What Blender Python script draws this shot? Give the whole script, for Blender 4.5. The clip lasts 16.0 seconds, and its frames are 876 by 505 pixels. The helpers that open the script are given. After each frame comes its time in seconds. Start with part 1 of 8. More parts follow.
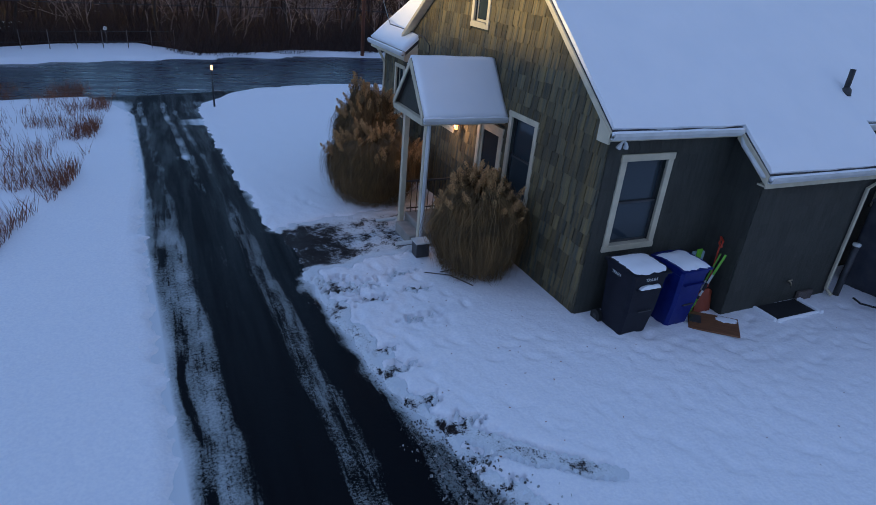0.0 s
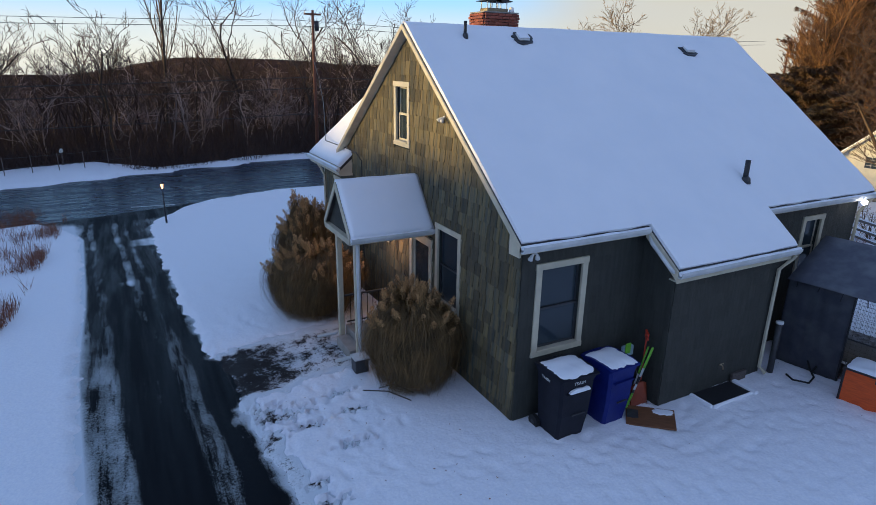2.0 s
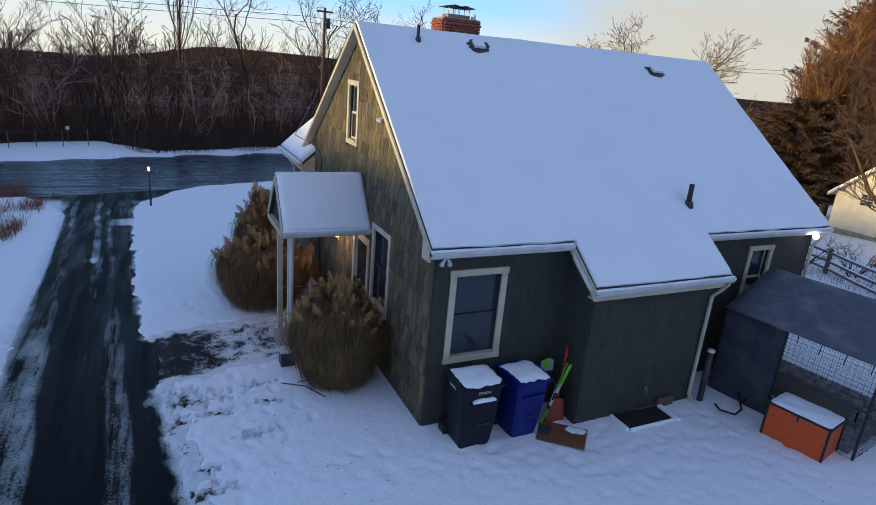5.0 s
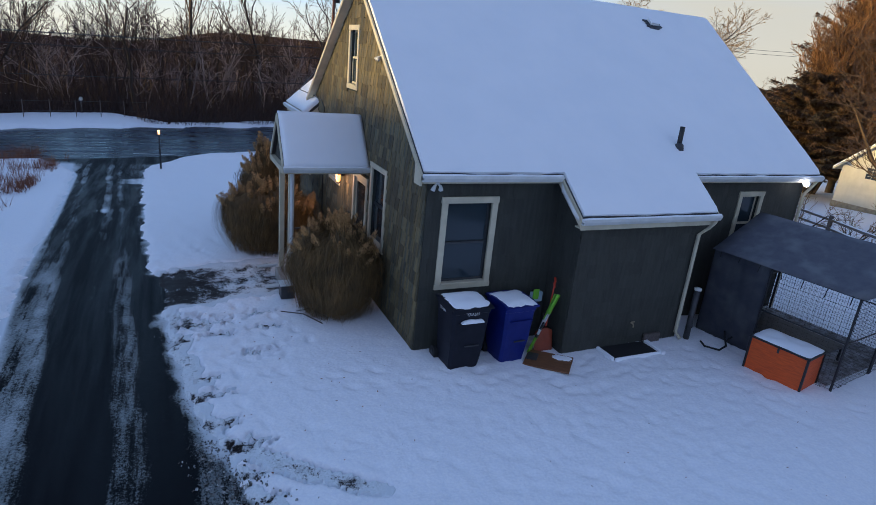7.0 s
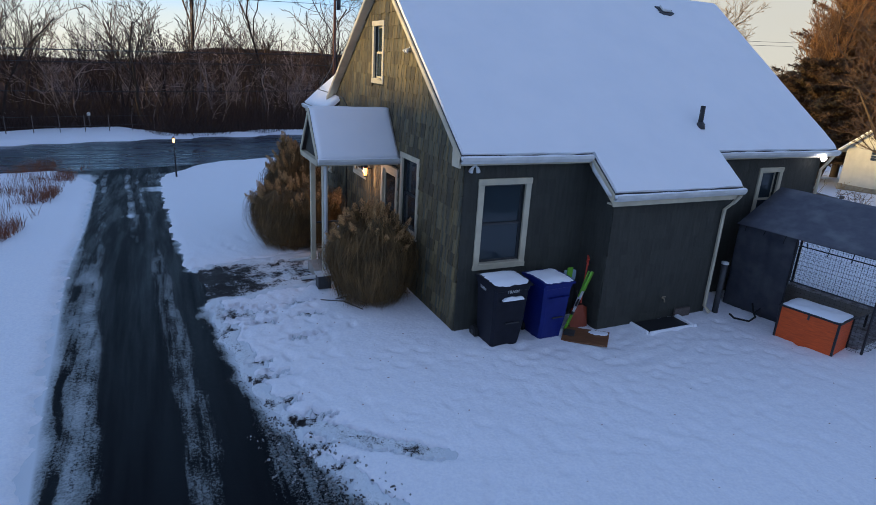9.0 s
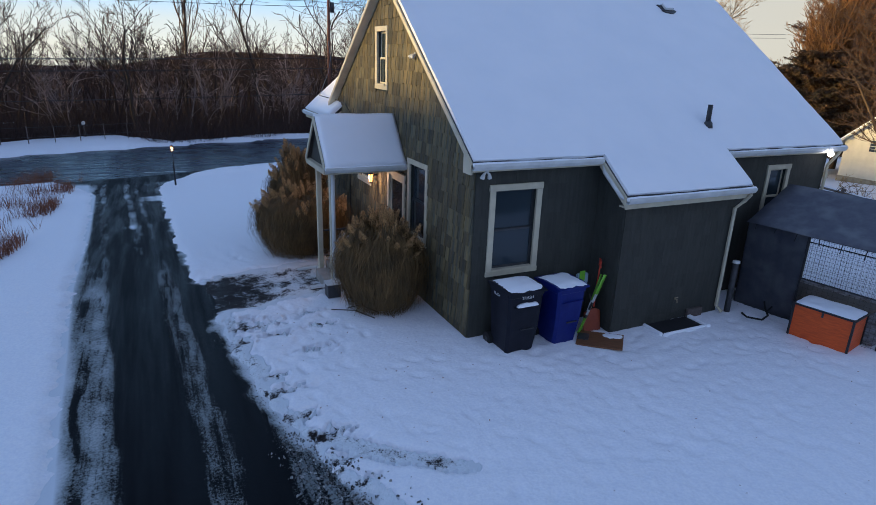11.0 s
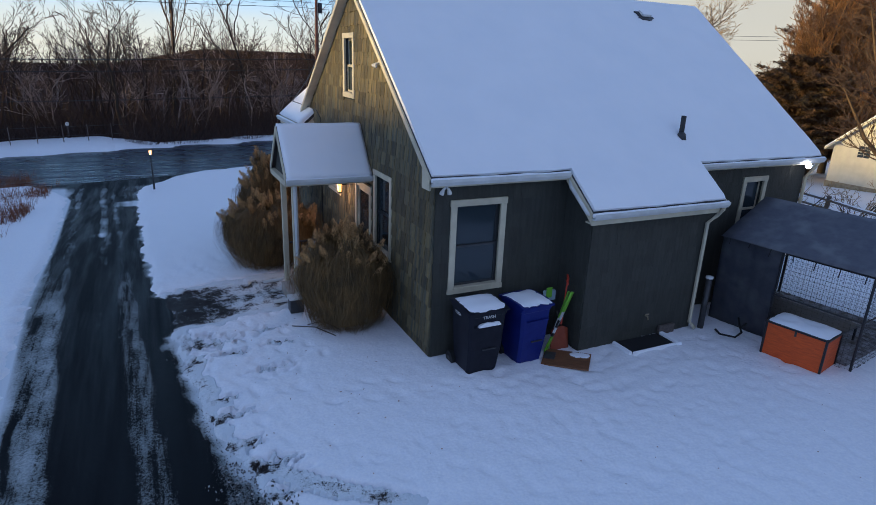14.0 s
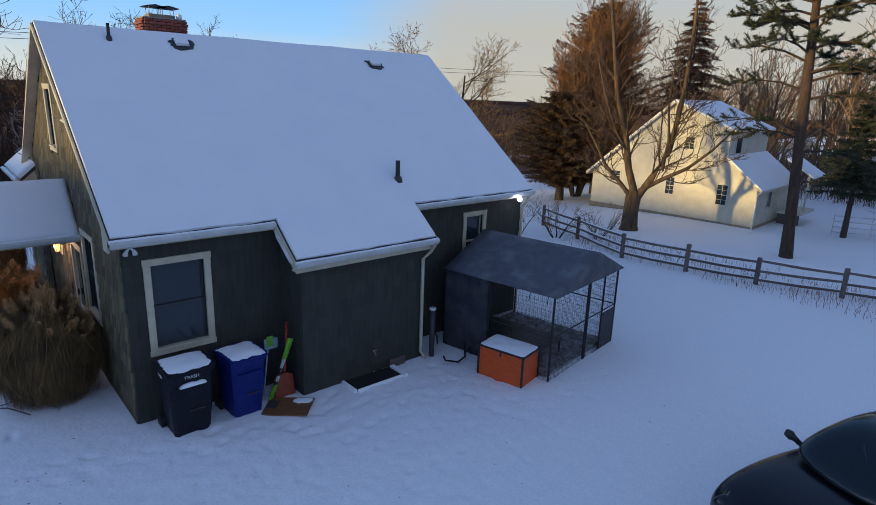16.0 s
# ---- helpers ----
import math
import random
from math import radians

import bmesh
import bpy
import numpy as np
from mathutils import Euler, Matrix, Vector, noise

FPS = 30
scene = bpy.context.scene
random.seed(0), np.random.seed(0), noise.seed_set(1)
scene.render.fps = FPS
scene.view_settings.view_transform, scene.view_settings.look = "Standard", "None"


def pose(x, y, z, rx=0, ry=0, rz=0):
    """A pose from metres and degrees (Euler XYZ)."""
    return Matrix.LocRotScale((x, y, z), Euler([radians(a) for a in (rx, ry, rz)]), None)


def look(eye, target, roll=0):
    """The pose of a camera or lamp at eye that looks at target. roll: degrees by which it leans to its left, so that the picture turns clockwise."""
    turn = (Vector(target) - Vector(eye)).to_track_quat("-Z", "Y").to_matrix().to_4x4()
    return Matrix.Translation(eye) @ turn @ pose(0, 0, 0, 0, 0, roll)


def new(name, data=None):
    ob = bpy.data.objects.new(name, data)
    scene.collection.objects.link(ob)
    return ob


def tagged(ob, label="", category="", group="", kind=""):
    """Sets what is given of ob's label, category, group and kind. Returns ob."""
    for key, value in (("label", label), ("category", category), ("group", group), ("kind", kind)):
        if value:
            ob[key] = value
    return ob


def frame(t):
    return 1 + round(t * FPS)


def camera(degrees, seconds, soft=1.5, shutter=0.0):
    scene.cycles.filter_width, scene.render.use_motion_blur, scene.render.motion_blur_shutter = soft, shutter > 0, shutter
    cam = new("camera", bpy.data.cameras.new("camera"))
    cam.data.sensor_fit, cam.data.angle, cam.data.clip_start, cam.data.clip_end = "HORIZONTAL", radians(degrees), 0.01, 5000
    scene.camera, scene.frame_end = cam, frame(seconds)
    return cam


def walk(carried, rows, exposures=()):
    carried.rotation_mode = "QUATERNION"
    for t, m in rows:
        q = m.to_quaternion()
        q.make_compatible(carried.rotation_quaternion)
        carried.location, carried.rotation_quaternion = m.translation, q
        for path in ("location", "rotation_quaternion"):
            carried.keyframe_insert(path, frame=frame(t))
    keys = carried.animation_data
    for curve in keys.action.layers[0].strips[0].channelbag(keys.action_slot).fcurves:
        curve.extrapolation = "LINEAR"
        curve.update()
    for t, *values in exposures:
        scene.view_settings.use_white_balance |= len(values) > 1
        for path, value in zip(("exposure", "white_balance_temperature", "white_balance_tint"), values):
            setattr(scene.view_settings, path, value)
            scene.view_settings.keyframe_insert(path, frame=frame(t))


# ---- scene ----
import collections

FOV = 73.32
PATH = [
    (0.0, -6.650, -7.510, 5.569, 64.19, -4.76, -23.82),
    (0.5, -6.304, -7.668, 5.849, 67.86, -4.39, -25.05),
    (1.0, -6.058, -7.674, 6.107, 71.69, -1.67, -26.92),
    (1.5, -6.068, -7.701, 6.212, 71.70, -0.93, -26.33),
    (2.0, -5.829, -7.830, 6.366, 71.98, -0.93, -27.78),
    (2.5, -5.515, -7.968, 6.536, 71.70, -2.45, -27.98),
    (3.0, -5.212, -8.075, 6.701, 72.08, -4.11, -26.43),
    (3.5, -4.909, -8.273, 6.680, 71.28, -5.12, -25.90),
    (4.0, -4.658, -8.359, 6.613, 71.63, -4.91, -25.21),
    (6.5, -4.034, -9.267, 5.741, 72.71, -4.86, -24.84),
    (7.0, -4.208, -9.477, 5.469, 71.24, -5.26, -23.83),
    (7.5, -4.460, -9.624, 5.314, 71.12, -3.82, -24.04),
    (8.0, -4.699, -9.700, 5.149, 70.58, -4.04, -23.88),
    (8.5, -4.831, -9.649, 5.146, 72.27, -3.10, -24.88),
    (9.0, -5.045, -9.611, 5.083, 71.88, -3.14, -24.53),
    (9.5, -5.140, -9.535, 5.117, 71.90, -3.23, -24.99),
    (12.0, -5.309, -9.280, 5.213, 71.71, -1.19, -25.48),
    (12.5, -5.167, -9.237, 5.199, 71.71, -1.09, -25.63),
    (13.0, -5.006, -9.201, 5.345, 72.05, -1.46, -25.07),
    (13.5, -4.835, -9.207, 5.410, 71.72, -2.15, -24.72),
    (14.0, -4.463, -9.236, 5.428, 71.71, -2.13, -25.56),
    (14.1, -4.280, -9.343, 5.465, 71.64, -2.04, -28.57),
    (14.2, -4.098, -9.451, 5.503, 72.19, -1.96, -31.31),
    (14.3, -3.915, -9.558, 5.540, 72.82, -1.88, -32.24),
    (14.5, -3.550, -9.773, 5.615, 72.39, -1.71, -31.67),
    (14.7, -3.296, -9.823, 5.578, 71.06, -2.50, -34.15),
    (15.0, -2.915, -9.898, 5.522, 72.88, -3.67, -36.26),
    (15.5, -2.595, -10.095, 5.658, 74.73, -3.81, -37.50),
    (15.8, -2.438, -10.522, 5.849, 73.64, -2.67, -36.27),
    (15.9, -2.386, -10.664, 5.913, 73.20, -2.29, -38.84),
    (16.0, -2.334, -10.806, 5.977, 74.91, -1.91, -40.97),
]

cam = camera(FOV, 16.0, soft=0.6)
walk(cam, [(t, pose(x, y, z, rx, ry, rz)) for t, x, y, z, rx, ry, rz in PATH], [(0.0, 1.57, 5200, 20), (0.5, 1.63, 5290, 20), (1.5, 1.66, 5350, 20), (13.5, 1.66, 5380, 20), (15.0, 1.40, 5230, 20), (16.0, 1.36, 5280, 20)])

# ---- sky and sun: a low winter sun beyond an unseen bank added in the west ----
SUN_DIR = Vector((-0.928, 0.371, 0.0)).normalized()
SUN_ELEV = radians(6.2)
SUN_TO = Vector((SUN_DIR.x * math.cos(SUN_ELEV), SUN_DIR.y * math.cos(SUN_ELEV), math.sin(SUN_ELEV)))

world = bpy.data.worlds.new("winter_sky")
scene.world = world
world.use_nodes = True
wn, wl = world.node_tree.nodes, world.node_tree.links
wn.clear()
w_out = wn.new("ShaderNodeOutputWorld")
w_bg = wn.new("ShaderNodeBackground")
w_sky = wn.new("ShaderNodeTexSky")
w_sky.sky_type = "NISHITA"
w_sky.sun_disc = False
w_sky.sun_elevation = SUN_ELEV
w_sky.sun_rotation = math.atan2(SUN_TO.x, SUN_TO.y)
w_sky.air_density, w_sky.dust_density, w_sky.ozone_density = 1.0, 0.6, 1.4
w_geo = wn.new("ShaderNodeTexCoord")
w_map = wn.new("ShaderNodeMapping")
w_map.inputs["Scale"].default_value = (1.0, 1.0, 3.2)
w_map.inputs["Location"].default_value = (0.35, 0.1, 0.0)
w_noise = wn.new("ShaderNodeTexNoise")
w_noise.inputs["Scale"].default_value = 1.5
w_noise.inputs["Detail"].default_value = 5.0
w_noise.inputs["Roughness"].default_value = 0.5
w_ramp = wn.new("ShaderNodeValToRGB")
w_ramp.color_ramp.elements[0].position = 0.33
w_ramp.color_ramp.elements[1].position = 0.55
w_mix = wn.new("ShaderNodeMix")
w_mix.data_type = "RGBA"
w_mix.inputs["B"].default_value = (1.95, 1.73, 1.12, 1.0)
wl.new(w_geo.outputs["Generated"], w_map.inputs["Vector"])
wl.new(w_map.outputs["Vector"], w_noise.inputs["Vector"])
wl.new(w_noise.outputs["Fac"], w_ramp.inputs["Fac"])
w_sep = wn.new("ShaderNodeSeparateXYZ")
wl.new(w_geo.outputs["Generated"], w_sep.inputs[0])
w_low = wn.new("ShaderNodeMapRange")
w_low.inputs["From Min"].default_value, w_low.inputs["From Max"].default_value = 0.50, 0.10
wl.new(w_sep.outputs["Z"], w_low.inputs["Value"])
w_mul = wn.new("ShaderNodeMath")
w_mul.operation = "MULTIPLY"
# the cloud bank lies in the east; the north stays clear
w_east = wn.new("ShaderNodeMapRange")
w_east.interpolation_type = "SMOOTHSTEP"
w_east.inputs["From Min"].default_value, w_east.inputs["From Max"].default_value = 0.57, 0.74
w_wob = wn.new("ShaderNodeMath")
w_wob.operation = "MULTIPLY_ADD"
w_wob.inputs[1].default_value = 0.16
wl.new(w_noise.outputs["Fac"], w_wob.inputs[0])
wl.new(w_sep.outputs["X"], w_wob.inputs[2])
wl.new(w_wob.outputs[0], w_east.inputs["Value"])
w_bank = wn.new("ShaderNodeMath")
w_bank.operation = "MULTIPLY"
w_thick = wn.new("ShaderNodeMapRange")
w_thick.inputs["To Min"].default_value, w_thick.inputs["To Max"].default_value = 0.84, 1.0
wl.new(w_ramp.outputs["Color"], w_thick.inputs["Value"])
wl.new(w_low.outputs["Result"], w_mul.inputs[1])
wl.new(w_thick.outputs["Result"], w_mul.inputs[0])
wl.new(w_mul.outputs[0], w_bank.inputs[0])
wl.new(w_east.outputs["Result"], w_bank.inputs[1])
# pale horizon under clear blue in the north
w_hor = wn.new("ShaderNodeValToRGB")
w_hor.color_ramp.elements[0].color = (2.6, 2.4, 1.6, 1.0)
w_hor.color_ramp.elements[1].color = (0.62, 1.10, 1.50, 1.0)
w_hor.color_ramp.elements[1].position = 0.30
for pos, col in ((0.045, (2.2, 2.3, 1.8, 1.0)), (0.085, (1.3, 2.1, 2.45, 1.0)), (0.15, (0.95, 1.85, 2.5, 1.0))):
    el = w_hor.color_ramp.elements.new(pos)
    el.color = col
wl.new(w_sep.outputs["Z"], w_hor.inputs["Fac"])
w_nfac = wn.new("ShaderNodeMapRange")
w_nfac.inputs["From Min"].default_value, w_nfac.inputs["From Max"].default_value = 0.42, 0.16
wl.new(w_sep.outputs["Z"], w_nfac.inputs["Value"])
w_north = wn.new("ShaderNodeMix")
w_north.data_type = "RGBA"
wl.new(w_nfac.outputs["Result"], w_north.inputs["Factor"])
wl.new(w_sky.outputs["Color"], w_north.inputs["A"])
wl.new(w_hor.outputs["Color"], w_north.inputs["B"])
# rosy tint added to the unseen southern sky, to warm the light on the roof
w_south = wn.new("ShaderNodeMapRange")
w_south.interpolation_type = "SMOOTHSTEP"
w_south.inputs["From Min"].default_value, w_south.inputs["From Max"].default_value = 0.35, -0.45
w_south.inputs["To Max"].default_value = 0.30
wl.new(w_sep.outputs["Y"], w_south.inputs["Value"])
w_rose = wn.new("ShaderNodeMix")
w_rose.data_type = "RGBA"
w_rose.inputs["B"].default_value = (1.25, 0.98, 0.98, 1.0)
wl.new(w_south.outputs["Result"], w_rose.inputs["Factor"])
wl.new(w_north.outputs["Result"], w_rose.inputs["A"])
wl.new(w_bank.outputs[0], w_mix.inputs["Factor"])
wl.new(w_rose.outputs["Result"], w_mix.inputs["A"])
wl.new(w_mix.outputs["Result"], w_bg.inputs["Color"])
wl.new(w_bg.outputs["Background"], w_out.inputs["Surface"])
w_bg.inputs["Strength"].default_value = 0.12

sun = new("sun", bpy.data.lights.new("sun", "SUN"))
sun.data.energy = 2.25
sun.data.angle = radians(1.8)
sun.data.color = (1.0, 0.66, 0.17)
sun.matrix_world = look(SUN_TO * 200, (0, 0, 0))


# ---- materials ----
def mat(name, color, rough=0.8, color2=None, scale=4.0, detail=4.0, bump=0.0, bump_scale=None, metal=0.0,
        stretch=(1, 1, 1), vary=0.0, spec=0.5, lo=0.35, hi=0.65, sheen=0.0, color3=None, scale3=0.6, relief=0.02):
    """A procedural surface: two colours mixed by noise, a third by coarse noise, relief, and a shift of value piece by piece."""
    m = bpy.data.materials.new(name)
    m.use_nodes = True
    n, l = m.node_tree.nodes, m.node_tree.links
    b = n["Principled BSDF"]
    b.inputs["Roughness"].default_value = rough
    b.inputs["Metallic"].default_value = metal
    b.inputs["Specular IOR Level"].default_value = spec
    tc = n.new("ShaderNodeTexCoord")
    mp = n.new("ShaderNodeMapping")
    mp.inputs["Scale"].default_value = stretch
    l.new(tc.outputs["Object"], mp.inputs["Vector"])
    t = n.new("ShaderNodeTexNoise")
    t.inputs["Scale"].default_value = scale
    t.inputs["Detail"].default_value = detail
    t.inputs["Roughness"].default_value = 0.6
    l.new(mp.outputs["Vector"], t.inputs["Vector"])
    r = n.new("ShaderNodeMapRange")
    r.inputs["From Min"].default_value, r.inputs["From Max"].default_value = lo, hi
    l.new(t.outputs["Fac"], r.inputs["Value"])
    c2 = color2 or tuple(c * 0.78 for c in color)
    mx = n.new("ShaderNodeMix")
    mx.data_type = "RGBA"
    mx.inputs["A"].default_value = (*color, 1)
    mx.inputs["B"].default_value = (*c2, 1)
    l.new(r.outputs["Result"], mx.inputs["Factor"])
    last = mx.outputs["Result"]
    if color3:
        t3 = n.new("ShaderNodeTexNoise")
        t3.inputs["Scale"].default_value = scale3
        t3.inputs["Detail"].default_value = 5.0
        l.new(tc.outputs["Object"], t3.inputs["Vector"])
        r3 = n.new("ShaderNodeMapRange")
        r3.inputs["From Min"].default_value, r3.inputs["From Max"].default_value = 0.45, 0.68
        l.new(t3.outputs["Fac"], r3.inputs["Value"])
        m3 = n.new("ShaderNodeMix")
        m3.data_type = "RGBA"
        m3.inputs["B"].default_value = (*color3, 1)
        l.new(r3.outputs["Result"], m3.inputs["Factor"])
        l.new(last, m3.inputs["A"])
        last = m3.outputs["Result"]
    if vary:
        oi = n.new("ShaderNodeObjectInfo")
        ge = n.new("ShaderNodeNewGeometry")
        ad = n.new("ShaderNodeMath")
        ad.operation = "ADD"
        l.new(oi.outputs["Random"], ad.inputs[0])
        l.new(ge.outputs["Random Per Island"], ad.inputs[1])
        fr = n.new("ShaderNodeMath")
        fr.operation = "FRACT"
        l.new(ad.outputs[0], fr.inputs[0])
        vr = n.new("ShaderNodeMapRange")
        vr.inputs["To Min"].default_value, vr.inputs["To Max"].default_value = 1 - vary, 1 + vary
        l.new(fr.outputs[0], vr.inputs["Value"])
        hs = n.new("ShaderNodeHueSaturation")
        l.new(vr.outputs["Result"], hs.inputs["Value"])
        l.new(last, hs.inputs["Color"])
        last = hs.outputs["Color"]
    l.new(last, b.inputs["Base Color"])
    if bump:
        t2 = n.new("ShaderNodeTexNoise")
        t2.inputs["Scale"].default_value = bump_scale or scale * 3
        t2.inputs["Detail"].default_value = 5.0
        l.new(mp.outputs["Vector"], t2.inputs["Vector"])
        bp = n.new("ShaderNodeBump")
        bp.inputs["Strength"].default_value = bump
        bp.inputs["Distance"].default_value = relief
        l.new(t2.outputs["Fac"], bp.inputs["Height"])
        l.new(bp.outputs["Normal"], b.inputs["Normal"])
    return m


def glass_mat(name, tint, rough=0.05):
    """Window glass over a dim room: dark, glossy, mirrors the sky."""
    m = bpy.data.materials.new(name)
    m.use_nodes = True
    b = m.node_tree.nodes["Principled BSDF"]
    b.inputs["Base Color"].default_value = (*tint, 1)
    b.inputs["Roughness"].default_value = rough
    b.inputs["Specular IOR Level"].default_value = 0.5
    return m


def glow_mat(name, color, strength):
    m = bpy.data.materials.new(name)
    m.use_nodes = True
    b = m.node_tree.nodes["Principled BSDF"]
    b.inputs["Base Color"].default_value = (*color, 1)
    b.inputs["Emission Color"].default_value = (*color, 1)
    b.inputs["Emission Strength"].default_value = strength
    return m


M_SNOW = mat("snow", (0.89, 0.89, 0.91), 0.65, (0.80, 0.81, 0.86), 24.0, 8, bump=0.55, bump_scale=16, spec=0.3, relief=0.02)
M_ROOFSNOW = mat("roof_snow", (0.87, 0.88, 0.91), 0.7, (0.83, 0.85, 0.89), 0.8, 5, bump=0.12, bump_scale=6, spec=0.3)
# golden mottle: part weathering, part warm sun glow put into the colour
M_SHINGLE_W = mat("weathered_sunlit_shingle", (0.054, 0.060, 0.048), 0.85, (0.155, 0.118, 0.050), 1.7, 6, bump=0.9, bump_scale=20,
                  stretch=(1, 6, 0.35), vary=0.36, lo=0.36, hi=0.62)
M_SHINGLE = mat("green_grey_shingle", (0.050, 0.050, 0.041), 0.85, (0.036, 0.037, 0.030), 3.0, 5, bump=0.5, bump_scale=26,
                stretch=(5, 5, 0.5), vary=0.12)
M_WALL = mat("wall_backing", (0.035, 0.040, 0.034), 0.9, bump=0.2)
M_TRIM = mat("cream_trim_paint", (0.60, 0.545, 0.40), 0.6, (0.52, 0.47, 0.345), 5, 5, bump=0.15, color3=(0.45, 0.405, 0.30), scale3=2.0)
M_WHITE = mat("white_painted_metal", (0.66, 0.67, 0.66), 0.45, (0.55, 0.56, 0.55), 3, 4)
M_BLACK = mat("black_metal", (0.012, 0.012, 0.014), 0.45, (0.02, 0.02, 0.022), 8, 3)
M_GLASS = glass_mat("window_glass", (0.030, 0.042, 0.052))
M_BRICK = mat("red_brick", (0.26, 0.075, 0.045), 0.85, (0.17, 0.05, 0.035), 6, 4, bump=0.4, vary=0.25)
M_MORTAR = mat("mortar", (0.32, 0.30, 0.27), 0.9)
M_STONE = mat("flue_stone", (0.33, 0.27, 0.17), 0.85, (0.22, 0.18, 0.12), 5, 4, bump=0.4)
M_LEAD = mat("dark_flashing", (0.028, 0.028, 0.03), 0.5, (0.05, 0.05, 0.055), 7, 4)
M_BIN_BLACK = mat("black_bin_plastic", (0.007, 0.008, 0.014), 0.5, (0.012, 0.013, 0.022), 5, 4, bump=0.08, bump_scale=60, spec=0.22)
M_BIN_BLUE = mat("blue_bin_plastic", (0.008, 0.014, 0.13), 0.48, (0.012, 0.020, 0.16), 5, 4, bump=0.08, bump_scale=60, spec=0.25)
M_RUBBER = mat("rubber", (0.012, 0.012, 0.013), 0.75)
M_CANVAS = mat("grey_canvas", (0.105, 0.109, 0.130), 0.8, (0.085, 0.089, 0.112), 5, 6, bump=0.3, bump_scale=12, color3=(0.15, 0.155, 0.172), scale3=2.2, spec=0.25)
M_CAGE = mat("black_cage_steel", (0.014, 0.014, 0.018), 0.5)
M_ORANGE = mat("orange_cedar_panel", (0.66, 0.098, 0.007), 0.6, (0.50, 0.070, 0.006), 6, 5, bump=0.25, stretch=(1, 1, 6))
M_PLY = mat("wet_plywood", (0.20, 0.085, 0.035), 0.6, (0.14, 0.06, 0.025), 4, 5, bump=0.3, stretch=(1, 5, 1))
M_WOODGREY = mat("weathered_rail_wood", (0.16, 0.13, 0.115), 0.85, (0.10, 0.08, 0.07), 6, 5, bump=0.5, stretch=(4, 1, 4), vary=0.2)
M_BARK = mat("bark", (0.13, 0.080, 0.036), 0.9, (0.050, 0.033, 0.019), 5, 6, bump=0.9, bump_scale=14, stretch=(1, 1, 0.3))
M_BARK_DARK = mat("dark_bark", (0.055, 0.038, 0.028), 0.9, (0.032, 0.024, 0.019), 4, 6, bump=0.8, stretch=(1, 1, 0.3), vary=0.3)
M_TWIG = mat("twigs", (0.25, 0.145, 0.045), 0.9, (0.15, 0.085, 0.032), 0.8, 4, vary=0.3)
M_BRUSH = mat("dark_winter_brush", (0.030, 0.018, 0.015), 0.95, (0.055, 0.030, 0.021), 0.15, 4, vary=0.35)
M_PINEBARK = mat("pine_bark", (0.075, 0.044, 0.025), 0.9, (0.034, 0.022, 0.015), 5, 6, bump=0.9, bump_scale=14, stretch=(1, 1, 0.3))
M_RUSTTWIG = mat("rust_twigs", (0.21, 0.10, 0.028), 0.9, (0.10, 0.05, 0.018), 0.6, 4, vary=0.35)
M_NEEDLE = mat("pine_needles", (0.030, 0.042, 0.018), 0.8, (0.050, 0.052, 0.020), 1.0, 4, vary=0.4)
M_RUST_NEEDLE = mat("rusty_evergreen", (0.165, 0.075, 0.028), 0.85, (0.080, 0.044, 0.018), 0.7, 4, vary=0.4)
M_GRASS = mat("dry_ornamental_grass", (0.205, 0.120, 0.042), 0.85, (0.095, 0.062, 0.025), 3, 4, vary=0.5)
M_PLUME = mat("dry_grass_plumes", (0.68, 0.43, 0.19), 0.95, (0.48, 0.29, 0.12), 9, 4, bump=1.0, bump_scale=40, vary=0.3)
M_CLAP = mat("white_clapboard", (0.60, 0.565, 0.45), 0.6, (0.52, 0.49, 0.39), 2, 4, bump=0.1)
M_CARPAINT = mat("dark_car_paint", (0.006, 0.006, 0.010), 0.25, (0.009, 0.009, 0.014), 2, 2, spec=0.35)
M_POLE = mat("creosote_pole", (0.16, 0.065, 0.04), 0.9, (0.10, 0.045, 0.03), 4, 4)
M_HILL = mat("far_wooded_hill", (0.060, 0.038, 0.030), 1.0, (0.035, 0.025, 0.024), 0.05, 8, spec=0.0, color3=(0.085, 0.060, 0.052), scale3=0.012)


# ---- mesh helpers ----
def box(bm, x0, x1, y0, y1, z0, z1, bevel=0.0):
    v = [bm.verts.new((x, y, z)) for z in (z0, z1) for y in (y0, y1) for x in (x0, x1)]
    fs = [bm.faces.new([v[i] for i in q]) for q in ((0, 2, 3, 1), (4, 5, 7, 6), (0, 1, 5, 4), (1, 3, 7, 5), (3, 2, 6, 7), (2, 0, 4, 6))]
    if bevel:
        es = list({e for f in fs for e in f.edges})
        bmesh.ops.bevel(bm, geom=es, offset=bevel, segments=1, affect="EDGES")
    return v


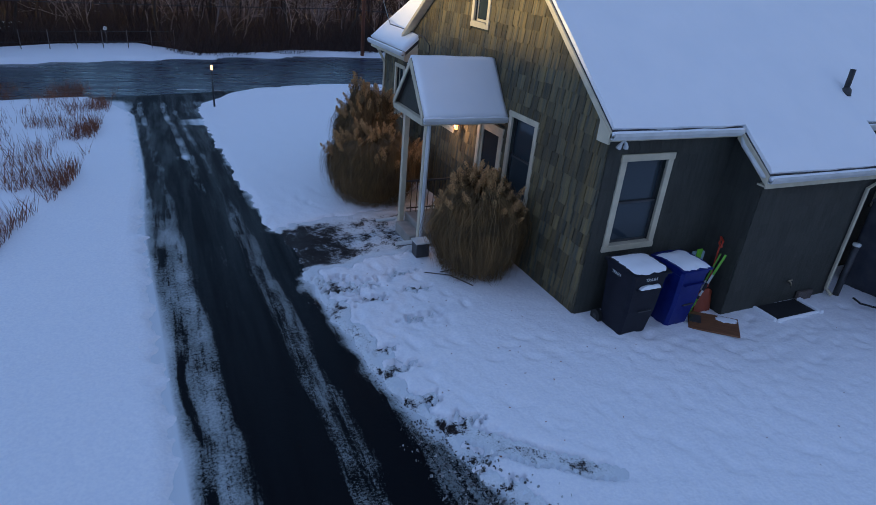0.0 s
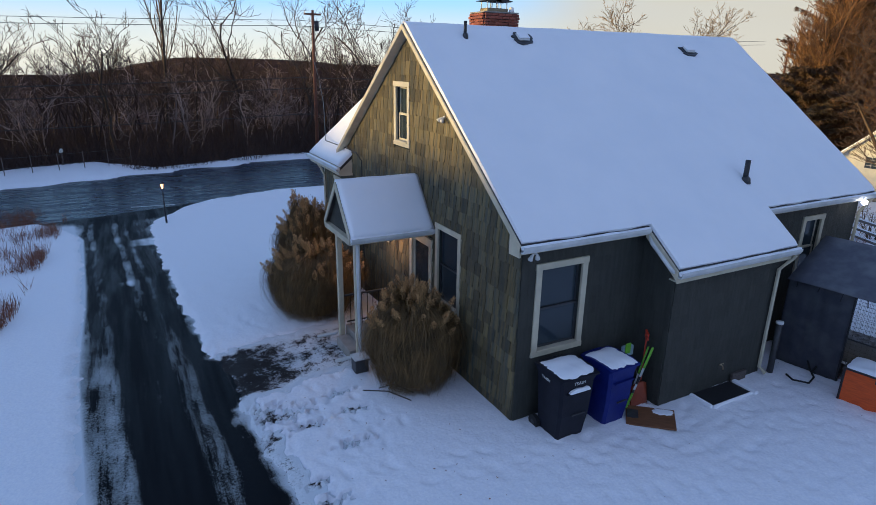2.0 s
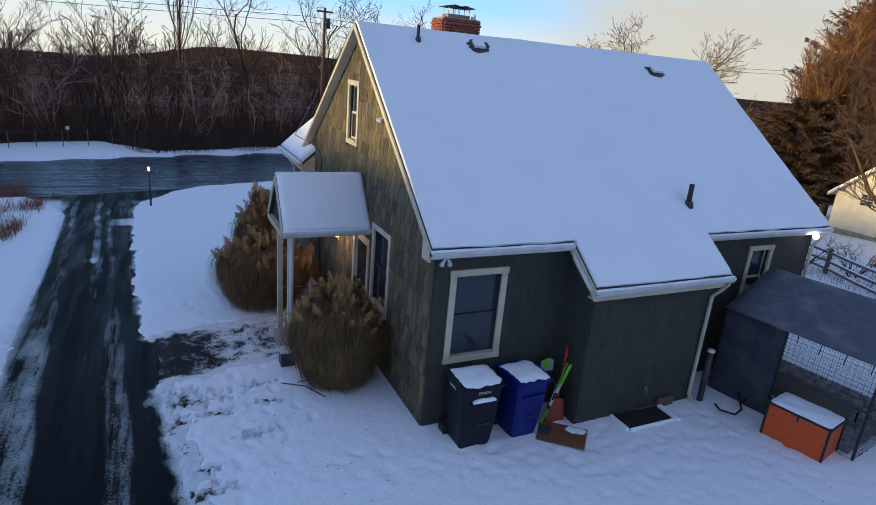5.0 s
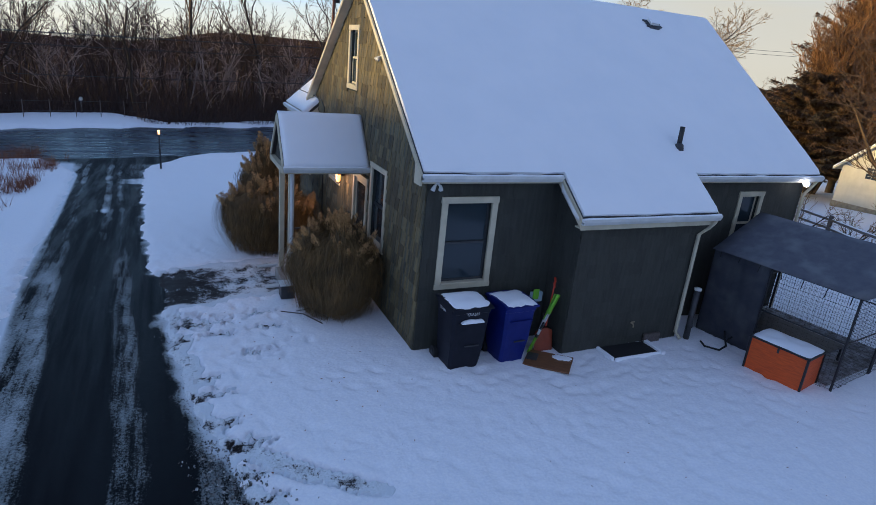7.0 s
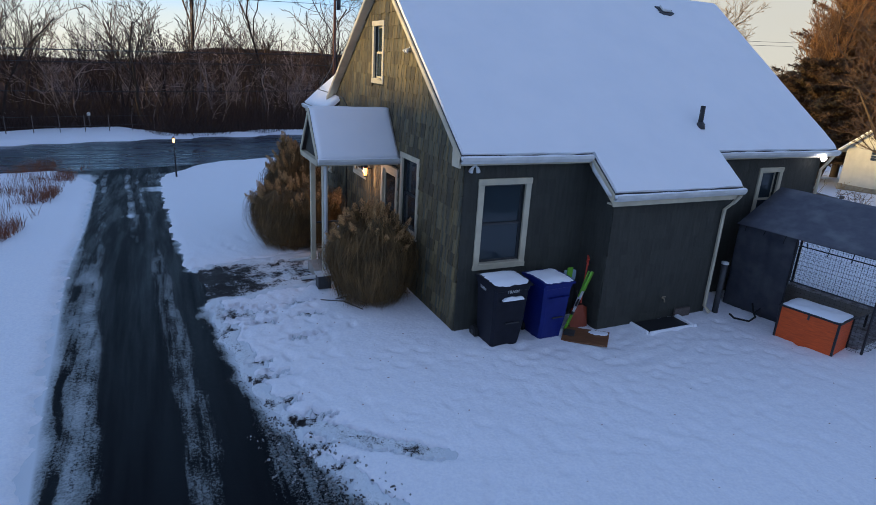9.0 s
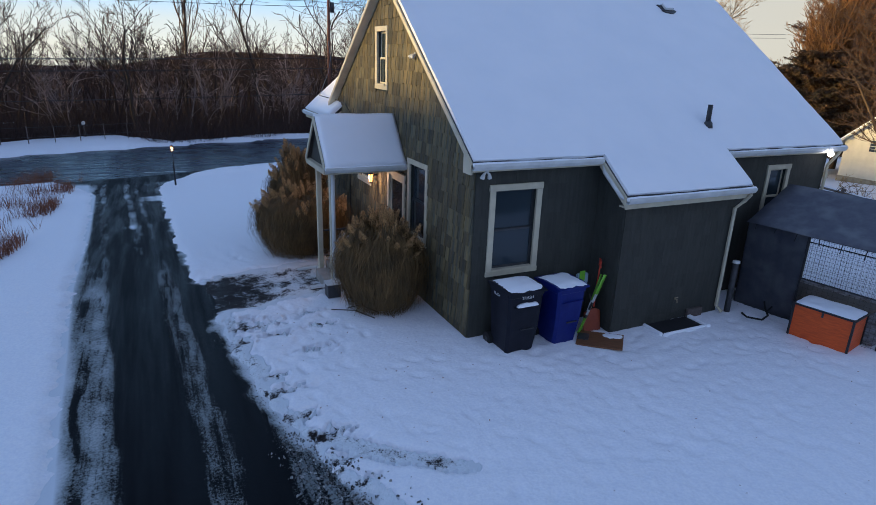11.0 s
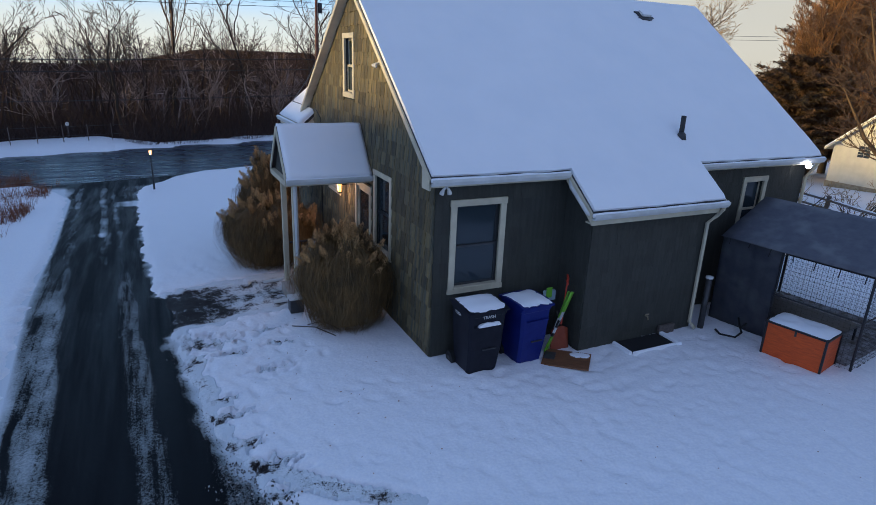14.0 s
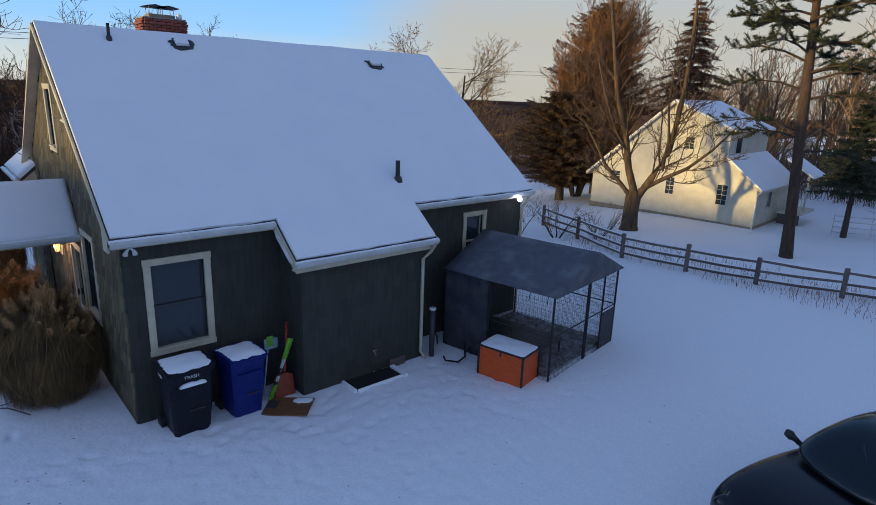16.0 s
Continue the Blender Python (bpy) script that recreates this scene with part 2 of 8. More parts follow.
def prism(bm, pts, axis, a, b):
    """A polygon of 2D points, drawn out along an axis from a to b."""
    def at(p, c):
        return {"x": (c, p[0], p[1]), "y": (p[0], c, p[1]), "z": (p[0], p[1], c)}[axis]
    v0 = [bm.verts.new(at(p, a)) for p in pts]
    v1 = [bm.verts.new(at(p, b)) for p in pts]
    n = len(pts)
    for i in range(n):
        bm.faces.new((v0[i], v0[(i + 1) % n], v1[(i + 1) % n], v1[i]))
    bm.faces.new(v0[::-1])
    bm.faces.new(v1)
    bmesh.ops.recalc_face_normals(bm, faces=bm.faces[:])


def tube(bm, pts, radii, sides=8, cap=True):
    """A round bar along points."""
    pts = [Vector(p) for p in pts]
    if isinstance(radii, (int, float)):
        radii = [radii] * len(pts)
    rings = []
    for i, p in enumerate(pts):
        d = (pts[min(i + 1, len(pts) - 1)] - pts[max(i - 1, 0)]).normalized()
        u = d.cross(Vector((0, 0, 1)) if abs(d.z) < 0.9 else Vector((1, 0, 0))).normalized()
        w = d.cross(u)
        rings.append([bm.verts.new(p + (u * math.cos(k * math.tau / sides) + w * math.sin(k * math.tau / sides)) * radii[i]) for k in range(sides)])
    for a, b in zip(rings, rings[1:]):
        for k in range(sides):
            bm.faces.new((a[k], a[(k + 1) % sides], b[(k + 1) % sides], b[k]))
    if cap:
        bm.faces.new(rings[0][::-1])
        bm.faces.new(rings[-1])
    return rings


def finish(bm, name, material, smooth=False):
    bmesh.ops.recalc_face_normals(bm, faces=bm.faces[:])
    me = bpy.data.meshes.new(name)
    bm.to_mesh(me)
    bm.free()
    me.materials.append(material)
    if smooth:
        me.shade_smooth()
    return me


def part(name, bm, material, parent=None, label="", smooth=False):
    ob = new(name, finish(bm, name, material, smooth))
    ob.parent = parent
    if label:
        tagged(ob, label)
    return ob


def thing(name, label, category, group="", kind="", at=None):
    ob = new(name)
    ob.empty_display_size = 0.2
    if at is not None:
        ob.matrix_world = at
    return tagged(ob, label, category, group, kind)


def boxpart(name, dims, material, parent, label="", bevel=0.0):
    bm = bmesh.new()
    box(bm, *dims, bevel=bevel)
    return part(name, bm, material, parent, label)


def raw_mesh(name, verts, faces, material, smooth=False):
    me = bpy.data.meshes.new(name)
    me.from_pydata(verts, [], faces)
    me.materials.append(material)
    if smooth:
        me.shade_smooth()
    me.update()
    return me


# ---- the lie of the land ----
def smooth01(a, b, v):
    k = min(1.0, max(0.0, (v - a) / (b - a)))
    return k * k * (3 - 2 * k)


def lerp_table(tab, v):
    if v <= tab[0][0]:
        return tab[0][1]
    for (a, p), (b, q) in zip(tab, tab[1:]):
        if v <= b:
            return p + (q - p) * (v - a) / (b - a)
    return tab[-1][1]


DRIVE_L = [(-16, -5.3), (-3.0, -5.92), (0.0, -6.12), (2.0, -6.22), (6.0, -6.50), (11.0, -6.78), (20.0, -7.25), (22.0, -7.7), (24.5, -9.2), (28, -12)]
DRIVE_R = [(-16, -1.9), (-7.0, -2.2), (-4.1, -3.12), (-3.4, -3.36), (-3.0, -3.56), (-1.7, -3.94), (-0.5, -4.18), (0.8, -4.36), (2.3, -4.54), (5.4, -4.74), (8.9, -5.0),
           (17.4, -5.2), (21.5, -5.28), (23.0, -4.9), (25.0, -3.6), (28, -0.4)]


def road_near(x):
    return 27.0 + 0.30 * max(-40.0, min(x, 2.0))


def road_far(x):
    return 38.2 + 0.30 * max(-40.0, min(x, 6.0))


def ground_z(x, y):
    """Level about the house, falling to the road; an unseen bank, added in the west, shades the yard; the far side
    falls away to a valley.
    """
    z = -0.18 - (1.10 * smooth01(4.0, 27.0, y) if y > 4 else 0.0)
    z -= 0.35 * smooth01(9.0, 22.0, x)
    z += 9.8 * smooth01(-20.0, -38.0, x) * (1 - smooth01(34.0, 60.0, y)) * smooth01(-90.0, -60.0, y) if x < -22 else 0.0
    if y > 45:
        z -= 5.0 * smooth01(45.0, 110.0, y) + 45.0 * smooth01(110.0, 560.0, y)
    return z


# ---- ground, driveway and road ----
def nz(x, y, s, seed=0.0):
    return noise.noise((x * s + seed, y * s - seed, seed * 0.7))


def drive_depth(x, y):
    """How far inside the driveway's edges a place lies, in metres (negative outside)."""
    return min(x - (lerp_table(DRIVE_L, y) - 0.98 + 0.25 * smooth01(4.0, 12.0, y)), lerp_table(DRIVE_R, y) - x)


def walk_depth(x, y):
    """The same for the trodden path from the driveway to the porch."""
    mid = 4.36 + 0.20 * (x + 3.0)
    return min(1.00 - 0.04 * (x + 3.0) - abs(y - mid), x + 5.1, -1.1 - x)


def road_depth(x, y):
    return min(y - road_near(x), road_far(x) - y)


PRINTS = {}
rng_fp = random.Random(17)


def trail(points, step, side, jitter):
    """Footprints along a line of places."""
    for (xa, ya), (xb, yb) in zip(points, points[1:]):
        n = max(1, int(math.hypot(xb - xa, yb - ya) / step))
        ang = math.atan2(yb - ya, xb - xa)
        for k in range(n):
            f = (k + rng_fp.random() * 0.3) / n
            o = side * (1 if k % 2 else -1)
            px = xa + (xb - xa) * f - math.sin(ang) * o + rng_fp.uniform(-jitter, jitter)
            py = ya + (yb - ya) * f + math.cos(ang) * o + rng_fp.uniform(-jitter, jitter)
            a = ang + rng_fp.uniform(-0.5, 0.5)
            for ci in (-1, 0, 1):
                for cj in (-1, 0, 1):
                    PRINTS.setdefault((int(math.floor(px)) + ci, int(math.floor(py)) + cj), []).append((px, py, math.cos(a), math.sin(a), rng_fp.uniform(0.6, 1.2)))


trail([(-3.6, 0.5), (-2.2, -0.6), (-0.6, -1.0), (1.2, -1.3), (3.0, -2.0), (5.5, -1.8), (7.0, -1.2)], 0.42, 0.13, 0.12)
trail([(-3.0, -2.0), (-1.2, -2.2), (0.8, -2.0), (3.2, -2.6), (5.8, -2.6), (6.6, -4.0)], 0.48, 0.14, 0.15)
trail([(7.2, -4.0), (9.0, -4.1), (11.0, -3.9), (12.0, -2.5)], 0.35, 0.12, 0.15)
trail([(-3.4, 1.0), (-2.9, 2.4), (-2.6, 3.6), (-1.9, 4.2)], 0.34, 0.16, 0.18)
trail([(-3.8, 6.6), (-2.9, 8.6), (-2.4, 11.5), (-3.0, 15.0)], 0.5, 0.14, 0.1)
trail([(-2.0, -4.6), (0.5, -4.0), (2.5, -4.4), (4.5, -3.6), (6.2, -2.8)], 0.5, 0.14, 0.2)
trail([(-3.4, -0.6), (-2.5, 0.4), (-2.1, 1.4)], 0.3, 0.2, 0.2)
trail([(-3.0, -1.36), (-1.87, -2.86), (-0.5, -3.35), (-0.43, -4.2), (1.43, -4.43), (3.14, -5.0), (3.84, -5.4)], 0.55, 0.12, 0.1)
trail([(-1.6, -0.6), (-0.1, -1.1), (1.6, -1.6), (4.2, -1.5)], 0.26, 0.18, 0.2)
trail([(-2.17, -2.41), (-1.21, -2.55), (-1.43, -1.74)], 0.5, 0.1, 0.1)
trail([(-3.8, 2.0), (-3.4, 0.6), (-3.7, -0.6), (-3.5, -1.7)], 0.34, 0.2, 0.2)
trail([(-2.6, 2.4), (-2.2, 1.0), (-2.9, 0.7)], 0.3, 0.12, 0.2)


def print_depth(x, y):
    d = 0.0
    for px, py, ca, sa, s in PRINTS.get((int(math.floor(x)), int(math.floor(y))), ()):
        u, v = (x - px) * ca + (y - py) * sa, -(x - px) * sa + (y - py) * ca
        q = (u / 0.17) ** 2 + (v / 0.085) ** 2
        if q < 4:
            d = max(d, s * math.exp(-q * 1.3) - 0.25 * s * math.exp(-(math.sqrt(q) - 1.6) ** 2 * 4))
    return d


GROOVE = [(-4.33, -0.82), (-3.99, -1.42), (-3.46, -2.06), (-3.10, -2.46), (-2.73, -2.80), (-1.92, -3.40), (-1.0, -3.75)]


def groove_gap(x, y):
    """Distance from the curved tyre track that swings into the yard."""
    best = 9.0
    for (xa, ya), (xb, yb) in zip(GROOVE, GROOVE[1:]):
        dx, dy = xb - xa, yb - ya
        f = min(1.0, max(0.0, ((x - xa) * dx + (y - ya) * dy) / (dx * dx + dy * dy)))
        best = min(best, math.hypot(x - xa - dx * f, y - ya - dy * f))
    return best


# patches where feet and tyres have broken through to the ground: place, length, width
SCUFFS = [(-3.85, 2.15, 0.55, 0.20), (-4.18, 2.45, 0.35, 0.16), (-2.85, 0.74, 0.28, 0.10), (-3.80, 0.0, 0.24, 0.12), (-3.78, -0.56, 0.26, 0.12), (-3.62, -1.38, 0.26, 0.13),
          (-3.35, -1.95, 0.30, 0.12), (-4.30, 1.5, 0.30, 0.2), (-3.45, 1.6, 0.30, 0.10), (-2.50, 1.75, 0.22, 0.10), (-2.55, 2.45, 0.25, 0.10), (-3.55, -2.60, 0.28, 0.14),
          (-3.40, -3.20, 0.28, 0.14), (-3.68, -2.05, 0.25, 0.14)]


def groove(x, y):
    if not (-4.6 < x < -0.6 and y < -0.3):
        return 0.0
    rag = 0.20 * nz(x, y, 1.3, 1.0) + 0.16 * nz(x, y, 5.5, 2.0)
    return (1 - smooth01(0.07, 0.20, groove_gap(x, y) + 0.30 * rag)) * (1 - smooth01(-2.3, -1.3, x + 0.8 * rag))


def bare(x, y):
    """How far the paving shows through the trodden snow, 0 to 1."""
    rag = 0.20 * nz(x, y, 1.3, 1.0) + 0.16 * nz(x, y, 5.5, 2.0)
    path = smooth01(-0.40, 0.25, walk_depth(x, y) + rag) if y > 1.5 else 0.0
    scuff = 0.0
    for sx, sy, sl, sw in SCUFFS:
        if abs(x - sx) < 0.9 and abs(y - sy) < 0.9:
            q = math.hypot((x - sx) / sl, (y - sy) / sw) + 1.6 * rag + 1.5 * nz(x, y, 12.0, 4.0)
            scuff = max(scuff, 1 - smooth01(0.5, 1.15, q))
    edge_ = smooth01(0.50, 0.08, -drive_depth(x, y) + 0.5 * nz(x, y, 2.4, 7.0)) * smooth01(-5.0, -4.0, y) * (1 - smooth01(3.0, 3.8, y))
    rut = groove(x, y)
    return max(path, 0.75 * scuff, 0.5 * edge_, 0.46 * rut)


def snow_z(x, y):
    z = ground_z(x, y)
    h = 0.075 + 0.02 * nz(x, y, 0.5) + (0.005 if -1.5 < x < 12 and y < 0 else 0.012) * nz(x, y, 2.2, 3.0)
    near = -10 < y < 8 and -8 < x < 9
    if near:
        h += 0.006 * nz(x, y, 5.0, 9.0) + 0.006 * nz(x, y, 10.0, 4.0)
        if y < 0:
            h += 0.012 * smooth01(-4.0, -1.0, x) * max(0.0, nz(x, y, 3.4, 1.5)) * (1 + 2.5 * nz(x, y, 9.0, 2.5))
        # trampled yard behind the house
        tram = smooth01(-2.5, 1.5, x) * smooth01(-9, -5, -abs(y + 2.6) - 4) if y < 0 else 0.0
        h -= 0.03 * tram * smooth01(0.25, 0.55, nz(x, y, 4.6, 5.0))
        h -= (0.052 - 0.012 * smooth01(-2.0, 0.5, x)) * print_depth(x, y)
        if -4.2 < x < 0.2 and -4 < y < 0:
            h -= (0.045 - 0.03 * smooth01(-3.0, -0.8, x)) * (1 - smooth01(0.10, 0.24, groove_gap(x, y) + 0.06 * nz(x, y, 4.0, 8.0)))
        # lumpy, frozen surface near the drive
        lump = smooth01(-1.5, -3.5, x) * smooth01(-5.0, -4.0, x)
        h += 0.02 * lump * nz(x, y, 5.2, 12.0)
    rag = 0.12 * nz(x, y, 1.3, 1.0) + 0.13 * nz(x, y, 4.3, 2.0) + (0.09 * nz(x * 1.1 + 0.37 * y, y - 0.31 * x, 8.3, 2.5) if near else 0.0)
    if y < 31 and x < 3:
        h -= 0.17 * smooth01(-0.22, 0.26, drive_depth(x, y) + rag)
    if -5.5 < x < 0 and -5 < y < 7.0:
        h -= 0.12 * smooth01(0.06, 0.30, bare(x, y))
    if y > 20:
        h -= 0.30 * smooth01(-0.25, 0.3, road_depth(x, y) + rag)
        h += 0.12 * smooth01(1.2, 0.3, abs(road_depth(x, y) + 0.7)) * smooth01(0.3, -0.6, drive_depth(x, y))
    return z + h


def spread(fine0, fine1, step, limit, grow=1.22):
    v = list(np.arange(fine0, fine1 + 1e-6, step))
    for sign, lim in ((1, limit[1]), (-1, limit[0])):
        s, c = step, v[-1] if sign > 0 else v[0]
        while abs(c - lim) > 1e-6:
            s *= grow
            c = min(lim, c + s) if sign > 0 else max(lim, c - s)
            v.append(c) if sign > 0 else v.insert(0, c)
    return v


gx = sorted({round(v, 4) for v in spread(-8.0, -5.36, 0.09, (-900.0, -5.36), 1.16) + list(np.arange(-5.3, -1.2, 0.05)) + spread(-1.18, 8.0, 0.06, (-1.18, 1200.0), 1.16)})
gy = sorted(set([round(v, 4) for v in spread(-5.0, -1.06, 0.06, (-600.0, -1.06), 1.14) + list(np.arange(-1.0, 5.6, 0.05)) + list(np.arange(5.65, 7.01, 0.09))] + [round(v, 4) for v in spread(7.15, 30.0, 0.24, (7.15, 1500.0), 1.14)]))
gv = [(x, y, snow_z(x, y)) for y in gy for x in gx]
nx = len(gx)
gf = [(j * nx + i, j * nx + i + 1, (j + 1) * nx + i + 1, (j + 1) * nx + i) for j in range(len(gy) - 1) for i in range(nx - 1)]
ground = tagged(new("ground", raw_mesh("ground", gv, gf, M_SNOW, True)), "snow-covered yard and fields, trampled beside the drive", "ground", kind="structure")


def asphalt_mat(name, base, wet, spec, stretch, relief, dull=(0.085, 0.10, 0.10), pale=(0.34, 0.38, 0.385)):
    """Wet asphalt on which broken slush lies where the mesh's slush value is high."""
    m = bpy.data.materials.new(name)
    m.use_nodes = True
    n, l = m.node_tree.nodes, m.node_tree.links
    b = n["Principled BSDF"]
    b.inputs["Specular IOR Level"].default_value = spec
    tc = n.new("ShaderNodeTexCoord")
    at = n.new("ShaderNodeAttribute")
    at.attribute_name = "slush"

    def nse(scale, detail, rough, st=(1, 1, 1)):
        mp = n.new("ShaderNodeMapping")
        mp.inputs["Scale"].default_value = st
        l.new(tc.outputs["Object"], mp.inputs["Vector"])
        t = n.new("ShaderNodeTexNoise")
        t.inputs["Scale"].default_value, t.inputs["Detail"].default_value, t.inputs["Roughness"].default_value = scale, detail, rough
        l.new(mp.outputs["Vector"], t.inputs["Vector"])
        return t.outputs["Fac"]

    def mth(op, a, c, d=None):
        k = n.new("ShaderNodeMath")
        k.operation = op
        for i, v in enumerate((a, c, d)):
            if v is None:
                continue
            if isinstance(v, (int, float)):
                k.inputs[i].default_value = v
            else:
                l.new(v, k.inputs[i])
        return k.outputs[0]

    def rng_(v, a, c, d, e):
        k = n.new("ShaderNodeMapRange")
        for i, q in zip(("From Min", "From Max", "To Min", "To Max"), (a, c, d, e)):
            k.inputs[i].default_value = q
        l.new(v, k.inputs["Value"])
        return k.outputs["Result"]

    def mixc(f, a, c):
        k = n.new("ShaderNodeMix")
        k.data_type = "RGBA"
        l.new(f, k.inputs["Factor"])
        for key, v in (("A", a), ("B", c)):
            if isinstance(v, tuple):
                k.inputs[key].default_value = (*v, 1)
            else:
                l.new(v, k.inputs[key])
        return k.outputs["Result"]

    streak = nse(11.0, 7, 0.65, stretch)
    crumb = nse(26.0, 8, 0.8)
    fine = nse(60.0, 4, 0.6)
    total = mth("MULTIPLY_ADD", streak, 0.75, mth("MULTIPLY_ADD", crumb, 0.85, mth("MULTIPLY_ADD", fine, 0.55, mth("SUBTRACT", at.outputs["Fac"], 0.225))))
    mask = rng_(total, 1.29, 1.39, 0.0, 1.0)
    grit = mixc(fine, tuple(c * 0.6 for c in base), tuple(c * 1.5 for c in base))
    slush = mixc(rng_(crumb, 0.36, 0.60, 0.0, 1.0), dull, pale)
    slush = mixc(rng_(at.outputs["Fac"], 0.38, 0.60, 0.0, 1.0), tuple(c * 0.45 for c in pale), slush)
    slush = mixc(rng_(at.outputs["Fac"], 0.58, 0.85, 0.0, 1.0), slush, (0.66, 0.70, 0.74))
    l.new(mixc(mask, grit, slush), b.inputs["Base Color"])
    damp = rng_(nse(3.0, 5, 0.6, stretch), 0.40, 0.62, wet, min(0.8, wet + 0.28))
    rf_ = n.new("ShaderNodeMix")
    l.new(mask, rf_.inputs[0])
    l.new(damp, rf_.inputs[2])
    rf_.inputs[3].default_value = 0.8
    l.new(rf_.outputs[0], b.inputs["Roughness"])
    bp = n.new("ShaderNodeBump")
    bp.inputs["Strength"].default_value = relief
    bp.inputs["Distance"].default_value = 0.02
    l.new(mth("MULTIPLY_ADD", crumb, 0.5, mask), bp.inputs["Height"])
    l.new(bp.outputs["Normal"], b.inputs["Normal"])
    return m


def slush_mesh(name, verts, faces, material, values):
    me = raw_mesh(name, verts, faces, material)
    at = me.attributes.new("slush", "FLOAT", "POINT")
    at.data.foreach_set("value", values)
    return me


M_DRIVE = asphalt_mat("wet_slushy_drive", (0.0045, 0.0048, 0.0065), 0.34, 0.06, (1.0, 0.05, 1.0), 0.6)
M_ROAD = asphalt_mat("wet_road", (0.005, 0.008, 0.026), 0.16, 0.32, (0.06, 1.0, 1.0), 0.06)
# how much slush lies across the drive, wheel track by wheel track
BANDS = [(-8.0, 0.95), (-7.16, 0.86), (-7.0, 0.68), (-6.88, 0.58), (-6.82, 0.54), (-6.72, 0.54), (-6.66, 0.58), (-6.50, 0.62), (-6.36, 0.58), (-6.28, 0.46), (-6.20, 0.26), (-6.10, 0.10), (-6.03, 0.22), (-5.96, 0.06),
         (-5.65, 0.0), (-5.40, 0.06), (-5.28, 0.24), (-5.22, 0.44), (-5.12, 0.50), (-5.02, 0.42), (-4.94, 0.50), (-4.82, 0.44), (-4.76, 0.24), (-4.66, 0.08), (-4.56, 0.18), (-4.48, 0.08), (-4.30, 0.26), (-4.16, 0.42), (-3.0, 0.50)]
# thinner streaks further down towards the road
BANDS_FAR = [(-8.0, 0.95), (-7.05, 0.90), (-6.86, 0.60), (-6.74, 0.48), (-6.60, 0.30), (-6.50, 0.20), (-6.42, 0.44), (-6.26, 0.42), (-6.14, 0.08), (-5.60, 0.02), (-5.52, 0.40), (-5.40, 0.48), (-5.28, 0.38), (-5.20, 0.12),
             (-5.12, 0.30), (-5.00, 0.44), (-4.90, 0.30), (-4.80, 0.12), (-4.62, 0.26), (-4.50, 0.36), (-4.36, 0.30), (-4.2, 0.44), (-3.0, 0.50)]
M_PATH = asphalt_mat("wet_dark_paving", (0.018, 0.014, 0.013), 0.55, 0.2, (0.8, 0.8, 1.0), 0.6, (0.52, 0.57, 0.58), (0.80, 0.82, 0.85))

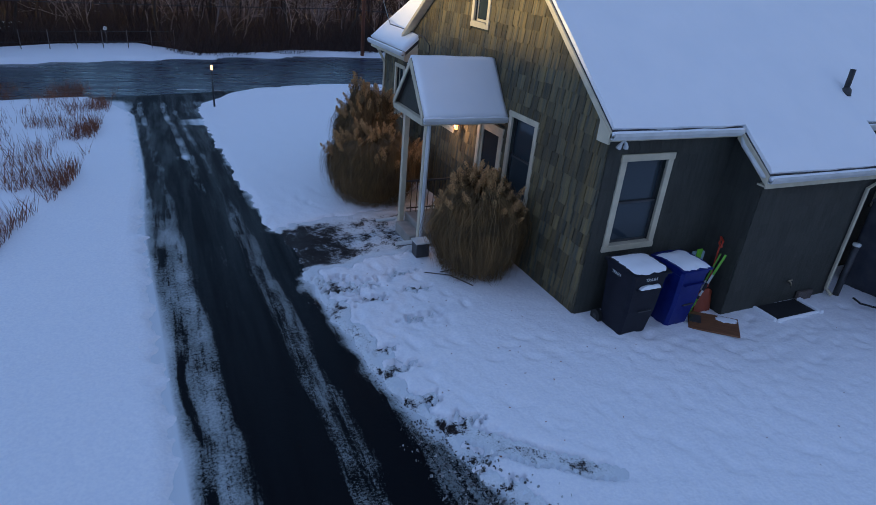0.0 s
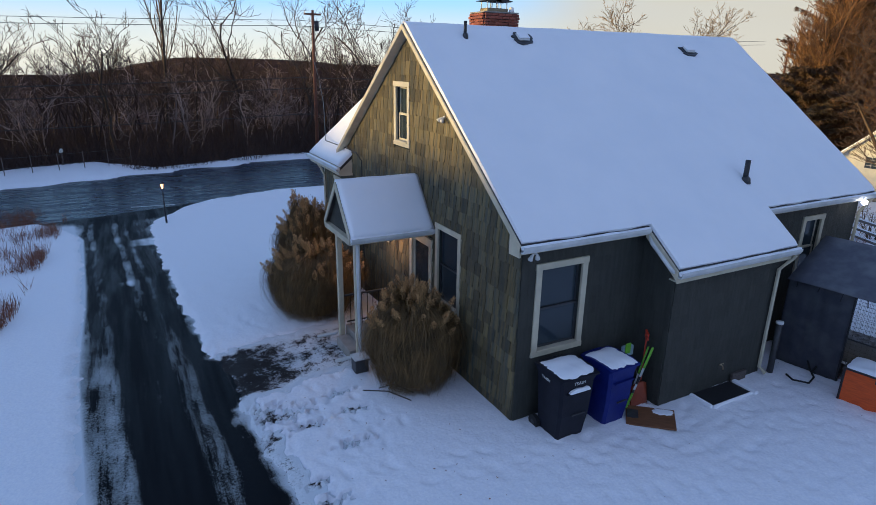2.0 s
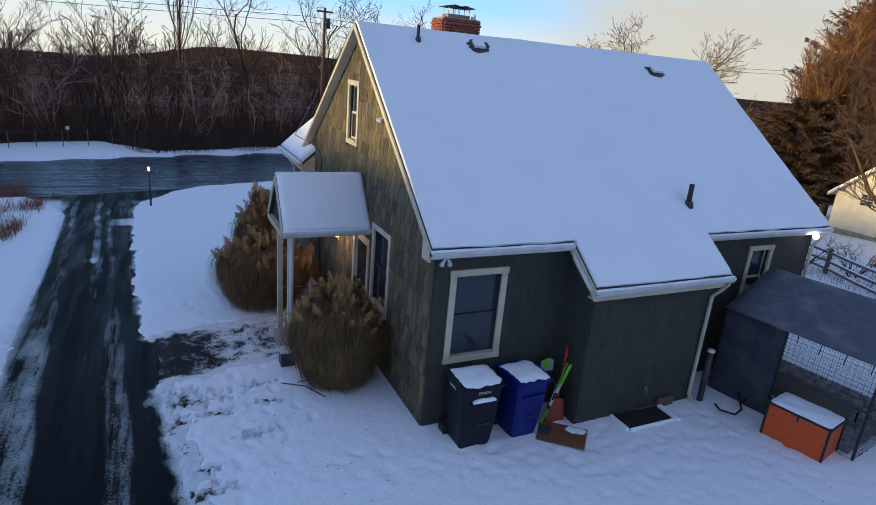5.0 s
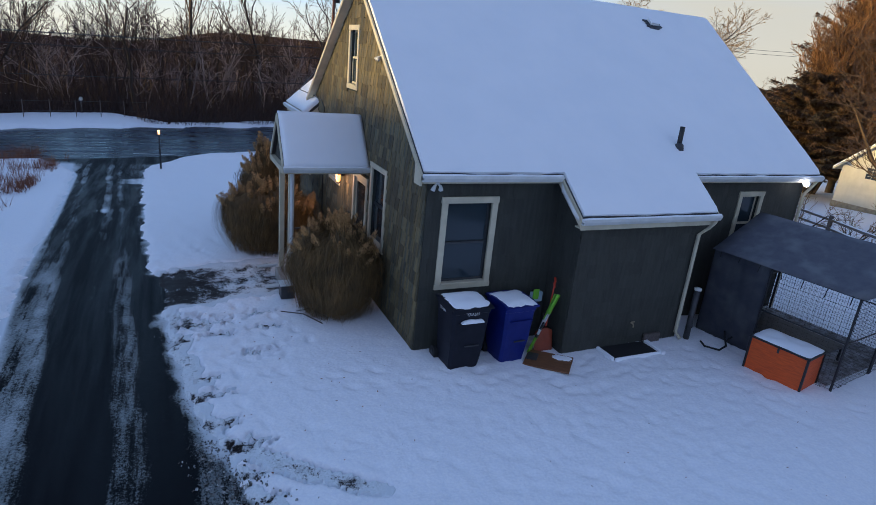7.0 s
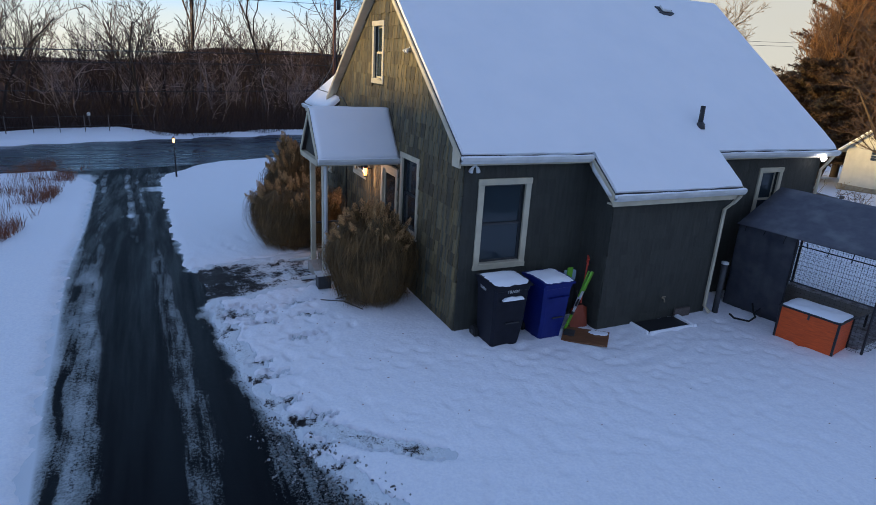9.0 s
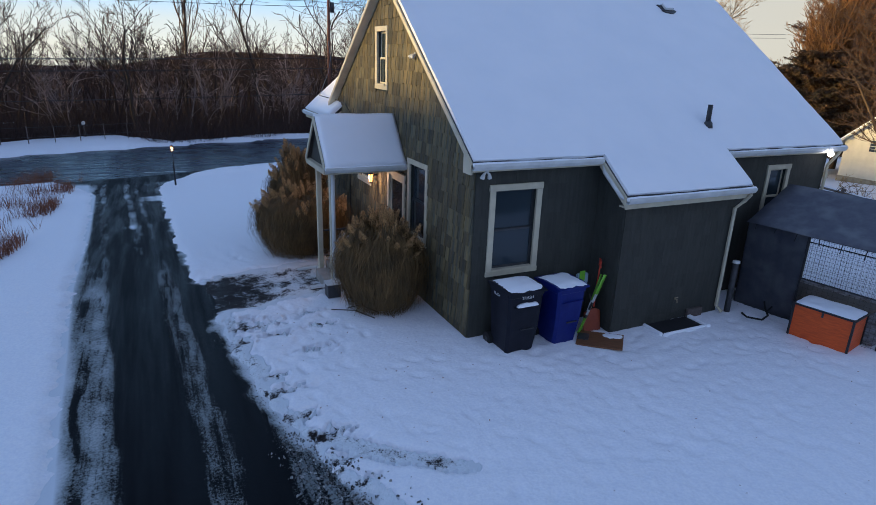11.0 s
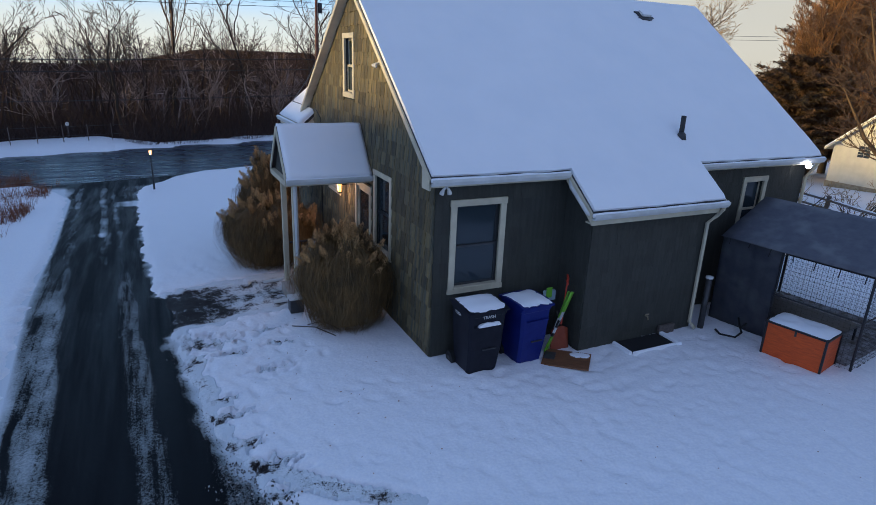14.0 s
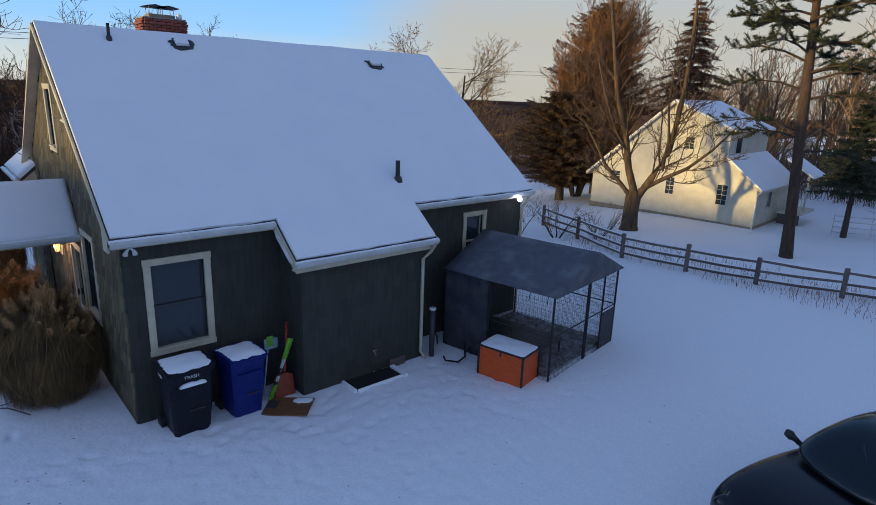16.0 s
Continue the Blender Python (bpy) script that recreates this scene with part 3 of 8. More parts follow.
dy = list(np.arange(-80, -16, 4.0)) + list(np.arange(-16, -6, 0.5)) + list(np.arange(-6, 12.0, 0.11)) + list(np.arange(12.0, 27.6, 0.25))
dv, df, ds = [], [], []
NC = 100
for y in dy:
    a, b_ = lerp_table(DRIVE_L, y) - 1.7, lerp_table(DRIVE_R, y) + lerp_table([(-6, 0.6), (-4.5, 2.2), (-1.0, 2.2), (1.5, 0.5)], y)
    for k in range(NC + 1):
        x = a + (b_ - a) * k / NC
        yd = min(y, road_near(x) + 0.35)
        dv.append((x, yd, ground_z(x, yd) - 0.03 * smooth01(24.5, 25.5, yd)))
        xn = x + 0.06 * y + 0.09 * nz(x * 0.3, y, 0.5, 6.0) + 0.04 * nz(x, y, 1.7, 2.0)
        far = smooth01(5.0, 8.5, y)
        p = lerp_table(BANDS, xn) * (1 - far) + lerp_table(BANDS_FAR, xn) * far + 0.10 * nz(x * 2, y * 0.6, 1.0, 5.0) + 0.10 * nz(x * 2, y, 2.3, 8.0)
        # a broken dark rut in the outer strip, loose patches between the wheels
        p -= 0.32 * smooth01(0.075, 0.02, abs(xn + 6.79 + 0.06 * nz(x, y, 0.9, 4.0))) * smooth01(-0.20, 0.25, nz(0, y, 1.3, 2.0) + 0.06) * smooth01(6.5, 3.5, y)
        p += 0.36 * smooth01(0.30, 0.10, abs(xn + 5.68)) * smooth01(0.75, 0.35, abs(y - 4.3) + 0.4 * nz(x, y, 1.8, 3.0))
        p += 0.32 * smooth01(0.22, 0.06, abs(xn + 5.80 - 0.16 * (2.4 - y))) * smooth01(0.8, 0.35, abs(y - 2.0) + 0.3 * nz(x, y, 1.8, 5.0))
        p += 0.28 * smooth01(0.22, 0.06, abs(xn + 5.68)) * smooth01(0.5, 0.2, abs(y + 1.9))
        p += 0.40 * smooth01(0.30, 0.10, abs(xn + 5.62)) * smooth01(0.5, 0.2, abs(y - 12.1))
        p += 0.42 * smooth01(0.55, 0.3, abs(xn + 4.50)) * smooth01(0.9, 0.5, abs(y - 18.3))
        p += 0.07 * smooth01(9.0, 13.0, y) * (1 + 2.0 * nz(x * 2, y * 0.5, 1.6, 4.0))
        p = max(p, 0.80 * (1 - smooth01(-0.10, 0.26 + 0.3 * nz(x, y, 1.5, 3.0), drive_depth(x, y) + 0.10 * nz(x, y, 4.3, 2.0)))) if x > -5.6 else max(p, 0.95 * (1 - smooth01(0.02, 0.30, drive_depth(x, y))))
        if 2.9 < y < 5.7 and x > -5.3:
            p -= 0.5 * bare(x, y) * smooth01(-5.2, -4.7, x)
        if y > 22:
            p = p * (1 - smooth01(22.5, 25, y)) + 0.22 * smooth01(22.5, 25, y)
        ds.append(p)
N1 = NC + 1
df = [(j * N1 + k, j * N1 + k + 1, j * N1 + k + 1 + N1, j * N1 + k + N1) for j in range(len(dy) - 1) for k in range(NC)]
tagged(new("driveway", slush_mesh("driveway", dv, df, M_DRIVE, ds)), "wet black asphalt driveway with slush and tyre tracks", "driveway", kind="structure")

rx = list(np.arange(-120, 140.1, 1.0))
rv, rf, rs = [], [], []
RN = 28
for x in rx:
    for k in range(RN + 1):
        f = k / RN
        y = road_near(x) - 0.5 + (road_far(x) - road_near(x) + 1.0) * f
        rv.append((x, y, ground_z(x, y) - 0.06))
        p = lerp_table([(0.0, 0.60), (0.05, 0.40), (0.09, 0.10), (0.30, 0.05), (0.34, 0.18), (0.38, 0.05), (0.70, 0.05), (0.76, 0.20), (0.82, 0.05), (0.92, 0.20), (1.0, 0.6)], f)
        rs.append(p - 0.08 + 0.10 * nz(x * 0.15, y, 1.2, 3.0))
R1_ = RN + 1
rf = [(j * R1_ + k, (j + 1) * R1_ + k, (j + 1) * R1_ + k + 1, j * R1_ + k + 1) for j in range(len(rx) - 1) for k in range(RN)]
tagged(new("road", slush_mesh("road", rv, rf, M_ROAD, rs)), "wet dark asphalt road reflecting the sky", "road", kind="structure")

bm = bmesh.new()
bm.faces.new([bm.verts.new((a, b, ground_z(a, b) - 0.055)) for a, b in ((-5.95, 26.84), (-3.8, 26.64), (-3.8, 26.76), (-5.95, 26.96))])
tagged(part("lane_marking", bm, M_WHITE), "worn white lane line on the wet road", "road marking", kind="structure")

pv, pf, ps = [], [], []
PNX, PNY = 64, 130
for j in range(PNY + 1):
    for i in range(PNX + 1):
        x, y = -5.2 + 4.2 * i / PNX, -4.6 + 10.6 * j / PNY
        k = bare(x, y)
        lip = smooth01(-0.22, 0.12, drive_depth(x, y) + 0.12 * nz(x, y, 4.3, 2.0) + 0.08 * nz(x, y, 1.3, 1.0))
        pv.append((x, y, ground_z(x, y) + 0.062 - 0.05 * smooth01(0.35, 0.9, k) - 0.18 * lip - 0.12 * (1 - smooth01(0.02, 0.10, k))))
        near = smooth01(-2.8, -4.2, x) * smooth01(2.9, 3.7, y)
        lane = smooth01(1.9, 2.9, y)
        ps.append(0.98 - k * (0.43 * lane + 0.66 * (1 - lane) + 0.24 * near) - 0.11 * groove(x, y) + 0.17 * nz(x, y, 2.6, 7.0) + 0.14 * nz(x, y, 6.0, 3.0))
pf = [(j * (PNX + 1) + i, j * (PNX + 1) + i + 1, (j + 1) * (PNX + 1) + i + 1, (j + 1) * (PNX + 1) + i) for j in range(PNY) for i in range(PNX)]
tagged(new("pavement", slush_mesh("pavement", pv, pf, M_PATH, ps)), "dark wet walkway showing through trodden snow", "pavement", kind="structure")

# ---- the grey-green house ----
HL, HD = 10.25, 9.00            # length along the rear wall, depth of the gable wall
SLOPE, SLOPE_F = 0.773, 0.70    # towards the yard, towards the road
RIDGE_Y, RIDGE_Z = 4.50, 7.12   # top of the roof boards
BX0, BX1, BY = 2.92, 6.02, -0.85  # the bump-out on the rear wall


def roof_z(y):
    return RIDGE_Z - SLOPE * (RIDGE_Y - y) if y < RIDGE_Y else RIDGE_Z - SLOPE_F * (y - RIDGE_Y)


house = thing("house", "green-grey shingled cottage with a steep snow-covered roof", "house")


def wall_mesh(axis, fixed, thick, u0, u1, zlow, top, holes):
    """A wall with real openings. axis: the way it runs; holes: (u0, u1, z0, z1); top: its height at a place."""
    bm = bmesh.new()
    us = sorted({u0, u1, *[h[0] for h in holes], *[h[1] for h in holes], *([RIDGE_Y] if axis == "y" and u0 < RIDGE_Y < u1 else [])})
    for a, b in zip(us, us[1:]):
        mid = (a + b) / 2
        hs = sorted((h[2], h[3]) for h in holes if h[0] <= mid <= h[1])
        z = zlow
        spans = []
        for h0, h1 in hs:
            spans.append((z, h0))
            z = h1
        for s0, s1 in spans:
            pts = [(a, s0), (b, s0), (b, s1), (a, s1)]
            prism(bm, pts, "x" if axis == "y" else "y", fixed, fixed + thick)
        prism(bm, [(a, z), (b, z), (b, top(b)), (a, top(a))], "x" if axis == "y" else "y", fixed, fixed + thick)
    bmesh.ops.remove_doubles(bm, verts=bm.verts[:], dist=0.0005)
    return bm


WIN_REAR = (0.435, 1.365, 1.29, 2.875)
WIN_FAR = (8.15, 8.76, 1.55, 2.92)
WIN_SIDE = (2.165, 3.04, 1.28, 2.91)
WIN_GABLE = (4.635, 5.255, 4.555, 5.795)
WIN_FRONT = (5.85, 6.75, 1.95, 2.63)
DOOR_HOLE = (3.44, 4.34, 0.36, 2.44)
OV, LEY = 0.22, -1.04          # eave overhang, and the lean-to's eave line
LS, LE = SLOPE, roof_z(LEY)
walls = {}
walls["gable"] = part("wall", wall_mesh("y", 0.0, 0.2, 0.0, HD, -0.3, lambda y: roof_z(y) - 0.05, [WIN_SIDE, DOOR_HOLE, WIN_GABLE, WIN_FRONT]), M_WALL, house)
walls["rear"] = part("wall", wall_mesh("x", 0.0, 0.2, 0.2, HL, -0.6, lambda x: roof_z(0) - 0.02, [WIN_REAR, WIN_FAR]), M_WALL, house)
walls["bump"] = part("wall", wall_mesh("x", BY, 0.15, BX0, BX1, -0.5, lambda x: LE - 0.116, []), M_WALL, house)
for bx in (BX0, BX1 - 0.15):
    bm = bmesh.new()
    prism(bm, [(BY + 0.15, -0.5), (0.0, -0.5), (0.0, roof_z(0) - 0.36), (BY + 0.15, roof_z(BY + 0.15) - 0.40)], "x", bx, bx + 0.15)
    walls["bump%d" % (bx > 4)] = part("wall", bm, M_WALL, house)
part("wall", wall_mesh("x", HD - 0.2, 0.2, 0.2, HL, -0.6, lambda x: roof_z(HD), []), M_WALL, house)
part("wall", wall_mesh("y", HL - 0.2, 0.2, 0.2, HD - 0.2, -0.6, lambda y: roof_z(y) - 0.05, []), M_WALL, house)


# shingles: overlapping rows, each piece tipped out at its lower edge
def shingle(bm, axis, out, u0, u1, z0, z1, fixed, slant=0.0, clip=None, lo=0.040):
    """One shingle on a wall; axis: the way the wall runs, out: which way it faces."""
    hi = 0.012
    pts = [(u0, z0 + slant), (u1, z0 - slant), (u1, z1), (u0, z1)]
    if clip:
        za, zb = clip(u0), clip(u1)
        if z0 > max(za, zb) - 0.03:
            return
        pts = [(u0, min(z0 + slant, za - 0.01)), (u1, min(z0 - slant, zb - 0.01)), (u1, min(z1, zb)), (u0, min(z1, za))]
    vv = []
    for d0, d1 in ((lo, hi), (0.0, 0.0)):
        for i, (u, z) in enumerate(pts):
            d = fixed + out * (d0 if i < 2 else d1)
            vv.append(bm.verts.new((d, u, z) if axis == "y" else (u, d, z)))
    for q in ((0, 1, 2, 3), (0, 4, 5, 1), (1, 5, 6, 2), (3, 7, 4, 0)):
        bm.faces.new([vv[i] for i in q])


def shingle_rows(axis, out, fixed, u0, u1, z0, z1, holes, expo, wide, top=None, seed=1, gap=0.005):
    """Yields (u0, u1, z0, z1) for the pieces of a shingled wall, cut round its openings."""
    rng = random.Random(seed)
    r, z = 0, z0
    while z < z1 - 0.02:
        u = u0 - wide * rng.random() * 0.8
        while u < u1:
            w = wide * rng.uniform(0.75, 1.25)
            spans = [(max(u, u0), min(u + w, u1))]
            for h in holes:
                if h[2] < z + expo * 0.6 and h[3] > z + expo * 0.4:
                    spans = [s for a, b in spans for s in ((a, min(b, h[0])), (max(a, h[1]), b)) if s[1] - s[0] > 0.02]
            for a, b in spans:
                if b - a > 0.03 and (top is None or z < max(top(a), top(b)) - 0.03):
                    yield a + gap, b - gap, z + rng.uniform(-0.014, 0.014), min(z + expo * 1.12, z1), rng.uniform(-0.006, 0.006)
            u += w
        z += expo
        r += 1


def grow(h, d):
    return (h[0] - d, h[1] + d, h[2] - d, h[3] + d)




# roof: boards with overhang, snow blanket, fascia and gutters
for side in (-1, 1):
    bm = bmesh.new()
    ye = -OV if side < 0 else HD + OV
    pts = [(ye, roof_z(ye) - 0.10), (RIDGE_Y, RIDGE_Z - 0.10), (RIDGE_Y, RIDGE_Z), (ye, roof_z(ye))]
    prism(bm, pts, "x", -0.20, HL + 0.20)
    part("roof", bm, M_LEAD, house, "dark roof boards and shingle edge under the snow")


def snow_slab(name, corner, ux, uy, nu, nv, thick, parent, label="", lump=0.012, seed=0.0, top_edge=True, notch=None):
    """A blanket of snow on a slope: corner, and the two edge vectors; its edges are rounded and slightly uneven."""
    corner, ux, uy = Vector(corner), Vector(ux), Vector(uy)
    nrm = ux.cross(uy).normalized()
    if nrm.z < 0:
        nrm = -nrm
    vs, fs, idx = [], [], {}
    for j in range(nv + 1):
        for i in range(nu + 1):
            a, b = i / nu, j / nv
            edge = min(a * ux.length, (1 - a) * ux.length, b * uy.length, (1 - b) * uy.length if top_edge else 9.0)
            p = corner + ux * a + uy * b
            if notch and notch[0] < p.x < notch[1]:
                edge = min(a * ux.length, (1 - a) * ux.length, (1 - b) * uy.length)
            wob = 0.02 * noise.noise(p * 3.0)
            h = thick * (0.72 + 0.28 * smooth01(0.0, 0.07, edge)) + lump * noise.noise(p * 1.1 + Vector((seed, 0, 0)))
            if edge < 1e-6:
                p = p + (ux.normalized() * (wob if a in (0, 1) else 0)) + uy.normalized() * (wob if b in (0, 1) else 0)
            idx[i, j] = len(vs)
            vs.append(p + nrm * h)
    for j in range(nv):
        for i in range(nu):
            fs.append((idx[i, j], idx[i + 1, j], idx[i + 1, j + 1], idx[i, j + 1]))
    rim = [(i, 0) for i in range(nu)] + [(nu, j) for j in range(nv)] + [(i, nv) for i in range(nu, 0, -1)] + [(0, j) for j in range(nv, 0, -1)]
    base = len(vs)
    for i, j in rim:
        vs.append(corner + ux * (i / nu) + uy * (j / nv) - nrm * 0.004)
    m = len(rim)
    for k in range(m):
        fs.append((idx[rim[k]], base + k, base + (k + 1) % m, idx[rim[(k + 1) % m]]))
    ob = new(name, raw_mesh(name, vs, fs, M_ROOFSNOW, True))
    ob.parent = parent
    if label:
        tagged(ob, label)
    return ob


def rear_snow():
    """The rear slope's blanket: one sheet that also runs down over the bump-out."""
    xs = sorted({round(v, 3) for v in list(np.arange(-0.18, HL + 0.18, 0.12)) + [-0.15, HL + 0.15, HL + 0.18, BX0 - 0.17, BX1 + 0.17, BX0 - 0.14, BX1 + 0.14]})
    y0, y1 = LEY + 0.005, 0.005 - OV
    ys = [y0 + (y1 - y0) * k / 10 for k in range(11)] + [y1 + (RIDGE_Y + 0.02 - y1) * k / 44 for k in range(1, 45)]
    s_ = math.hypot(1, SLOPE)
    nrm = Vector((0, -SLOPE, 1)).normalized()
    vs, fs, idx = [], [], {}
    for j, y in enumerate(ys):
        for i, x in enumerate(xs):
            inside = BX0 - 0.171 < x < BX1 + 0.171
            if j < 10 and not inside:
                continue
            edge = 9.0
            if j < 10:
                edge = min(edge, (y - y0) * s_)
            elif not inside:
                edge = min(edge, max((y - y1) * s_, 0.0))
            p = Vector((x, y, roof_z(y)))
            h = 0.07 * (0.7 + 0.3 * smooth01(0.0, 0.10, edge)) + 0.014 * noise.noise(p * 1.1) + 0.006 * noise.noise(p * 3.7)
            if edge < 1e-6:
                h += 0.014 * noise.noise(p * 5.0)
                p = p + Vector((0, 0.045 * noise.noise(p * 1.7), 0))
            idx[i, j] = len(vs)
            vs.append(p + nrm * h)
    edges = collections.Counter()
    for j in range(len(ys) - 1):
        for i in range(len(xs) - 1):
            q = [(i, j), (i + 1, j), (i + 1, j + 1), (i, j + 1)]
            if all(c in idx for c in q):
                f = tuple(idx[c] for c in q)
                fs.append(f)
                for a, b in zip(f, f[1:] + f[:1]):
                    edges[a, b] += 1
    low = {}
    for a, b in list(edges):
        if (b, a) in edges:
            continue
        for v in (a, b):
            if v not in low:
                low[v] = len(vs)
                q = Vector(vs[v])
                vs += [q, q - nrm * (nrm.dot(q - Vector((0, RIDGE_Y, RIDGE_Z))) + 0.004)]
        fs.append((low[b], low[a], low[a] + 1, low[b] + 1))
    ob = new("snow", raw_mesh("snow", vs, fs, M_ROOFSNOW, True))
    ob.parent = house
    tagged(ob, "smooth blanket of roof snow")


rear_snow()
snow_slab("snow", (-0.19, HD + OV, roof_z(HD + OV)), (HL + 0.38, 0, 0), (0, -(HD + OV - RIDGE_Y), SLOPE_F * (HD + OV - RIDGE_Y)), 40, 20, 0.08, house, label="smooth blanket of roof snow")

# the lean-to roof over the bump-out
bm = bmesh.new()
prism(bm, [(LEY, LE - 0.10), (-OV - 0.005, roof_z(-OV - 0.005) - 0.10), (-OV - 0.005, roof_z(-OV - 0.005)), (LEY, LE)], "x", BX0 - 0.2, BX1 + 0.2)
part("roof", bm, M_LEAD, house, "dark roof edge over the bump-out")


def gutter(a, b, parent, snow=True):
    """A white gutter trough from a to b with snow lying in it."""
    a, b = Vector(a), Vector(b)
    d = (b - a).normalized()
    w = Vector((d.y, -d.x, 0)).normalized()
    bm = bmesh.new()
    prof = [(0.0, 0.0), (0.0, -0.09), (0.03, -0.115), (0.085, -0.115), (0.12, -0.05), (0.12, 0.0), (0.108, 0.0), (0.105, -0.05), (0.08, -0.10), (0.035, -0.10), (0.012, -0.085), (0.012, 0.0)]
    r0 = [bm.verts.new(a + w * p + Vector((0, 0, q))) for p, q in prof]
    r1 = [bm.verts.new(b + w * p + Vector((0, 0, q))) for p, q in prof]
    n = len(prof)
    for i in range(n):
        bm.faces.new((r0[i], r0[(i + 1) % n], r1[(i + 1) % n], r1[i]))
    bm.faces.new(r0[::-1])
    bm.faces.new(r1)
    g = part("gutter", bm, M_WHITE, parent, "white metal gutter with snow in it")
    if snow:
        bm = bmesh.new()
        k = max(4, int((b - a).length / 0.12))
        pts, rad = [], []
        for i in range(k + 1):
            p = a + (b - a) * (i / k) + w * 0.06
            pts.append(p + Vector((0, 0, -0.022 + 0.012 * noise.noise(p * 2.5))))
            rad.append(0.040 + 0.010 * noise.noise(p * 3.3))
        tube(bm, pts, rad, 8)
        part("snow", bm, M_ROOFSNOW, g, "ridge of snow", True)
    return g


EZ = roof_z(-OV) - 0.02
gutter((-0.22, -OV - 0.004, EZ), (BX0 - 0.22, -OV - 0.004, EZ), house)
gutter((BX1 + 0.22, -OV - 0.004, EZ), (HL + 0.22, -OV - 0.004, EZ), house)
gutter((BX0 - 0.22, LEY - 0.004, LE - 0.02), (BX1 + 0.22, LEY - 0.004, LE - 0.02), house)
# sloping white rake board where the lean-to leaves the eave
for bx in (BX0 - 0.235, BX1 + 0.205):
    bm = bmesh.new()
    prism(bm, [(LEY - 0.02, LE - 0.20), (-OV - 0.01, roof_z(-OV - 0.01) - 0.20), (-OV - 0.01, roof_z(-OV - 0.01) - 0.01), (LEY - 0.02, LE - 0.01)], "x", bx, bx + 0.03)
    part("rake_board", bm, M_TRIM, house)
bm = bmesh.new()
tube(bm, [(BX0 - 0.18, -OV - 0.06, EZ - 0.10), (BX0 - 0.23, -OV - 0.17, EZ - 0.26), (BX0 - 0.23, LEY + 0.12, LE - 0.02), (BX0 - 0.18, LEY + 0.02, LE - 0.07)], 0.045, 8)
part("downspout", bm, M_WHITE, house, "white downspout elbow", True)
# soffit and fascia along the rear eave
boxpart("fascia", (-0.19, HL + 0.19, -OV + 0.0, -OV + 0.03, EZ - 0.16, EZ - 0.085), M_TRIM, house)
boxpart("soffit", (-0.19, HL + 0.19, -OV + 0.03, -0.002, EZ - 0.15, EZ - 0.12), M_TRIM, house)
boxpart("fascia", (BX0 - 0.19, BX1 + 0.19, LEY, LEY + 0.03, LE - 0.255, LE - 0.145), M_TRIM, house)
boxpart("soffit", (BX0 - 0.19, BX1 + 0.19, LEY + 0.03, BY - 0.002, LE - 0.235, LE - 0.205), M_TRIM, house)
# cream rake boards on both gables
for gx0 in (-0.235, HL + 0.205):
    for side in (-1, 1):
        ye = -OV - 0.02 if side < 0 else HD + OV + 0.02
        bm = bmesh.new()
        prism(bm, [(ye, roof_z(ye) - 0.115), (RIDGE_Y, RIDGE_Z - 0.115), (RIDGE_Y, RIDGE_Z - 0.004), (ye, roof_z(ye) - 0.004)], "x", gx0, gx0 + 0.03)
        part("rake_board", bm, M_TRIM, house, "cream painted rake board")
    for side in (-1, 1):
        ye = -OV if side < 0 else HD + OV
        bm = bmesh.new()
        prism(bm, [(ye, roof_z(ye) - 0.125), (RIDGE_Y, RIDGE_Z - 0.125), (RIDGE_Y, RIDGE_Z - 0.102), (ye, roof_z(ye) - 0.102)], "x", -0.205 if gx0 < 0 else HL, 0.0 if gx0 < 0 else HL + 0.205)
        part("soffit", bm, M_TRIM, house)
# boxed cornice return at the near corner
bm = bmesh.new()
prism(bm, [(-OV - 0.02, EZ - 0.20), (0.06, EZ - 0.20), (0.06, EZ + 0.20), (-OV - 0.02, EZ - 0.02)], "x", -0.245, -0.21)
part("cornice_return", bm, M_TRIM, house)

# front wing: its west slope shows beyond the gable
WY0, WY1, WX = 8.45, 11.40, 2.0
WIN_WING = (9.45, 10.05, 1.45, 2.76)
walls["wing"] = part("wall", wall_mesh("y", 0.0, 0.2, HD + 0.002, WY1 - 0.25, -1.4, lambda y: 3.34, [WIN_WING]), M_WALL, house)
wing_wall = bmesh.new()
box(wing_wall, 0.21, WX * 2 - 0.02, WY1 - 0.45, WY1 - 0.25, -1.4, 3.34)
part("wall", wing_wall, M_WALL, house)
WS = 0.88
for e in (-1, 1):
    xe, xr = WX + e * (WX + 0.40), WX
    zr = 3.40 + WS * (WX + 0.40)
    bm = bmesh.new()
    prism(bm, [(xe, 3.30), (xr, zr - 0.10), (xr, zr), (xe, 3.40)], "y", WY0, WY1)
    part("roof", bm, M_LEAD, house, "snow-covered slope of the front wing")
    snow_slab("snow", (xe, WY0, 3.40), (xr - xe, 0, zr - 3.40), (0, WY1 - WY0, 0), 20, 12, 0.12, house)
bm = bmesh.new()
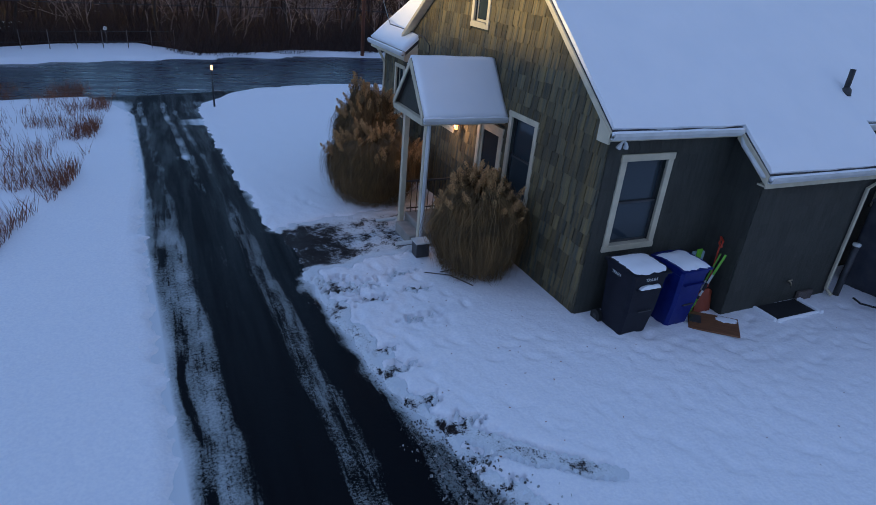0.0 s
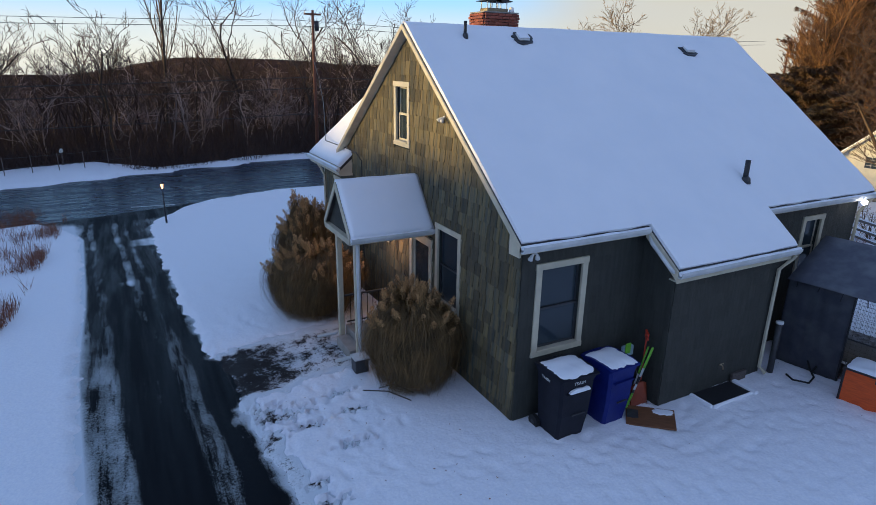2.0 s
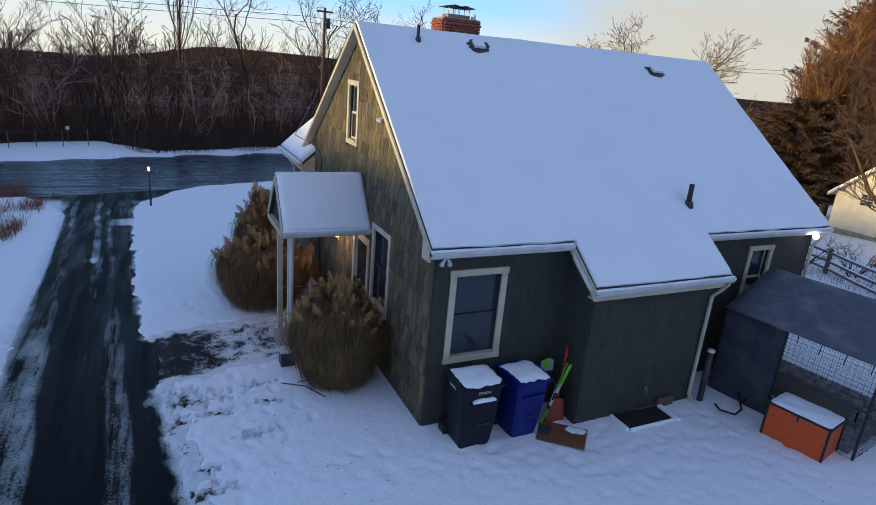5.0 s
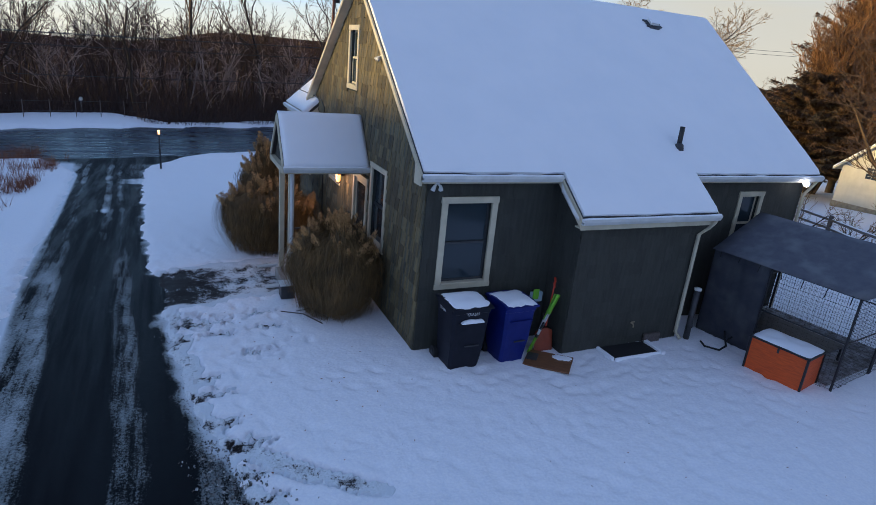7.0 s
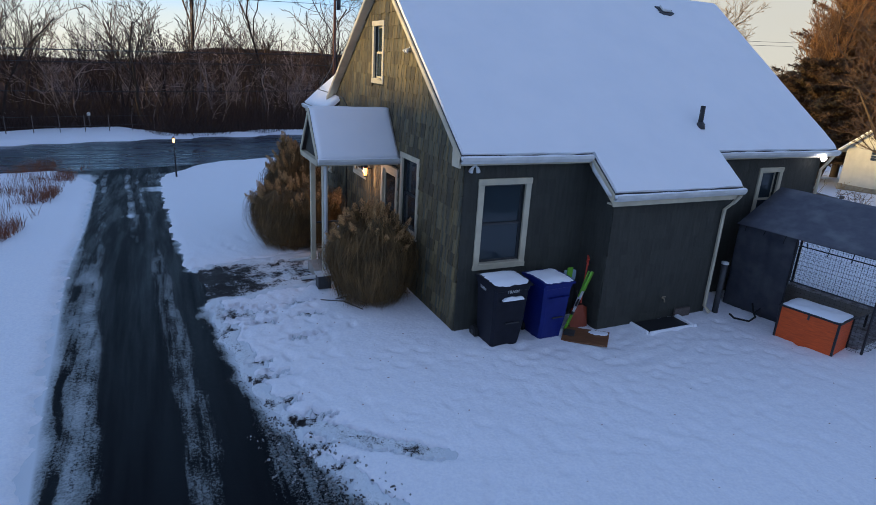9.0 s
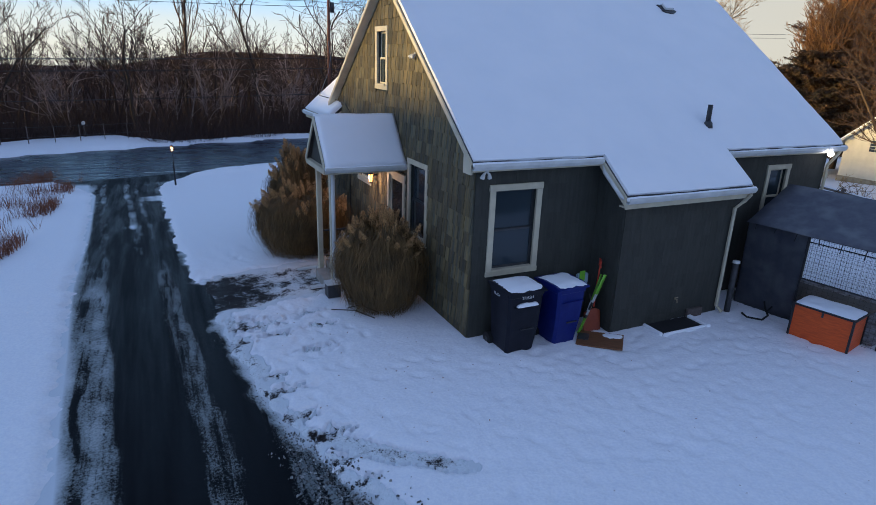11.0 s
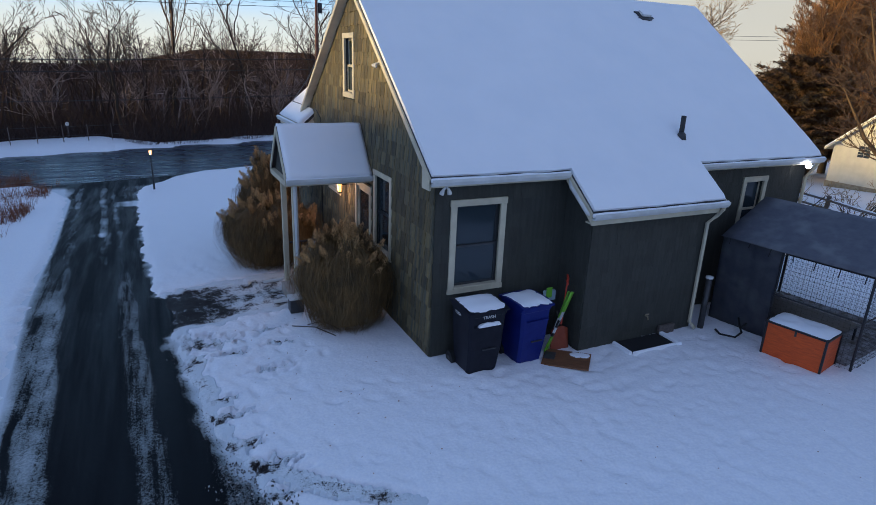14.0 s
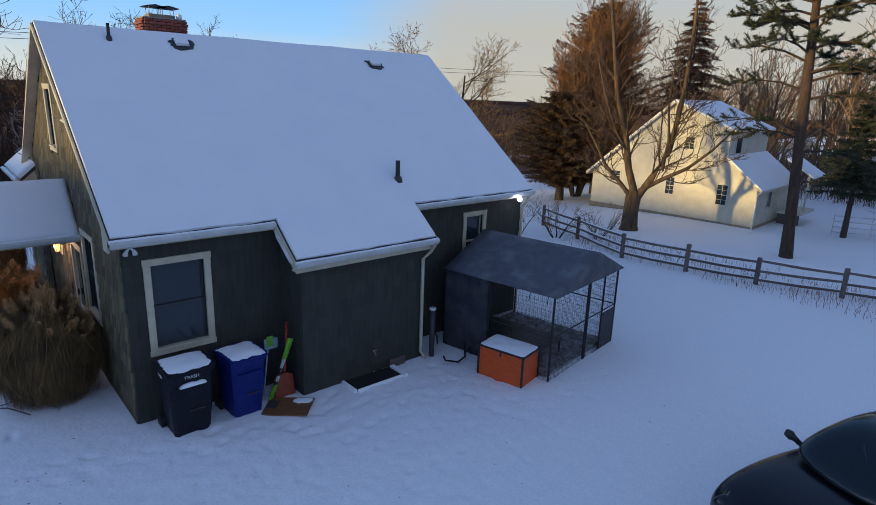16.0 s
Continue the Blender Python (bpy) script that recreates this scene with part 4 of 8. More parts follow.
prism(bm, [(0.0, 3.341), (2 * WX, 3.341), (WX, 3.24 + WS * (WX + 0.40))], "y", WY1 - 0.45, WY1 - 0.25)
part("wall", bm, M_WALL, house)
boxpart("fascia", (-0.43, -0.40, WY0 - 0.01, WY1 + 0.01, 3.16, 3.39), M_TRIM, house)
gutter((-0.432, WY1 + 0.05, 3.39), (-0.432, WY0 - 0.05, 3.39), house)
bm = bmesh.new()
prism(bm, [(-0.40, 3.14), (0.0, 3.14), (0.0, 3.64), (-0.40, 3.30)], "y", WY0 + 0.002, WY0 + 0.03)
part("cornice_return", bm, M_TRIM, house)
boxpart("corner_board", (-0.035, 0.06, WY1 - 0.26, WY1 - 0.20, -0.9, 3.29), M_TRIM, house)


def window(axis, fixed, hole, casing=0.125, sill=True, muntins=0, mid=0.5, open_sash=None, recess=0.07, mats=None):
    """A double-hung window in a wall: casing, sill, two sashes with panes. out is towards lower coordinates."""
    u0, u1, z0, z1 = hole
    w = new("window")
    w.parent = house

    def bx(name, a, b, za, zb, d0, d1, m, par, label="", bevel=0.0):
        dims = (fixed + d0, fixed + d1, a, b, za, zb) if axis == "y" else (a, b, fixed + d0, fixed + d1, za, zb)
        return boxpart(name, dims, m, par, label, bevel)
    c = casing
    bx("casing", u0 - c, u0, z0 - 0.02, z1, -0.05, 0.012, M_TRIM, w, bevel=0.006)
    bx("casing", u1, u1 + c, z0 - 0.02, z1, -0.05, 0.012, M_TRIM, w, bevel=0.006)
    bx("casing", u0 - c - 0.012, u1 + c + 0.012, z1, z1 + c, -0.056, 0.012, M_TRIM, w, bevel=0.006)
    bx("sill", u0 - c - 0.012, u1 + c + 0.012, z0 - c, z0 - 0.02, -0.056, 0.012, M_TRIM, w, bevel=0.006)
    bx("sill", u0 - 0.02, u1 + 0.02, z0 - 0.02, z0 + 0.015, -0.085, 0.11, M_TRIM, w, "snow-dusted sloping sill", 0.006)
    zm = z0 + (z1 - z0) * mid
    s = 0.045
    for k, (za, zb, d) in enumerate(((z0 + 0.015, zm + 0.02, 0.035), (zm - 0.02, z1, 0.065))):
        sh = new("sash")
        sh.parent = w
        bx("stile", u0, u0 + s, za, zb, d, d + 0.03, M_TRIM if mats is None else mats, w)
        bx("stile", u1 - s, u1, za, zb, d, d + 0.03, M_TRIM if mats is None else mats, w)
        bx("rail", u0 + s, u1 - s, za, za + s, d + 0.001, d + 0.03, M_TRIM if mats is None else mats, w)
        bx("rail", u0 + s, u1 - s, zb - s, zb, d + 0.001, d + 0.03, M_TRIM if mats is None else mats, w)
        bpy.data.objects.remove(sh)
        bx("pane", u0 + s, u1 - s, za + s, zb - s, d + 0.012, d + 0.018, M_GLASS, w)
        for q in range(muntins):
            zq = za + s + (zb - za - 2 * s) * (q + 1) / (muntins + 1)
            bx("muntin", u0 + s, u1 - s, zq - 0.012, zq + 0.012, d + 0.004, d + 0.011, M_TRIM, w)
    return w


M_SCREEN = mat("storm_sash", (0.035, 0.038, 0.042), 0.5, (0.025, 0.028, 0.032), 4, 3)
tagged(window("x", 0.0, WIN_REAR, 0.125, mats=M_SCREEN), "cream-cased double-hung window with a dark storm screen")
tagged(window("x", 0.0, WIN_FAR, 0.115), "cream-cased double-hung window")
tagged(window("y", 0.0, WIN_SIDE, 0.115, mats=M_SCREEN), "cream-cased tall window beside the porch")
tagged(window("y", 0.0, WIN_GABLE, 0.115), "narrow cream-cased attic window")
tagged(window("y", 0.0, WIN_FRONT, 0.11), "cream-cased window beyond the porch")
tagged(window("y", 0.0, WIN_WING, 0.11), "cream-cased window in the front wing")

# ---- porch on the gable wall ----
PY0, PY1, PX, PEZ, PRZ = 3.34, 4.94, -1.90, 2.83, 3.82
PM = (PY0 + PY1) / 2
porch = thing("porch", "small gabled entry porch with square posts and a snowy roof", "porch")
for py in (PY0 + 0.20, PY1 - 0.22):
    boxpart("post", (PX + 0.10, PX + 0.22, py - 0.06, py + 0.06, -0.08, PEZ - 0.16), M_TRIM, porch, bevel=0.008)
boxpart("beam", (PX + 0.08, PX + 0.24, PY0 + 0.06, PY1 - 0.06, PEZ - 0.16, PEZ - 0.02), M_TRIM, porch)
for py in (PY0 + 0.06, PY1 - 0.18):
    boxpart("beam", (PX + 0.242, -0.04, py, py + 0.12, PEZ - 0.16, PEZ - 0.02), M_TRIM, porch)
boxpart("ceiling", (PX + 0.26, -0.04, PY0 + 0.20, PY1 - 0.20, PEZ - 0.05, PEZ - 0.02), M_TRIM, porch)
PS = (PRZ - PEZ) / (PM - PY0)
for sgn in (-1, 1):
    ye = PM + sgn * (PM - PY0 + 0.05)
    bm = bmesh.new()
    prism(bm, [(ye, PEZ - 0.05 * PS), (PM, PRZ), (PM, PRZ + 0.06), (ye, PEZ + 0.06 - 0.05 * PS)], "x", PX - 0.05, -0.035)
    part("roof", bm, M_LEAD, porch)
    snow_slab("snow", (PX - 0.04, ye, PEZ + 0.06 - 0.05 * PS), (-PX - 0.0, 0, 0), (0, PM - ye, PS * abs(PM - ye)), 22, 16, 0.10, porch, label="smooth snow on the porch roof", seed=3.0)
    bm = bmesh.new()
    prism(bm, [(ye, PEZ - 0.10), (PM, PRZ - 0.09), (PM, PRZ + 0.055), (ye, PEZ + 0.045)], "x", PX - 0.08, PX - 0.052)
    part("rake_board", bm, M_TRIM, porch)
bm = bmesh.new()
prism(bm, [(PY0 + 0.02, PEZ - 0.02), (PY1 - 0.02, PEZ - 0.02), (PM, PRZ - 0.01)], "x", PX + 0.03, PX + 0.09)
part("pediment", bm, M_SHINGLE, porch, "grey-green shingled pediment")
boxpart("pediment_sill", (PX - 0.075, PX + 0.06, PY0 - 0.03, PY1 + 0.03, PEZ - 0.14, PEZ - 0.021), M_TRIM, porch)
gutter((PX - 0.06, PY0 - 0.052, PEZ + 0.02), (-0.04, PY0 - 0.052, PEZ + 0.02), porch)
boxpart("fascia", (PX - 0.05, -0.04, PY0 - 0.05, PY0 - 0.02, PEZ - 0.14, PEZ - 0.03), M_TRIM, porch)
# white leaders along the posts, with kicked-out feet
for py in (PY0 + 0.115, PY1 - 0.135):
    bm = bmesh.new()
    tube(bm, [(PX + 0.16, py, PEZ - 0.16), (PX + 0.16, py, 0.10), (PX + 0.04, py + 0.03, 0.02), (PX - 0.40, py + 0.10, -0.02)], 0.045, 6)
    part("downspout", bm, M_WHITE, porch, "white downspout with a kicked-out foot")
boxpart("stoop", (PX + 0.30, -0.045, PY0 + 0.10, PY1 - 0.10, -0.3, 0.20), M_MORTAR, porch, "grey concrete stoop dusted with snow", 0.02)
boxpart("step", (PX - 0.02, PX + 0.298, PY0 + 0.35, PY1 - 0.35, -0.3, 0.06), M_MORTAR, porch, bevel=0.015)
rail = new("railing")
rail.parent = porch
ry = PY1 - 0.21
boxpart("top_rail", (PX + 0.222, -0.05, ry - 0.022, ry + 0.022, 0.98, 1.015), M_LEAD, rail)
boxpart("bottom_rail", (PX + 0.30, -0.05, ry - 0.014, ry + 0.014, 0.30, 0.325), M_BLACK, rail)
for k in range(9):
    x = PX + 0.40 + k * 0.145
    boxpart("baluster", (x - 0.008, x + 0.008, ry - 0.008, ry + 0.008, 0.20, 0.98), M_BLACK, rail)

# entry door with a glazed storm door
door = new("door")
door.parent = house
tagged(door, "cream entry door behind a glazed storm door")
u0, u1, z0, z1 = DOOR_HOLE
for a, b in ((u0 - 0.13, u0), (u1, u1 + 0.13)):
    boxpart("casing", (-0.055, 0.01, a, b, z0, z1), M_TRIM, door, bevel=0.006)
boxpart("casing", (-0.06, 0.01, u0 - 0.14, u1 + 0.14, z1, z1 + 0.13), M_TRIM, door, bevel=0.006)
boxpart("threshold", (-0.08, 0.15, u0, u1, z0 - 0.06, z0), M_MORTAR, door)
for a, b in ((u0, u0 + 0.10), (u1 - 0.10, u1)):
    boxpart("stile", (-0.01, 0.03, a, b, z0, z1), M_TRIM, door)
boxpart("rail", (-0.009, 0.03, u0 + 0.10, u1 - 0.10, z1 - 0.10, z1), M_TRIM, door)
boxpart("kick_panel", (-0.005, 0.025, u0 + 0.10, u1 - 0.10, z0, z0 + 0.62), M_TRIM, door)
boxpart("pane", (0.005, 0.012, u0 + 0.10, u1 - 0.10, z0 + 0.62, z1 - 0.10), M_GLASS, door)
boxpart("handle", (-0.05, -0.011, u1 - 0.07, u1 - 0.05, 1.22, 1.36), M_BLACK, door)
boxpart("door_leaf", (0.08, 0.12, u0, u1, z0, z1), M_WALL, door)


def lantern(name, m, label, glow, parts_black=True):
    """A small black lantern with a warm lamp: cap, cage bars, glass and base."""
    ln = thing(name, label, "lamp", at=m)
    bm = bmesh.new()
    tube(bm, [(0, 0, 0.10), (0, 0, 0.16), (0, 0, 0.19)], [0.085, 0.05, 0.012], 6)
    part("cap", bm, M_BLACK, ln)
    bm = bmesh.new()
    tube(bm, [(0, 0, -0.10), (0, 0, 0.10)], [0.045, 0.066], 6)
    part("glass", bm, glow, ln, "warm glowing glass")
    for k in range(6):
        a = k * math.tau / 6
        bm = bmesh.new()
        tube(bm, [(0.049 * math.cos(a), 0.049 * math.sin(a), -0.10), (0.071 * math.cos(a), 0.071 * math.sin(a), 0.10)], 0.006, 4)
        part("bar", bm, M_BLACK, ln)
    bm = bmesh.new()
    tube(bm, [(0, 0, -0.15), (0, 0, -0.13), (0, 0, -0.10)], [0.02, 0.05, 0.05], 6)
    part("base", bm, M_BLACK, ln)
    return ln


M_GLOW = glow_mat("warm_bulb", (1.0, 0.36, 0.06), 1.8)
wl_ = lantern("wall_lantern", pose(-0.20, 5.28, 2.16), "black wall lantern with a warm light beside the door", M_GLOW)
boxpart("bracket", (0.0, 0.165, -0.02, 0.02, 0.06, 0.10), M_BLACK, wl_)
lamp = new("porch_light", bpy.data.lights.new("porch_light", "POINT"))
lamp.data.energy, lamp.data.color, lamp.data.shadow_soft_size = 9.0, (1.0, 0.55, 0.22), 0.06
lamp.location = (-0.32, 5.28, 2.16)

# lamp post on the lawn by the drive
post = lantern("lamp_post", pose(-4.55, 21.6, 0.70) @ Matrix.Scale(1.05, 4), "black lamp post with a lit lantern on the lawn", glow_mat("post_bulb", (1.0, 0.50, 0.16), 1.7))
bm = bmesh.new()
tube(bm, [(0, 0, -1.95), (0, 0, -0.82), (0, 0, -0.76), (0, 0, -0.15)], [0.045, 0.038, 0.030, 0.028], 10)
part("post", bm, M_BLACK, post, smooth=True)

# ---- things on the roof ----
def vent_pipe(x, y, h, r, lean=0.0):
    z = roof_z(y) + 0.06
    v = thing("vent_pipe", "black plumbing vent pipe through the roof snow", "vent pipe")
    bm = bmesh.new()
    tube(bm, [(x, y, z - 0.05), (x + lean, y, z + h)], r, 12)
    part("pipe", bm, M_BLACK, v, smooth=True)
    bm = bmesh.new()
    tube(bm, [(x, y - 0.02, z - 0.06), (x, y - 0.01, z + 0.06), (x, y, z + 0.10)], [r * 2.0, r * 1.7, r * 1.05], 12)
    part("boot", bm, M_LEAD, v, smooth=True)
    return v


vent_pipe(1.12, 4.10, 0.34, 0.035)
vent_pipe(6.16, 0.34, 0.46, 0.055)


def roof_vent(x, y):
    """A low box vent in a patch of bare dark shingles that melted free."""
    z = roof_z(y)
    tilt = math.degrees(math.atan(SLOPE))
    v = thing("roof_vent", "low metal roof vent in a melted patch of snow", "roof vent", "vents on the roof", at=pose(x, y, z, tilt, 0, 0))
    bm = bmesh.new()
    rng = random.Random(int(x * 100))
    pts = []
    for k in range(22):
        a = k * math.tau / 22
        r = 1.0 + rng.uniform(-0.22, 0.22)
        pts.append((0.27 * r * math.copysign(abs(math.cos(a)) ** 0.7, math.cos(a)), 0.20 * r * math.sin(a)))
    prism(bm, pts, "z", 0.05, 0.100)
    part("bare_patch", bm, M_LEAD, v, "bare dark shingles")
    boxpart("hood", (-0.15, 0.15, -0.11, 0.13, 0.099, 0.150), M_WHITE, v, "pale metal hood", 0.015)
    boxpart("snow", (-0.145, 0.145, -0.09, 0.125, 0.150, 0.180), M_ROOFSNOW, v, "pad of snow", 0.015)
    return v


roof_vent(2.63, 4.12)
roof_vent(7.95, 3.92)

# brick chimney behind the ridge, laid brick by brick
chim = thing("chimney", "red brick chimney with two capped clay flues", "chimney")
CX0, CX1, CY0, CY1, CZ0, CZ1 = 2.08, 3.04, 4.87, 5.52, 5.90, 7.48
boxpart("core", (CX0 + 0.02, CX1 - 0.02, CY0 + 0.02, CY1 - 0.02, CZ0, CZ1 - 0.01), M_MORTAR, chim)
brick_me = {}


def brick_mesh(w, d):
    if (w, d) not in brick_me:
        bm = bmesh.new()
        box(bm, -w / 2, w / 2, -d / 2, d / 2, 0, 0.057, 0.004)
        brick_me[w, d] = finish(bm, "brick", M_BRICK)
    return brick_me[w, d]


rngb = random.Random(11)
for row in range(11):
    z = CZ1 - 0.067 * (row + 1)
    grow_ = 0.025 if row == 1 else 0.0
    for side, (a, b, fx) in enumerate(((CX0, CX1, CY0), (CX0, CX1, CY1), (CY0, CY1, CX0), (CY0, CY1, CX1))):
        n = round((b - a) / 0.205)
        w = (b - a) / n
        for k in range(n + (row % 2)):
            u0 = a + w * (k - 0.5 * (row % 2))
            lo_, hi_ = max(u0, a), min(u0 + w, b)
            if hi_ - lo_ < 0.05:
                continue
            mid, ln_ = (lo_ + hi_) / 2, round(hi_ - lo_ - 0.010, 3)
            out = (-1 if side in (0, 2) else 1) * (grow_ + rngb.uniform(0, 0.004))
            ob = new("brick", brick_mesh(ln_, 0.06))
            ob.parent = chim
            ob.matrix_world = pose(mid, fx + out, z) if side < 2 else pose(fx + out, mid, z, 0, 0, 90)
for k, fx in enumerate((CX0 + 0.32, CX1 - 0.34)):
    fl = new("flue")
    fl.parent = chim
    boxpart("flue_tile", (fx - 0.15, fx + 0.15, CY0 + 0.16, CY1 - 0.16, CZ1 - 0.01, CZ1 + 0.12), M_STONE, fl, "tan clay flue tile", 0.01)
    for sx in (-1, 1):
        for sy in (-1, 1):
            x, y = fx + sx * 0.13, (CY0 + CY1) / 2 + sy * 0.13
            boxpart("strut", (x - 0.008, x + 0.008, y - 0.008, y + 0.008, CZ1 + 0.12, CZ1 + 0.27), M_WHITE, fl)
    bm = bmesh.new()
    prism(bm, [(fx - 0.24, CZ1 + 0.27), (fx + 0.24, CZ1 + 0.27), (fx + 0.24, CZ1 + 0.285), (fx, CZ1 + 0.33), (fx - 0.24, CZ1 + 0.285)], "y", (CY0 + CY1) / 2 - 0.22, (CY0 + CY1) / 2 + 0.22)
    part("cap", bm, M_BLACK, fl, "black metal rain cap")
boxpart("crown", (CX0 - 0.01, CX1 + 0.01, CY0 - 0.01, CY1 + 0.01, CZ1, CZ1 + 0.03), M_MORTAR, chim, "snow-dusted mortar crown")
bm = bmesh.new()
tube(bm, [(CX1 - 0.10, CY0 + 0.15, CZ1 + 0.03), (CX1 - 0.10, CY0 + 0.15, CZ1 + 0.14), (CX1 - 0.10, CY0 + 0.15, CZ1 + 0.17)], [0.07, 0.06, 0.02], 10)
part("snow", bm, M_ROOFSNOW, chim, "little cap of snow", True)


# flood lights and camera under the eaves
def floodlight(m, label):
    f = thing("floodlight", label, "floodlight", "flood lights on the house", at=m @ Matrix.Scale(0.72, 4))
    bm = bmesh.new()
    tube(bm, [(0, 0, 0), (-0.03, 0, 0)], 0.055, 12)
    part("base", bm, M_WHITE, f, smooth=True)
    for s in (-1, 1):
        bm = bmesh.new()
        tube(bm, [(-0.03, s * 0.02, 0.0), (-0.07, s * 0.07, -0.02), (-0.13, s * 0.10, -0.07), (-0.16, s * 0.11, -0.10)], [0.022, 0.035, 0.058, 0.060], 12)
        part("head", bm, M_WHITE, f, smooth=True)
    return f


floodlight(pose(-0.035, 2.84, 5.28), "white twin-head flood light on the gable")
floodlight(pose(0.10, -0.20, EZ - 0.15, 0, -60, 90), "white twin-head flood light under the eave")
far_lamp = thing("eave_lamp", "small lit white lamp at the far eave corner", "lamp", at=pose(9.78, -OV - 0.16, EZ - 0.16))
bm = bmesh.new()
bmesh.ops.create_icosphere(bm, subdivisions=2, radius=0.07)
part("globe", bm, glow_mat("white_globe", (1.0, 0.92, 0.78), 6.0), far_lamp, smooth=True)
boxpart("bracket", (-0.02, 0.02, 0.02, 0.16, 0.05, 0.08), M_WHITE, far_lamp)


def downspout(pts, label="white downspout"):
    bm = bmesh.new()
    tube(bm, pts, 0.042, 6)
    return part("downspout", bm, M_TRIM, house, label)


downspout([(BX1 + 0.12, LEY - 0.06, LE - 0.17), (BX1 + 0.10, LEY + 0.05, LE - 0.34), (BX1 - 0.06, BY - 0.07, LE - 0.50), (BX1 - 0.06, BY - 0.07, 0.05), (BX1 - 0.04, BY - 0.22, -0.05)])
downspout([(HL + 0.10, -OV - 0.05, EZ - 0.10), (HL + 0.05, -0.16, EZ - 0.34), (HL + 0.02, -0.07, EZ - 0.5), (HL + 0.02, -0.07, -0.3)])
downspout([(-0.34, WY1 - 0.05, 3.28), (-0.18, WY1 - 0.18, 3.0), (-0.06, WY1 - 0.30, 2.7), (-0.06, WY1 - 0.30, -0.9)])
# service cable clipped along the gable
bm = bmesh.new()
tube(bm, [(-0.25, 10.2, 3.95), (-0.08, 8.8, 3.90), (-0.06, 8.0, 3.86), (-0.06, 7.6, 3.70), (-0.06, 7.55, 0.3)], 0.014, 5)
part("service_cable", bm, M_BLACK, house, "black service cable")
standpipe = thing("standpipe", "grey plastic standpipe beside the downspout", "pipe")
bm = bmesh.new()
tube(bm, [(6.22, -1.02, -0.2), (6.22, -1.02, 1.08)], 0.065, 12)
part("pipe", bm, M_LEAD, standpipe, smooth=True)
bm = bmesh.new()
tube(bm, [(6.22, -1.02, 1.08), (6.22, -1.02, 1.13)], 0.08, 12)
part("cap", bm, M_WHITE, standpipe, smooth=True)
tap = thing("garden_tap", "brass garden tap on the bump-out wall", "tap")
bm = bmesh.new()
tube(bm, [(4.63, BY - 0.03, 0.40), (4.63, BY - 0.10, 0.40), (4.63, BY - 0.12, 0.33)], 0.018, 8)
part("spout", bm, M_STONE, tap, smooth=True)
boxpart("handle", (4.58, 4.68, BY - 0.085, BY - 0.07, 0.43, 0.45), M_STONE, tap)
# window well let into the snow
well = thing("window_well", "white-rimmed basement window well with a dark cover", "window well")
for dims in ((3.78, 3.86, -1.42, -0.89, -0.14, -0.045), (5.04, 5.16, -1.50, -0.89, -0.14, -0.03), (3.86, 5.04, -1.46, -1.40, -0.14, -0.05)):
    boxpart("rim", dims, M_ROOFSNOW, well, bevel=0.02)
boxpart("cover", (3.86, 5.04, -1.398, -0.89, -0.16, -0.085), M_RUBBER, well, "dark plastic cover")
boxpart("frame", (5.04, 5.48, -0.95, -0.892, -0.12, 0.10), M_WOODGREY, well)


# ---- things against the rear wall ----
def snow_pad(parent, cx, cy, rx, ry, zf, h, seed, label="irregular pad of snow", sq=9.0, wild=1.0):
    """A ragged mound of snow on a surface of height zf(x, y)."""
    n, rings = 56, 7
    vs, fs = [], []
    for j in range(rings + 1):
        f = j / rings
        for i in range(n):
            a = i * math.tau / n
            c, s_ = math.cos(a), math.sin(a)
            k = (abs(c) ** sq + abs(s_) ** sq) ** (-1 / sq)
            k *= 1 + 0.06 * wild * noise.noise((c * 2.2 + seed, s_ * 2.2, 1.0)) + 0.06 * wild * noise.noise((c * 6 + seed, s_ * 6, 4.0))
            x, y = cx + rx * c * k * f, cy + ry * s_ * k * f
            z = zf(x, y) + h * (1 - f ** 5) * (0.8 + 0.5 * noise.noise((x * 5 + seed, y * 5, 2.0))) + (0.004 if j < rings else -0.002)
            vs.append((x, y, z))
    for j in range(rings):
        for i in range(n):
            a, b = j * n + i, j * n + (i + 1) % n
            fs.append((a, b, b + n, a + n) if j else (a, b + n, a + n))
    ob = new("snow", raw_mesh("snow", vs, fs, M_ROOFSNOW, True))
    ob.parent = parent
    return tagged(ob, label)


